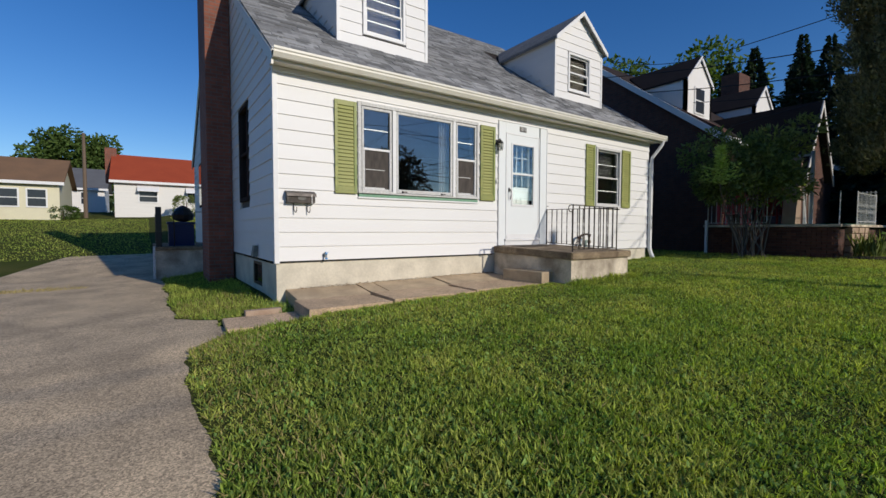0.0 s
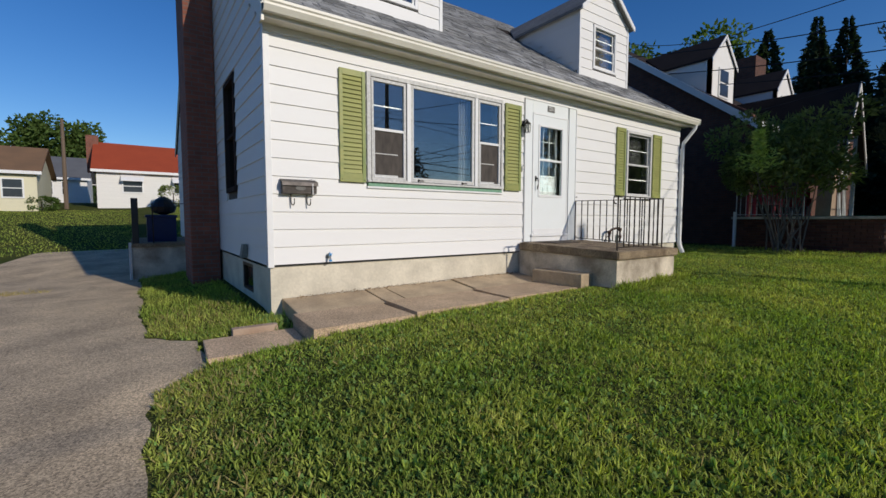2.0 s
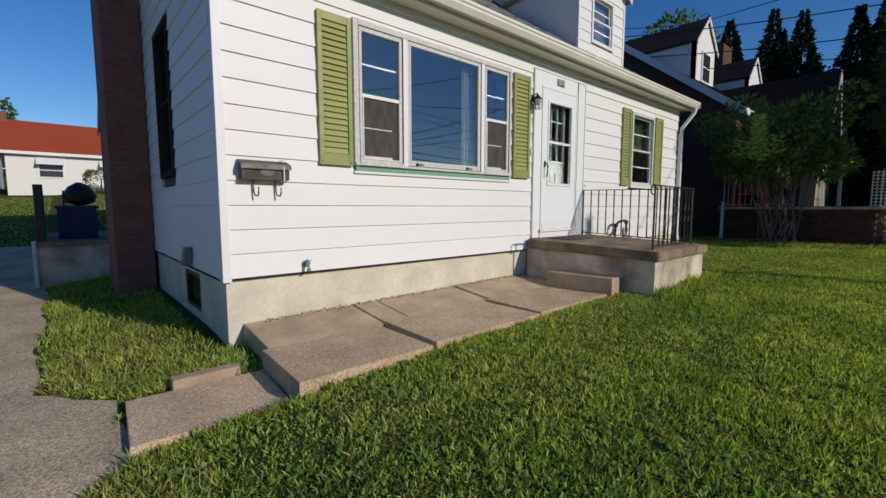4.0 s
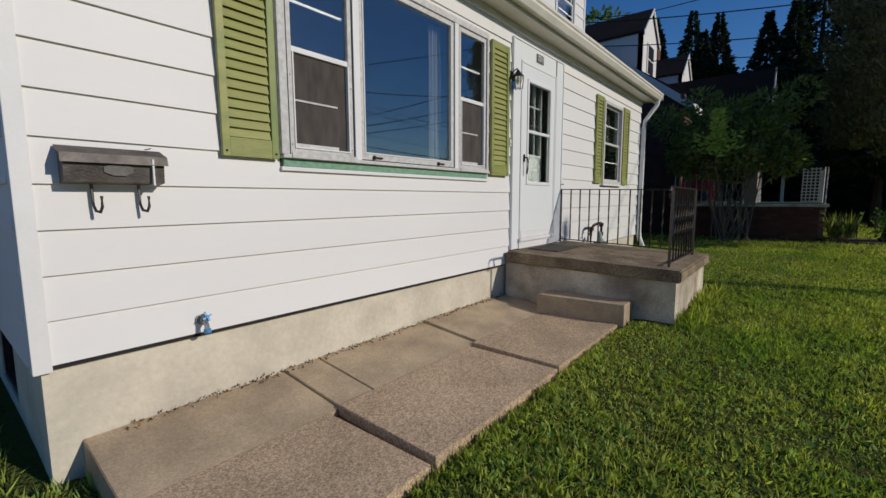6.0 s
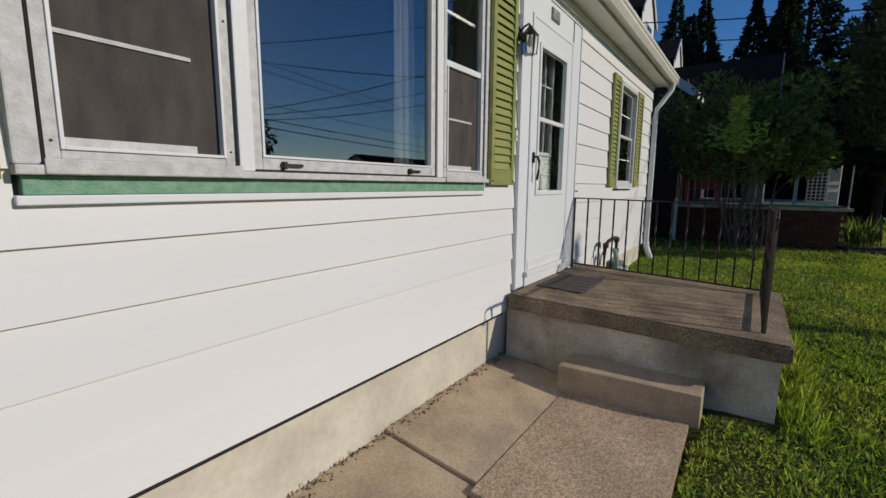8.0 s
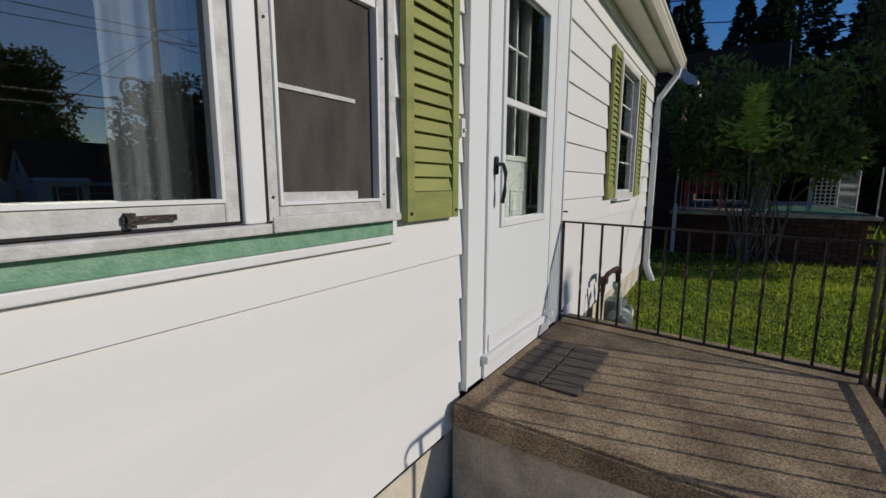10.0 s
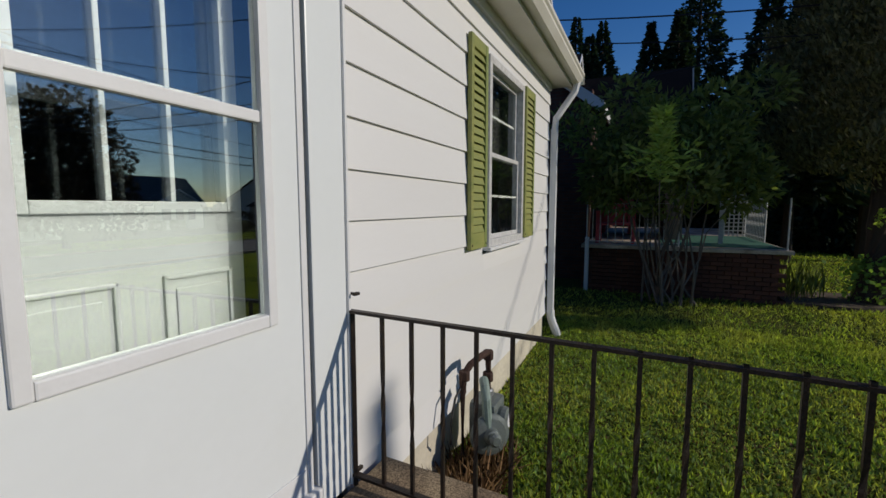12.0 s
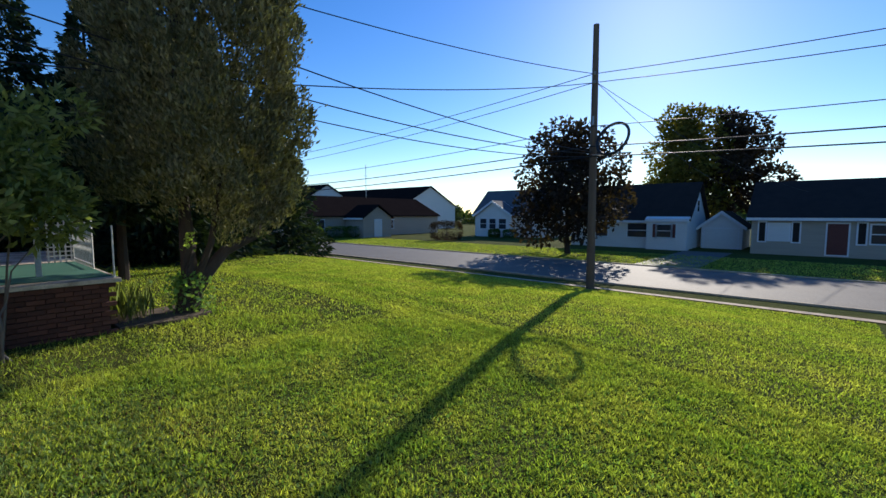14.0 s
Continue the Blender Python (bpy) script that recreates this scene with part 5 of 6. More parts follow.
n2 = 30000
h2, a2 = rng.uniform(0, 1, n2), rng.uniform(0, 2 * math.pi, n2)
r2 = np.interp(h2, [0, 0.2, 0.45, 0.7, 0.9, 1.0], [0.62, 1.0, 0.96, 0.78, 0.4, 0.02]) * 1.58 * rng.uniform(0.3, 0.95, n2)
c = np.vstack([c, np.column_stack([AX - 0.1 + r2 * np.cos(a2), AY - 0.28 + 0.85 * r2 * np.sin(a2), az + arbor_low(a2) + 0.1 + h2 * (10.8 - arbor_low(a2))])])
a_all = np.concatenate([a_all, a2])
part("crown", leaf_mesh("crown", c, np.column_stack([0.45 * np.cos(a_all), 0.45 * np.sin(a_all), np.full(len(c), 0.8)]), 0.105, 0.036, "arbor", rng, 0.4), None, arbor)
n = 900
c = np.column_stack([AX + rng.normal(0, 0.16, n), AY + 0.05 + rng.normal(0, 0.17, n), az + rng.uniform(0.0, 0.75, n)])
part("ivy", leaf_mesh("ivy", c, np.tile((-0.5, -0.5, 0.2), (n, 1)), 0.075, 0.07, "clover", rng, 0.8), None, arbor, "green ivy on the trunk foot")
c = np.column_stack([AX - 0.1 + rng.normal(0, 0.04, 40), AY + 0.02 + rng.normal(0, 0.05, 40), az + rng.uniform(1.15, 1.5, 40)])
tagged(part("leaf_sprig", leaf_mesh("sprig", c, np.tile((-0.3, 0, 0.6), (40, 1)), 0.08, 0.06, "bright", rng, 0.5), None, arbor), "bright green sprig", kind="stuff")

# shrub in front of the neighbour's porch
SX, SY = 11.75, -1.35
sz = lie_soft(SX, SY)
shrub = thing("shrub", (SX, SY, sz), "large leafy shrub with bare stems at its foot", "shrub")
ls, blobs = [], []
for k in range(24):
    a, r = k * 2.4, 0.22 + 0.06 * (k % 5)
    bx, by = SX + rng.normal(0, 0.13), SY + rng.normal(0, 0.2)
    tip = (SX + 0.8 * r * 2.2 * math.cos(a), SY + r * 3.0 * math.sin(a), sz + 1.6 + 0.07 * k)
    knee = [(bx + f * (tip[0] - bx) * 0.6 + rng.normal(0, 0.05), by + f * (tip[1] - by) * 0.6 + rng.normal(0, 0.07), sz + f * (tip[2] - sz)) for f in (0.2, 0.42, 0.65)]
    ls.append(([(bx, by, sz - 0.05), *knee, tip], 0.019, 0.006))
    blobs.append((*tip, 0.42, 0.7))
blobs += [(SX, SY + 0.1, sz + 2.5, 0.75, 0.8), (SX, SY - 0.5, sz + 2.2, 0.7, 0.8), (SX, SY + 0.7, sz + 2.1, 0.65, 0.8), (SX, SY - 0.9, sz + 1.85, 0.55, 0.8), (SX - 0.1, SY + 0.85, sz + 2.0, 0.5, 0.8)]
for one_stem in ls:
    part("stem", limbs([one_stem]), "twig", shrub)
c, d = clump_points(rng, blobs, 8200)
part("foliage", leaf_mesh("leaves", c, d * 0.7 + np.array((0, 0, 0.1)), 0.145, 0.056, "bush", rng, 0.6), None, shrub)
# shoots stand in the tree's shadow; their sunlight is put into the leaf colour
n = 560
hh = rng.uniform(0, 1, n)
QX, QY = SX - 1.2, SY + 0.12
side_arm = np.where(hh < 0.42, rng.choice((-1, 0, 1), n), 0)
reach = rng.uniform(0, 0.42, n) * np.abs(side_arm)
c = np.column_stack([QX + rng.normal(0, 0.03, n), QY + side_arm * reach + rng.normal(0, 0.035, n), sz + 1.85 + 0.95 * hh + 0.3 * reach])
tagged(part("young_foliage", leaf_mesh("young_foliage", c, np.column_stack([np.full(n, -0.2), 0.8 * rng.choice((-1, 1), n), np.full(n, 0.35)]), 0.14, 0.042, "bright", rng, 0.3), None, shrub),
       "shrub shoots coloured pale green as if sunlit", kind="stuff")
part("stem", limbs([([(SX - 0.1, SY, sz), (SX - 0.7, SY + 0.08, sz + 1.0), (QX, QY, sz + 1.7), (QX, QY, sz + 2.75)], 0.016, 0.004)]), "twig", shrub)

# plants beside the porch of the neighbour
iris = thing("garden_plants", (13.6, -3.3, 0.36), "tall narrow green garden leaves by the porch", "plants", kind="stuff")
n = 130
c = np.column_stack([rng.uniform(12.8, 14.3, n), rng.uniform(-3.7, -3.25, n), np.full(n, 0.33)])
part("foliage", leaf_mesh("iris", c, np.tile((0, 0, 1.0), (n, 1)), 0.55, 0.03, "bush", rng, 0.16), None, iris)
bed = new("flower_bed", mesh_of(prisms([(12.42, -3.12), (13.5, -3.12), (13.7, -4.4), (12.6, -4.55), (12.3, -3.9)], "z", 0.1, 0.365), "flower_bed", "soil"))
tagged(bed, "mulched soil bed under the tree", "flower bed", kind="structure")

for i, (x, y, hgt, sp) in enumerate(((27, 4.2, 10.6, 2.2), (29, 1.4, 10.8, 2.2), (28, -0.9, 10.0, 2.1), (29, -3.0, 13.2, 2.6), (28, -5.6, 11.2, 2.3), (29, -8.0, 13.4, 2.8), (27, -9.6, 10.4, 2.2), (31, -11.5, 13.0, 2.8),
                                     (30, -14.5, 11.8, 2.6), (24, -6.8, 9.4, 2.0), (31, 7.2, 11.5, 2.3), (26, 6.6, 9.6, 2.1), (30, 2.9, 11.6, 2.3), (25.5, 1.6, 9.0, 2.0), (26, -2.0, 9.6, 2.1))):
    spruce(x, y, hgt * 1.04, hgt * 0.30, 40 + i, "tall dark green spruce in a row", 15000)
for i, (x, y, hgt, sp) in enumerate(((19.5, -6.4, 8.2, 1.15), (18.5, -4.5, 7.0, 1.0))):
    t = spruce(x, y, hgt, sp * 1.5, 70 + i, "narrow dark evergreen beside the lawn", 6500, "dark evergreens", bare=0.3)
broad_tree("tree", 30.4, 14.6, 13.2, 4.4, "green_tree", "green broadleaf tree behind the neighbouring house", 5200, 0.42, 3)
broad_tree("tree", 33.5, 10.2, 14.2, 4.6, "green_tree", "green broadleaf tree behind the neighbouring house", 4800, 0.42, 4)
broad_tree("tree", -9.4, 57, 9.0, 3.6, "green_tree", "round green tree behind the far houses", 5200, 0.45, 5)
broad_tree("tree", -5.9, 58, 8.6, 3.2, "green_tree", "round green tree behind the far houses", 5200, 0.45, 6)
broad_tree("tree", -16.5, 50, 7.6, 3.2, "green_tree", "green tree beside a low house", 3500, 0.45, 16)
broad_tree("maple_tree", 17.6, -30, 8.6, 4.2, "maple", "dark purple-leaved maple across the street", 9500, 0.34, 7, 0.16)
broad_tree("tree", 15.0, -51, 13.4, 4.6, "autumn", "tall tree turning yellow behind a white house", 9500, 0.42, 8, 0.2)
broad_tree("tree", 10.8, -52, 12.6, 3.9, "maple", "tall dark tree behind a white house", 8000, 0.42, 9, 0.2)
broad_tree("tree", -6.5, -66, 9.5, 4.6, "green_tree", "distant tree above a roof", 2500, 0.5, 10)


def hedge(name, x, y, w, d, h, mat, label, seed, size=0.14, n=2200):
    rng = np.random.default_rng(seed)
    z = lie_soft(x, y)
    t = thing(name, (x, y, z), label, "shrub", "clipped shrubs across the street")
    u = rng.normal(size=(n, 3))
    u /= np.linalg.norm(u, axis=1)[:, None]
    u = np.sign(u) * np.abs(u) ** 0.6
    u *= rng.uniform(0.8, 1.03, (n, 1)) * (1 + 0.06 * np.sin(u[:, :1] * 9))
    c = np.column_stack([x + u[:, 0] * w / 2, y + u[:, 1] * d / 2, z + h / 2 + u[:, 2] * h / 2])
    part("stem", limbs([([(x, y, z - 0.1), (x, y, z + h * 0.7)], 0.06, 0.03)]), "bark", t)
    part("foliage", leaf_mesh("leaves", c, u, size, size * 0.55, mat, rng, 0.7), None, t)


hedge("shrub", 34.5, -36.5, 3.4, 2.6, 2.0, "maple", "large rounded dark shrub by the road", 21, n=4000)
hedge("shrub", 33.9, -44.6, 1.3, 1.0, 0.95, "green_tree", "small clipped dark shrub before a white house", 22)
hedge("shrub", 31.7, -44.6, 1.5, 1.0, 0.95, "green_tree", "small clipped dark shrub before a white house", 23)
for i, (x, y) in enumerate(((46.5, -27.5), (46, -30.5), (46, -33.2))):
    hedge("shrub", x, y, 2.0, 2.4, 1.35, "green_tree", "dark rounded shrub before a low building", 24 + i)
hedge("shrub", -6.3, 33.5, 1.6, 1.2, 0.9, "green_tree", "low green shrub in the back garden", 28)
hedge("shrub", -10.5, 31, 2.0, 1.2, 1.1, "green_tree", "low green shrub in the back garden", 29)
hedge("shrub", 1.2, 34.5, 2.0, 1.4, 1.6, "bush", "grassy pale shrub by a white house", 30)
hedge("shrub", -12.5, 24.5, 2.2, 1.4, 0.75, "bush", "low sprawling plants on the lawn", 31, 0.22, 700)

# ---------------------------------------------------------------- the neighbour's brick house
NX, NZ = 12.42, 0.33
HN = 13.45                         # left wall of the house itself
nb = thing("neighbour_house", (NX, 0, NZ), "dark brick house with white dormers and porch", "house")
NE, NR = 3.9, 8.1                 # eave and ridge heights
NY0, NYR = -0.2, 5.4
ns = (NR - NE) / (NYR - NY0)
part("wall", prisms([(0, 0), (2 * NYR, 0), (2 * NYR, NE), (NYR, NR - 0.25), (0.0, NE + 0.3)], "x", HN, HN + 0.3), "brick_dark", nb)
part("wall", boxes((HN + 0.3, HN + 13, 0, 0.3, 0, NE)), "brick_dark", nb)
part("wall", boxes((HN + 0.3, HN + 13, 10.5, 10.8, 0, NE)), "brick_dark", nb)
part("wall", prisms([(0, 0), (2 * NYR, 0), (2 * NYR, NE), (NYR, NR - 0.25), (0.0, NE + 0.3)], "x", HN + 12.7, HN + 13), "brick_dark", nb)
part("roof", prisms([(NY0, NE - 0.08), (NYR, NR - 0.08), (NYR, NR), (NY0, NE)], "x", HN - 0.12, HN + 13.2), "roof_dark", nb)
part("roof", prisms([(2 * NYR - NY0, NE - 0.08), (NYR, NR - 0.08), (NYR, NR), (2 * NYR - NY0, NE)], "x", HN - 0.12, HN + 13.2), "roof_dark", nb)
part("rake_board", prisms([(NY0 - 0.02, NE - 0.22), (NYR, NR - 0.22), (NYR, NR + 0.02), (NY0 - 0.02, NE + 0.02)], "x", HN - 0.16, HN - 0.12), "trim", nb)
part("fascia", boxes((HN - 0.16, HN + 13.2, NY0 - 0.04, NY0 - 0.01, NE - 0.18, NE + 0.02)), "trim", nb)
part("downspout", boxes((NX - 0.12, NX - 0.05, -0.16, -0.09, 0.3, 1.3), bevel=0.012), "trim", nb, "white downspout")
for x0, x1 in ((13.6, 15.35), (19.1, 20.8)):
    yd = 1.2
    zb, zw, zp = NE + ns * (yd - NY0) - 0.1, 6.12, 6.95
    yb = (zw - NE) / ns + NY0
    cx = (x0 + x1) / 2
    d = part("dormer", prisms([(x0, zb), (x1, zb), (x1, zw), (cx, zp - 0.05), (x0, zw)], "y", yd, yd + 0.12), "siding", nb, "white dormer")
    part("cheek", prisms([(yd, zb), (yb, zw), (yd, zw)], "x", x0, x0 + 0.1), "siding", d)
    part("cheek", prisms([(yd, zb), (yb, zw), (yd, zw)], "x", x1 - 0.1, x1), "siding", d)
    bm = bmesh.new()
    ypk = (zp - NE) / ns + NY0
    for xo in (x0 - 0.04, x1 + 0.04):
        lo = [bm.verts.new(p) for p in ((xo, yd - 0.04, zw - 0.04), (cx, yd - 0.04, zp), (cx, ypk, zp), (xo, yb, zw - 0.04))]
        hi = [bm.verts.new(v.co + Vector((0, 0, 0.07))) for v in lo]
        bm.faces.new(lo)
        bm.faces.new(hi)
        for i in range(4):
            bm.faces.new((lo[i], lo[(i + 1) % 4], hi[(i + 1) % 4], hi[i]))
    part("roof", bm, "roof_dark", d)
    bm = bmesh.new()
    for xo in (x0 - 0.05, x1 + 0.05):
        lo = [bm.verts.new(p) for p in ((xo, yd - 0.07, zw - 0.13), (cx, yd - 0.07, zp - 0.06), (cx, yd - 0.07, zp + 0.075), (xo, yd - 0.07, zw + 0.0))]
        hi = [bm.verts.new(v.co + Vector((0, 0.025, 0))) for v in lo]
        bm.faces.new(lo)
        bm.faces.new(hi)
        for i in range(4):
            bm.faces.new((lo[i], lo[(i + 1) % 4], hi[(i + 1) % 4], hi[i]))
    part("barge_board", bm, "trim", d)
    part("window_frame", boxes((cx - 0.36, cx + 0.36, yd - 0.03, yd - 0.004, 5.02, 5.95), bevel=0.005), "trim", d)
    part("pane", boxes((cx - 0.29, cx + 0.29, yd - 0.038, yd - 0.031, 5.08, 5.46)), "glass_far", d)
    part("pane", boxes((cx - 0.29, cx + 0.29, yd - 0.038, yd - 0.031, 5.51, 5.89)), "glass_far", d)
part("chimney", boxes((22.1, 23.3, 3.0, 3.8, 5.6, 8.6), bevel=0.02), "brick_dark", nb, "dark brick chimney")
# steep entrance gable with swept brick side
gx0, gx1, gy0 = 14.5, 16.7, -1.7
gp = 4.9
part("entrance_gable", prisms([(gx0, 0.3), (gx1, 0.3), (gx1, 2.7), ((gx0 + gx1) / 2, gp - 0.1), (gx0, 2.7)], "y", gy0, gy0 + 0.3), "brick_dark", nb)
part("swept_pier", prisms([(gx0 - 0.55, 0.3), (gx0, 0.3), (gx0, 3.2), (gx0 - 0.12, 2.7), (gx0 - 0.3, 2.1)], "y", gy0 - 0.05, gy0 + 0.28), "stone", nb, "swept brick and stone pier")
cxm = (gx0 + gx1) / 2
for s, xo in ((1, gx0 - 0.15), (-1, gx1 + 0.15)):
    bm = bmesh.new()
    lo = [bm.verts.new(p) for p in ((xo, gy0 - 0.18, 2.55), (cxm, gy0 - 0.18, gp), (cxm, 2.2, gp), (xo, 0.2, 2.55))]
    hi = [bm.verts.new(v.co + Vector((0, 0, 0.08))) for v in lo]
    bm.faces.new(lo)
    bm.faces.new(hi)
    for i in range(4):
        bm.faces.new((lo[i], lo[(i + 1) % 4], hi[(i + 1) % 4], hi[i]))
    part("gable_roof", bm, "roof_dark", nb)
    bm = bmesh.new()
    lo = [bm.verts.new(p) for p in ((xo, gy0 - 0.21, 2.42), (cxm, gy0 - 0.21, gp - 0.14), (cxm, gy0 - 0.21, gp + 0.09), (xo, gy0 - 0.21, 2.64))]
    hi = [bm.verts.new(v.co + Vector((0, 0.03, 0))) for v in lo]
    bm.faces.new(lo)
    bm.faces.new(hi)
    for i in range(4):
        bm.faces.new((lo[i], lo[(i + 1) % 4], hi[(i + 1) % 4], hi[i]))
    part("barge_board", bm, "worn", nb)
part("porch_core", boxes((NX + 0.06, NX + 7.5, -3.02, -0.02, 0.0, 1.05)), "brick_dark", nb)
part("porch_floor", boxes((NX - 0.06, NX + 7.55, -3.17, -0.02, 1.10, 1.165), bevel=0.01), "concrete", nb)
part("arch_frame", tubes([(gx0 + 0.35, gy0 - 0.03, 1.17), (gx0 + 0.35, gy0 - 0.03, 2.6), (gx0 + 0.6, gy0 - 0.03, 3.1), (gx0 + 0.85, gy0 - 0.03, 2.6), (gx0 + 0.85, gy0 - 0.03, 1.17)], 0.07, 6), "white_iron", nb, "white arched door frame")
carpet = tagged(new("porch_carpet", mesh_of(boxes((NX + 0.25, NX + 3.4, -3.1, -1.35, 1.167, 1.178)), "porch_carpet", "carpet")), "green outdoor carpet on the neighbour's porch", "carpet")
yy = -3.10
nbal = [((NX + 1.6 + 0.13 * i, yy, 1.17), (NX + 1.6 + 0.13 * i, yy, 2.0)) for i in range(14)]
railing("neighbour_railing", "white_iron", [((NX + 1.55, yy, 1.165), (NX + 1.55, yy, 2.05)), ((NX + 3.4, yy, 1.165), (NX + 3.4, yy, 2.05))], nbal,
        [((NX + 1.55, yy, 2.0), (NX + 3.4, yy, 2.0)), ((NX + 1.55, yy, 1.25), (NX + 3.4, yy, 1.25))], "white iron railing on the neighbour's porch")
railing("neighbour_railing", "white_iron", [((NX + 0.05, -3.1, 1.165), (NX + 0.05, -3.1, 1.98)), ((NX + 0.05, -1.6, 1.165), (NX + 0.05, -1.6, 1.95)), ((NX + 0.05, -0.1, 1.165), (NX + 0.05, -0.1, 1.95))],
        [((NX + 0.05, -0.2 - 0.13 * i, 1.2), (NX + 0.05, -0.2 - 0.13 * i, 1.9)) for i in range(10)],
        [((NX + 0.05, -1.6, 1.9), (NX + 0.05, -0.1, 1.9)), ((NX + 0.05, -1.6, 1.22), (NX + 0.05, -0.1, 1.22))], "white iron railing behind the shrub")
lattice = thing("lattice_panel", (NX + 3.45, -2.6, 1.17), "white diamond lattice panel on the porch", "lattice")
for i in range(11):
    if i < 5:
        part("slat", boxes((NX + 3.43, NX + 3.45, -3.08 + i * 0.09, -3.055 + i * 0.09, 1.17, 2.15)), "white_iron", lattice)
    part("slat", boxes((NX + 3.452, NX + 3.47, -3.1, -2.68, 1.2 + i * 0.09, 1.225 + i * 0.09)), "white_iron", lattice)
bird_post = thing("garden_post", (NX + 0.9, -2.3, 1.17), "weathered wooden post with a short arm", "post")
part("post", boxes((NX + 0.87, NX + 0.94, -2.35, -2.28, 1.165, 3.15), bevel=0.008), "worn", bird_post)
part("arm", boxes((NX + 0.87, NX + 0.94, -2.27, -1.95, 3.02, 3.08), bevel=0.008), "worn", bird_post)

chair = thing("porch_chair", (13.45, -0.45, 1.165), "bright pink plastic slatted porch chair", "chair")
for i in range(5):
    part("back_slat", prisms([(-0.75 + i * 0.11, 1.5), (-0.66 + i * 0.11, 1.5), (-0.66 + i * 0.105, 2.05 + 0.1 * math.sin(math.pi * (i + 0.5) / 5)), (-0.75 + i * 0.105, 2.05 + 0.1 * math.sin(math.pi * (i + 0.5) / 5))], "x", 13.70, 13.725), "pink", chair)
part("seat", boxes((13.2, 13.72, -0.77, -0.2, 1.50, 1.54), bevel=0.01), "pink", chair)
for y0 in (-0.82, -0.2):
    part("arm", boxes((13.12, 13.74, y0, y0 + 0.09, 1.74, 1.77), bevel=0.008), "pink", chair)
    part("front_leg", boxes((13.16, 13.22, y0 + 0.02, y0 + 0.08, 1.165, 1.74), bevel=0.006), "pink", chair)
    part("back_leg", boxes((13.66, 13.72, y0 + 0.02, y0 + 0.08, 1.165, 1.74), bevel=0.006), "pink", chair)
chair.location.x += 2.8
chair.location.y += 0.08
copy_thing(chair, Matrix.Translation((13.05, -0.55, 1.165)))

# ---------------------------------------------------------------- pole and wires
PX, PY = 10.45, -16.75
pz = lie_soft(PX, PY)
pole = thing("utility_pole", (PX, PY, pz), "weathered wooden utility pole with cable coil", "utility pole")
part("shaft", tubes([(PX, PY, pz - 0.3), (PX + 0.03, PY, 8.75)], 0.155, 14, 0.10), "wood_pole", pole)
bm = bmesh.new()
for j in range(5):
    pts = [(9.75 + (0.50 + 0.022 * (j % 3)) * math.cos(a), PY + 0.12 + 0.02 * (j - 2) - 0.40 * math.sin(a), 4.75 + (0.56 + 0.022 * (j % 3)) * math.sin(a)) for a in np.linspace(0, 2 * math.pi, 41)]
    tube(bm, pts, 0.024, 6)
part("cable_coil", bm, "cable", pole, "black coil of spare cable")
part("coil_arm", tubes([(PX, PY + 0.12, 4.25), (9.2, PY + 0.12, 4.22)], 0.02, 6), "steel", pole)
for z in (7.0, 6.7):
    part("insulator", turned([(0.03, 0), (0.055, 0.03), (0.03, 0.06), (0.05, 0.09), (0.02, 0.12)], Matrix.Translation((PX - 0.02, PY + 0.15, z)), 10), "steel", pole)
part("ground_strap", boxes((PX - 0.03, PX + 0.03, PY + 0.125, PY + 0.15, 5.3, 5.6)), "steel", pole)


def wire(a, b, sag, r, label="thin black overhead cable between poles"):
    t = thing("cable", a, label, "cable", "overhead wires")
    pts = [Vector(a).lerp(Vector(b), k / 24) - Vector((0, 0, sag * 4 * (k / 24) * (1 - k / 24))) for k in range(25)]
    part("strand", tubes(pts, r, 5), "cable", t)


for z, zf, sag in ((7.05, 7.6, 1.0), (6.75, 7.1, 1.1), (5.25, 5.9, 0.8), (4.55, 5.2, 0.7), (4.2, 4.7, 0.7)):
    wire((PX, PY + 0.12, z), (PX + 52, PY - 2.5, zf), sag, 0.014 if z > 5 else 0.022)
    wire((PX, PY + 0.12, z), (PX - 45, PY + 0.5, zf), sag, 0.014 if z > 5 else 0.022)
wire((PX, PY + 0.1, 7.05), (14.5, 1.15, 6.95), 0.45, 0.013)
wire((PX, PY + 0.1, 6.75), (13.4, -0.25, 4.2), 0.4, 0.013)
wire((17.6, 7.0, 9.4), (14.6, 1.3, 7.0), 0.2, 0.013)
wire((PX, PY + 0.1, 4.35), (13.2, 5.5, 7.2), 0.8, 0.014)
wire((PX, PY + 0.1, 4.3), (13.6, 2.6, 6.0), 0.75, 0.014)
wire((PX, PY + 0.1, 4.2), (13.46, 0.9, 5.2), 0.7, 0.012)
wire((PX, PY - 0.1, 6.8), (9.6, -40.0, 4.2), 0.5, 0.011)
wire((PX, PY - 0.1, 6.8), (5.0, -38.0, 3.6), 0.5, 0.011)


# ---------------------------------------------------------------- far houses
def gable_house(name, label, x0, x1, y0, y1, eave, ridge, along, wall, roof_m, wins=(), side_wins=(), z=None, over=0.3, chimney_at=None):
    """A house with a gable roof whose ridge runs along an axis. wins: (face, u0, u1, z0, z1, material) with face one of -x +x -y +y."""
    z = min(lie_soft(x, y) for x in (x0, x1) for y in (y0, y1)) if z is None else z
    t = thing(name, ((x0 + x1) / 2, (y0 + y1) / 2, z), label, "house")
    if along == "x":
        m = (y0 + y1) / 2
        part("wall", prisms([(y0, z - 0.5), (y1, z - 0.5), (y1, z + eave), (m, z + ridge - 0.1), (y0, z + eave)], "x", x0, x1), wall, t)
        k = (ridge - eave) / (m - y0)
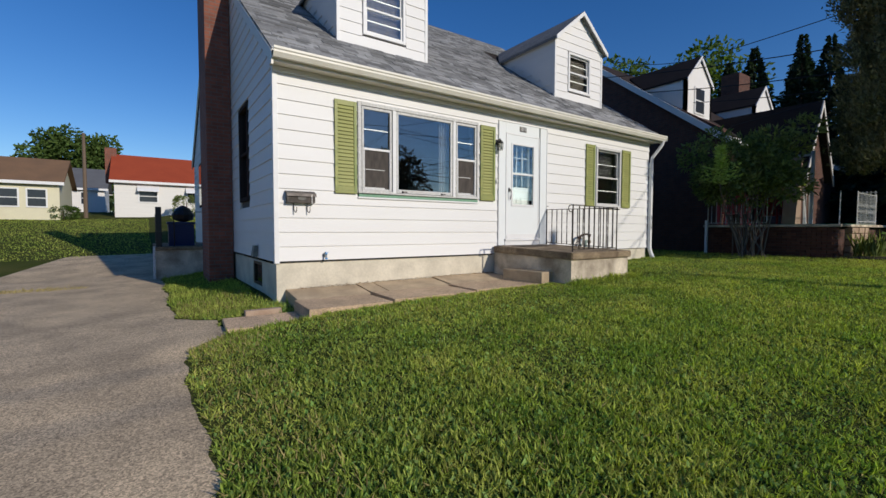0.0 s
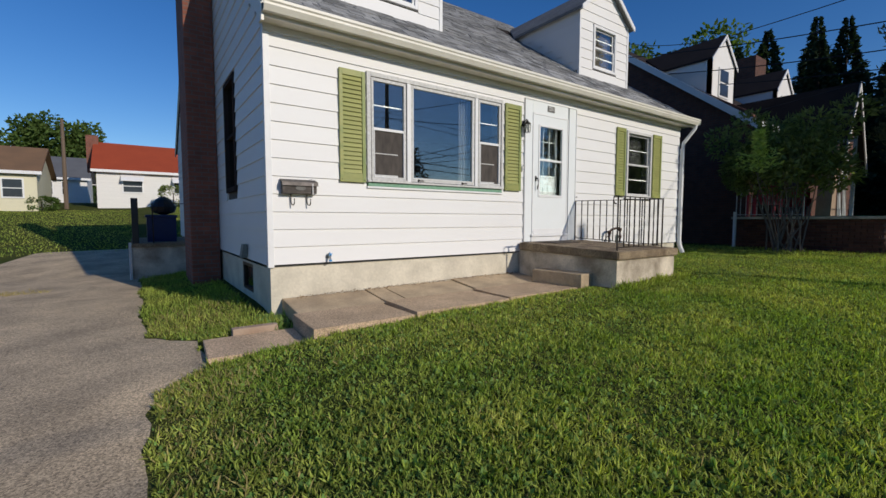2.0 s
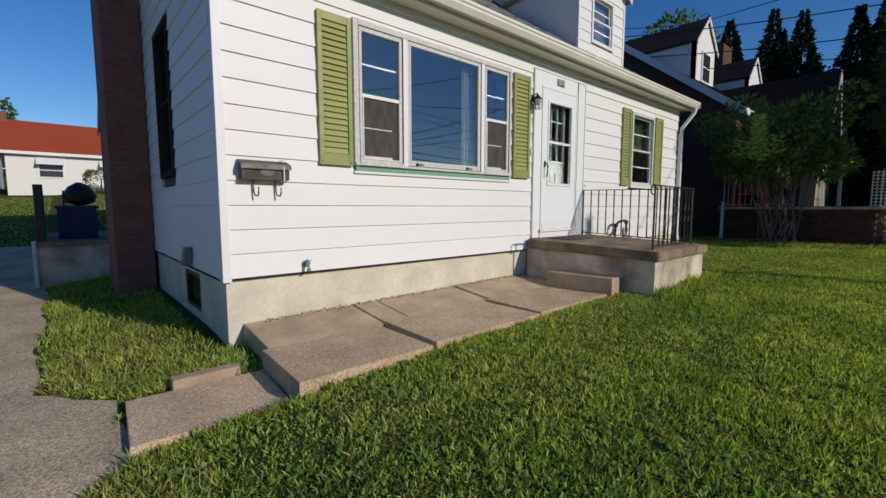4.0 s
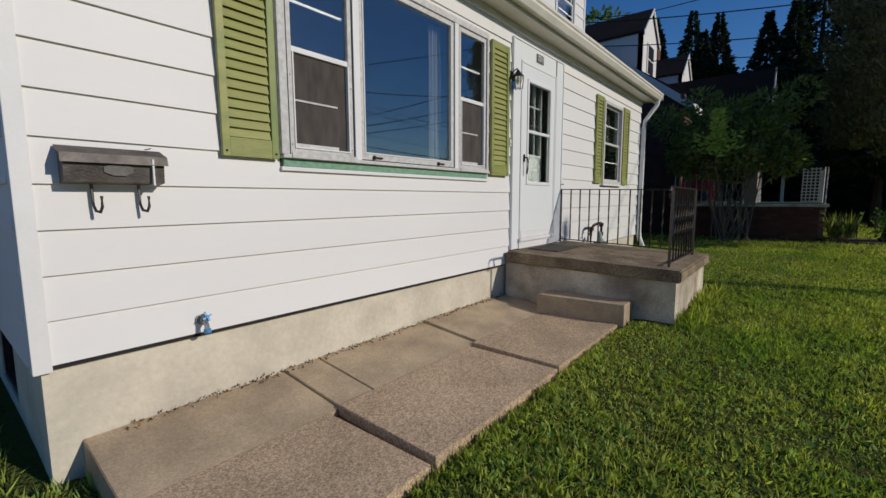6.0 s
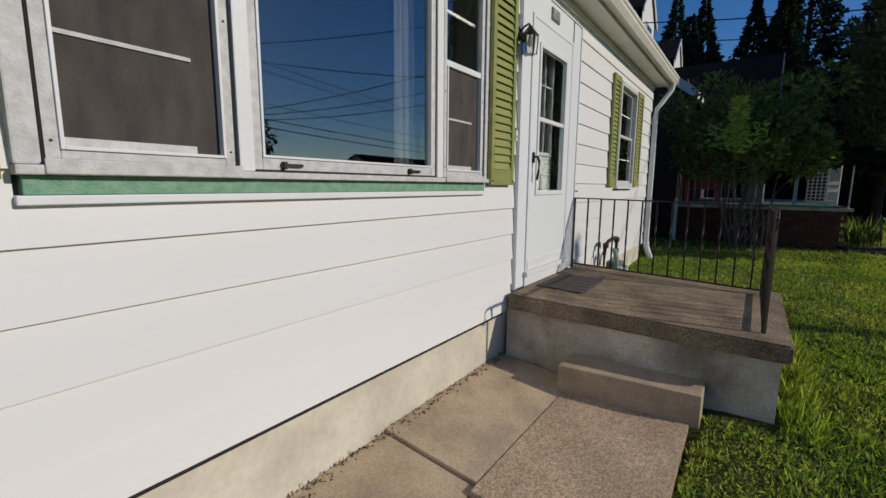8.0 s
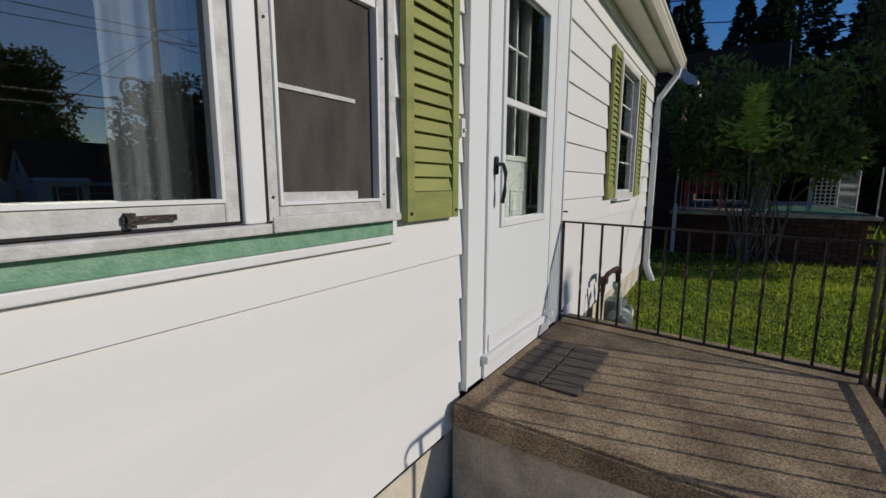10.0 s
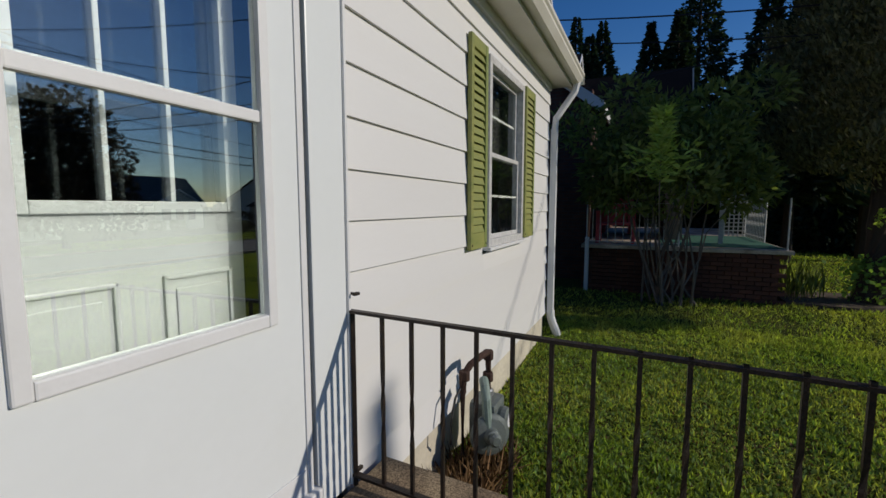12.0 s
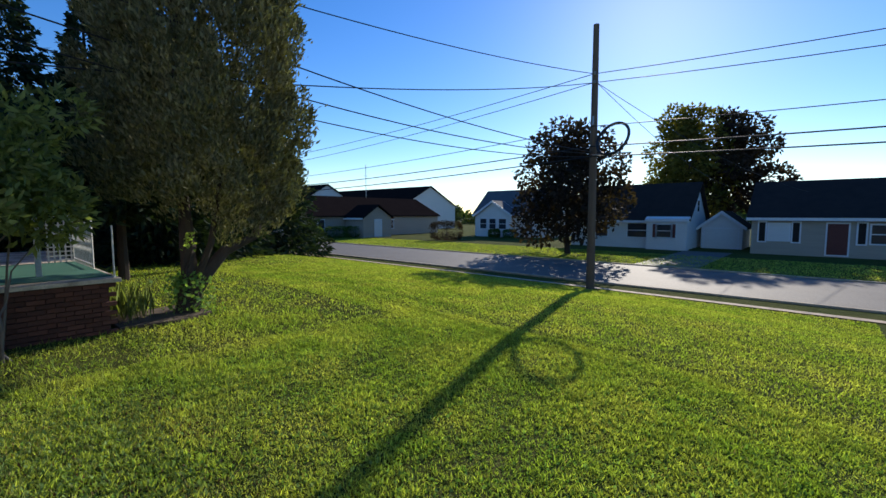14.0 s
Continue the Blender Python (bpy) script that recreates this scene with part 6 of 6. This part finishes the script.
        for s, ye in ((1, y0 - over), (-1, y1 + over)):
            part("roof", prisms([(ye, z + eave - k * over), (m, z + ridge), (m, z + ridge + 0.14), (ye, z + eave - k * over + 0.14)], "x", x0 - over, x1 + over), roof_m, t)
            part("eave_board", boxes((x0 - over, x1 + over, ye - 0.02 * s, ye - 0.05 * s, z + eave - k * over - 0.08, z + eave - k * over + 0.12)), "trim", t)
    else:
        m = (x0 + x1) / 2
        part("wall", prisms([(x0, z - 0.5), (x1, z - 0.5), (x1, z + eave), (m, z + ridge - 0.1), (x0, z + eave)], "y", y0, y1), wall, t)
        k = (ridge - eave) / (m - x0)
        for s, xe in ((1, x0 - over), (-1, x1 + over)):
            part("roof", prisms([(xe, z + eave - k * over), (m, z + ridge), (m, z + ridge + 0.14), (xe, z + eave - k * over + 0.14)], "y", y0 - over, y1 + over), roof_m, t)
            for yv in (y0 - over - 0.03, y1 + over):
                part("barge_board", prisms([(xe, z + eave - k * over - 0.12), (m, z + ridge - 0.12), (m, z + ridge + 0.15), (xe, z + eave - k * over + 0.15)], "y", yv, yv + 0.03), "trim", t)
    for face, u0, u1, w0, w1, mt in wins:
        d = {"-x": (x0, -1), "+x": (x1, 1), "-y": (y0, -1), "+y": (y1, 1)}[face]
        a, b = d[0] + d[1] * 0.004, d[0] + d[1] * 0.05
        c = d[0] + d[1] * 0.06
        fr = 0.09

        def lay(u_0, u_1, p, q, z_0, z_1):
            return (min(p, q), max(p, q), u_0, u_1, z + z_0, z + z_1) if face[1] == "x" else (u_0, u_1, min(p, q), max(p, q), z + z_0, z + z_1)
        name_ = "door" if mt == "red_door" else "window"
        w = part(name_, boxes(lay(u0 - fr, u1 + fr, a, b, w0 - fr, w1 + fr)), "trim", t)
        if mt == "dark":
            h_ = (w0 + w1) / 2
            part("pane", boxes(lay(u0, u1, b, c, w0, h_ - 0.03)), "glass_far", w)
            part("pane", boxes(lay(u0, u1, b, c, h_ + 0.03, w1)), "glass_far", w)
        else:
            part("panel", boxes(lay(u0, u1, b, c, w0, w1)), mt, w)
    if chimney_at:
        cx_, cy_, ch = chimney_at
        part("chimney", boxes((cx_ - 0.4, cx_ + 0.4, cy_ - 0.4, cy_ + 0.4, z + eave, z + ch)), "brick_red", t, "brick chimney")
    return t


# behind the driveway
gable_house("far_house", "white house with a long red roof and awnings", -3.6, 12.8, 37, 45, 3.0, 5.4, "x", "white_house", "roof_red",
            [("-y", -1.95, -0.75, 1.3, 2.2, "dark"), ("-y", 1.45, 2.65, 1.3, 2.2, "dark"), ("-y", 4.35, 5.35, 1.3, 2.2, "dark")], chimney_at=(-3.95, 41, 6.0))
for x in (-1.35, 2.05, 4.85):
    t = thing("window_awning", (x, 36.8, 4.6), "small white metal window awning", "awning", "awnings on the far house")
    zr = lie_soft(-5, 37)
    part("hood", prisms([(36.99, zr + 2.65), (36.45, zr + 2.2), (36.45, zr + 2.14), (36.99, zr + 2.55)], "x", x - 0.75, x + 0.75), "trim", t)
gable_house("far_house", "small cream house with a brown roof", -18, -6.4, 33, 39, 2.6, 4.3, "x", "yellow", "roof_brown",
            [("-y", -9.45, -8.5, 0.9, 2.0, "dark"), ("-y", -8.0, -7.1, 0.9, 2.0, "dark"), ("-y", -12.5, -11.5, 0.9, 2.0, "dark")])
gable_house("far_house", "small white house with a dark grey roof", -8.6, -4.9, 48, 54, 2.4, 4.4, "x", "white_house", "roof_grey", [("-y", -7.9, -7.4, 0.8, 1.9, "dark"), ("-y", -6.7, -6.3, 0.8, 1.9, "dark")])
far_pole = thing("utility_pole", (-5.3, 36, lie_soft(-5.3, 36)), "distant wooden utility pole", "utility pole")
part("shaft", tubes([(-5.3, 36, 1.5), (-5.3, 36, 8.2)], 0.14, 8, 0.1), "wood_pole", far_pole)
# across the street
gable_house("far_house", "white cape house with a dark roof and bay", 12.1, 21.5, -46, -39, 2.4, 5.3, "x", "white_house", "roof_dark",
            [("+y", 15.0, 16.5, 0.9, 2.0, "dark"), ("+y", 18.2, 19.2, 0.9, 2.0, "dark"), ("-x", -42.9, -42.3, 3.0, 3.9, "dark")])
gable_house("far_house_wing", "flat white wing with a shuttered window", 11.9, 14.8, -39, -38.2, 2.3, 2.45, "x", "white_house", "trim", [("+y", 13.0, 14.0, 1.0, 1.95, "dark"), ("+y", 12.68, 12.88, 0.95, 2.0, "red_door"), ("+y", 14.12, 14.32, 0.95, 2.0, "red_door")], over=0.1)
gable_house("garage", "white single garage with a gable roof", 8.9, 11.75, -47, -42.5, 1.8, 2.9, "y", "white_house", "roof_dark", [("+y", 9.2, 11.5, 0.05, 1.6, "white_house")])
gable_house("far_house", "long grey house with a dark roof and red door", -14, 8.0, -47, -39, 2.6, 5.1, "x", "tan_house", "roof_dark",
            [("+y", 5.9, 7.0, 1.0, 2.1, "white_house"), ("+y", 2.95, 3.95, 0.15, 2.15, "red_door"), ("+y", 0.3, 1.9, 0.95, 2.1, "dark"), ("+y", 5.35, 5.7, 0.9, 2.2, "roof_dark"), ("+y", 7.2, 7.55, 0.9, 2.2, "roof_dark"), ("+y", 2.15, 2.5, 0.9, 2.2, "roof_dark"), ("+y", -5.4, -3.9, 1.0, 2.1, "dark")])
gable_house("far_house", "small white house with a projecting gable front", 28.4, 39, -54, -47.5, 2.9, 5.8, "x", "white_house", "roof_grey", [("+y", 30.4, 31.2, 0.9, 2.3, "dark")])
gable_house("far_house_wing", "white gabled entrance bay with three windows", 32.2, 37.4, -47.5, -45.6, 2.7, 4.3, "y", "white_house", "roof_grey",
            [("+y", 32.9, 33.9, 1.0, 2.2, "dark"), ("+y", 34.4, 35.3, 1.0, 2.2, "dark"), ("+y", 35.8, 36.7, 1.0, 2.2, "dark")])
gable_house("far_building", "long low tan building with a brown roof", 48, 58, -50, -22, 2.6, 5.0, "y", "tan_house", "roof_umber",
            [("-x", -30.2, -29.4, 0.1, 2.1, "dark"), ("-x", -34.5, -33.8, 0.1, 2.1, "dark"), ("-x", -41, -40, 0.9, 2.0, "dark"), ("-x", -26, -25, 0.9, 2.0, "dark")])
gable_house("far_building_wing", "low gabled wing with a pale front", 44.5, 48, -37.5, -33.2, 2.4, 3.8, "x", "tan_house", "roof_umber", [("-x", -35.9, -34.9, 0.1, 2.1, "white_house")])
gable_house("far_building", "tall white gabled hall with a brown roof", 60, 89, -68.5, -54, 4.3, 7.9, "x", "white_house", "roof_umber", [])
gable_house("far_building", "white gabled house with a brown roof", 66, 82, -48, -37.5, 4.6, 7.6, "x", "white_house", "roof_umber", [])
mast = thing("antenna", (70, -54, 0), "thin distant antenna mast above the roofs", "antenna")
part("mast", tubes([(70, -54, -0.6), (70, -54, 11.5)], 0.06, 6), "steel", mast)
part("crossbar", tubes([(70, -54.5, 9.4), (70, -53.5, 9.4)], 0.04, 6), "steel", mast)
# distant trees close the horizon
rng = np.random.default_rng(77)
n = 42000
a = rng.uniform(0, 2 * math.pi, n)
rr = rng.uniform(120, 190, n)
top = 5 + 2.0 * np.sin(a * 9) + 1.6 * np.sin(a * 23 + 1) + 1.0 * np.sin(a * 57)
zz = rng.uniform(0, 1, n) ** 0.8 * top + np.where(np.sin(a) > 0, 3.0, -0.6)
woods = new("far_woods", leaf_mesh("far_woods", np.column_stack([rr * np.cos(a), rr * np.sin(a), zz]), np.tile((0, 0, 0.6), (n, 1)), 2.0, 1.4, "woods", rng, 0.9))
tagged(woods, "distant belt of green woods on the horizon", "woods", kind="stuff")

# ---------------------------------------------------------------- brick and stone of the neighbour's porch wall
def small_box(name, mat, *dims, bevel=0.004):
    bm = bmesh.new()
    box(bm, *dims)
    return mesh_of(bm, name, mat)


one = small_box("brick", "brick", 0, 0.05, 0, 0.195, 0, 0.062)
for r in range(11):
    for k in range(15):
        y = -3.10 + k * 0.207 - (0.1 if r % 2 else 0)
        if y + 0.195 > -0.03 or y < -3.16:
            continue
        ob = new("brick", one)
        ob.matrix_basis = Matrix.Translation((NX - 0.01 + 0.008 * math.sin(r * 7 + k * 3), y, 0.30 + r * 0.0725))
        under(ob, nb)
rng = np.random.default_rng(9)
for r in range(5):
    x = NX + 0.9
    while x < NX + 2.4:
        w, hgt = rng.uniform(0.18, 0.42), 0.155
        part("stone", boxes((x, x + w - 0.015, -3.14 - rng.uniform(0, 0.03), -3.0, 0.30 + r * 0.16, 0.30 + r * 0.16 + hgt - 0.012), bevel=0.012), "stone", nb)
        x += w

# ---------------------------------------------------------------- grass
def on_lawn(x, y):
    bad = (x > 0.02) & (x < 4.06) & (y > -1.40) & (y < 0.3)
    bad |= (x > 4.0) & (x < 5.72) & (y > -1.83)
    bad |= (x > -0.1) & (x < HX) & (y > 0.0) & (y < HD)
    bad |= (x > -0.80) & (x < 0.1) & (y > -1.30) & (y < -0.5)
    bad |= (x > NX - 0.05) & (y > -3.15)
    bad |= (x > 3.7) & (x < 4.1) & (y > -1.45)
    bad |= (x > -1.4) & (x < 0) & (y > 5.7)
    edge = np.array([drive_edge(v) for v in y])
    bad |= (x < edge + 0.0) & (x > -5.35) & (y < 11)
    return ~bad


def drift(x, y, rate, shift=0):
    """Smooth uneven field from 0 to 1 that changes rate times a metre."""
    u, v = x * rate + 0.37 * y * rate + shift * 7.3, y * rate - 0.37 * x * rate + shift * 3.1
    iu, iv = np.floor(u).astype(int), np.floor(v).astype(int)
    a, b = u - iu, v - iv
    a, b = a * a * (3 - 2 * a), b * b * (3 - 2 * b)
    def at(i, j):
        return FIELD[i % 256, j % 256]
    return (at(iu, iv) * (1 - a) + at(iu + 1, iv) * a) * (1 - b) + (at(iu, iv + 1) * (1 - a) + at(iu + 1, iv + 1) * a) * b


FIELD = np.random.default_rng(101).uniform(0, 1, (256, 256))


def grass(name, label, x0, x1, y0, y1, n, length, width, mat, seed, lean=0.45, near=None, anywhere=False, even=0.0):
    rng = np.random.default_rng(seed)
    x, y = rng.uniform(x0, x1, n), rng.uniform(y0, y1, n)
    if near:
        cx_, cy_, s = near
        keep = rng.uniform(0, 1, n) < np.exp(-((x - cx_) ** 2 + (y - cy_) ** 2) / s ** 2)
        x, y = x[keep], y[keep]
    clump = 0.45 * drift(x, y, 1.3) + 0.3 * drift(x, y, 5.5, 9) + 0.25 * drift(x, y, 14, 31)
    clump = np.clip((clump - 0.5) * 2.2 + 0.5, 0, 1)
    k = (on_lawn(x, y) | anywhere) & (rng.uniform(0, 1, n) < (0.48 + 0.6 * clump if even < 0.5 else 0.75 + 0.25 * clump))
    x, y, clump = x[k], y[k], clump[k]
    s = 0.25 if max(x1 - x0, y1 - y0) < 14 else 0.5
    us, vs = np.arange(x0 - s, x1 + 2 * s, s), np.arange(y0 - s, y1 + 2 * s, s)
    grid = np.array([[lie_soft(u, v) for v in vs] for u in us])
    fu, fv = (x - us[0]) / s, (y - vs[0]) / s
    iu, iv = fu.astype(int), fv.astype(int)
    fu, fv = fu - iu, fv - iv
    z = (grid[iu, iv] * (1 - fu) + grid[iu + 1, iv] * fu) * (1 - fv) + (grid[iu, iv + 1] * (1 - fu) + grid[iu + 1, iv + 1] * fu) * fv
    c = np.column_stack([x, y, z - 0.012])
    tuft = np.clip(0.5 + 0.6 * clump + 0.9 * (drift(x, y, 24, 5) - 0.35), 0.3, 1.9) * (1 - even) + 0.95 * even
    me = leaf_mesh(name, c, np.tile((0, 0, 1.0), (len(c), 1)), length * tuft, width * np.sqrt(tuft), mat, rng, lean)
    ob = new(name, me)
    return tagged(ob, label, "grass", kind="stuff")


grass("grass", "short green lawn grass before the house", -1.3, 10.5, -7.8, 0.0, 560000, 0.046, 0.0095, "blade", 1, 0.8)
grass("clover", "patches of clover in the lawn", -1.2, 10.0, -7.6, 0.0, 90000, 0.034, 0.028, "clover", 2, 1.0)
grass("weeds", "broad-leaved weeds in the lawn beside the wall", 5.75, 9.6, -2.6, -0.04, 26000, 0.040, 0.026, "weed", 21, 1.0)
grass("weeds", "broad-leaved weeds in the lawn", -1.1, 9.6, -7.4, -0.4, 42000, 0.027, 0.017, "weed", 22, 1.0)
grass("leaf_litter", "dry brown bits among the weeds by the wall", 5.75, 9.6, -2.9, -0.04, 15000, 0.032, 0.017, "litter", 26, 1.0)
grass("grass", "longer grass along the edge of the walk", -0.8, 4.05, -1.50, -1.385, 5200, 0.075, 0.009, "blade", 24, 0.6)
grass("dead_weeds", "dry dead weeds at the foot of the meter", 6.0, 6.7, -0.4, -0.03, 900, 0.16, 0.012, "litter", 23, 0.7)
grass("dry_grass", "straw-coloured grass at the lawn edges", -1.25, 4.2, -2.2, -1.38, 2600, 0.06, 0.006, "straw", 3, 0.8)
grass("dry_grass", "straw-coloured grass at the drive edge", -1.2, -0.6, -7, -1.3, 2600, 0.07, 0.007, "straw", 4, 0.8)
grass("dry_grass", "scattered dry blades in the lawn", -1.2, 14.0, -12, -1.3, 22000, 0.055, 0.007, "straw", 14, 0.9)
grass("grass", "green lawn grass towards the street", 3, 20, -16.9, -7.0, 250000, 0.052, 0.016, "blade", 5, 0.8, even=0.7)
grass("grass", "green lawn grass beyond the tree", 10.5, 34, -16.9, -3.0, 150000, 0.058, 0.022, "blade", 15, 0.8, even=0.7)
grass("grass", "green lawn grass between the houses", 9.3, 13, -6, 6.0, 45000, 0.062, 0.010, "blade", 6, 0.75)
grass("grass", "green grass patch by the gable wall", -1.3, 0.05, -0.62, 5.7, 22000, 0.07, 0.009, "blade", 7, 0.7)
grass("dry_grass", "pale dry blades in the patch by the gable wall", -1.15, 0.02, -0.6, 1.6, 3000, 0.06, 0.007, "straw", 25, 0.9)
grass("grass", "green grass behind the driveway", -22, 3, 8, 34, 90000, 0.05, 0.03, "blade", 8, 0.9, even=0.8)
grass("grass", "verge grass by the road", -10, 48, -34, -25.9, 90000, 0.065, 0.04, "blade", 9, 0.9, even=0.8)
grass("grass", "grass tufts at the porch foot", 4.0, 5.8, -2.05, -1.80, 2200, 0.10, 0.008, "blade", 10, 0.5)
grass("grass", "strip of grass growing in the driveway", -4.6, -2.5, 4.7, 5.1, 1500, 0.06, 0.012, "straw", 11, 0.7, anywhere=True)
grass("weeds", "small weeds along the foundation joint", 0.3, 4.0, -0.06, -0.005, 420, 0.07, 0.009, "clover", 12, 0.7, anywhere=True)
grass("weeds", "weeds at the end of the slab", -0.12, 0.16, -0.62, -0.05, 500, 0.09, 0.012, "clover", 13, 0.8, anywhere=True)
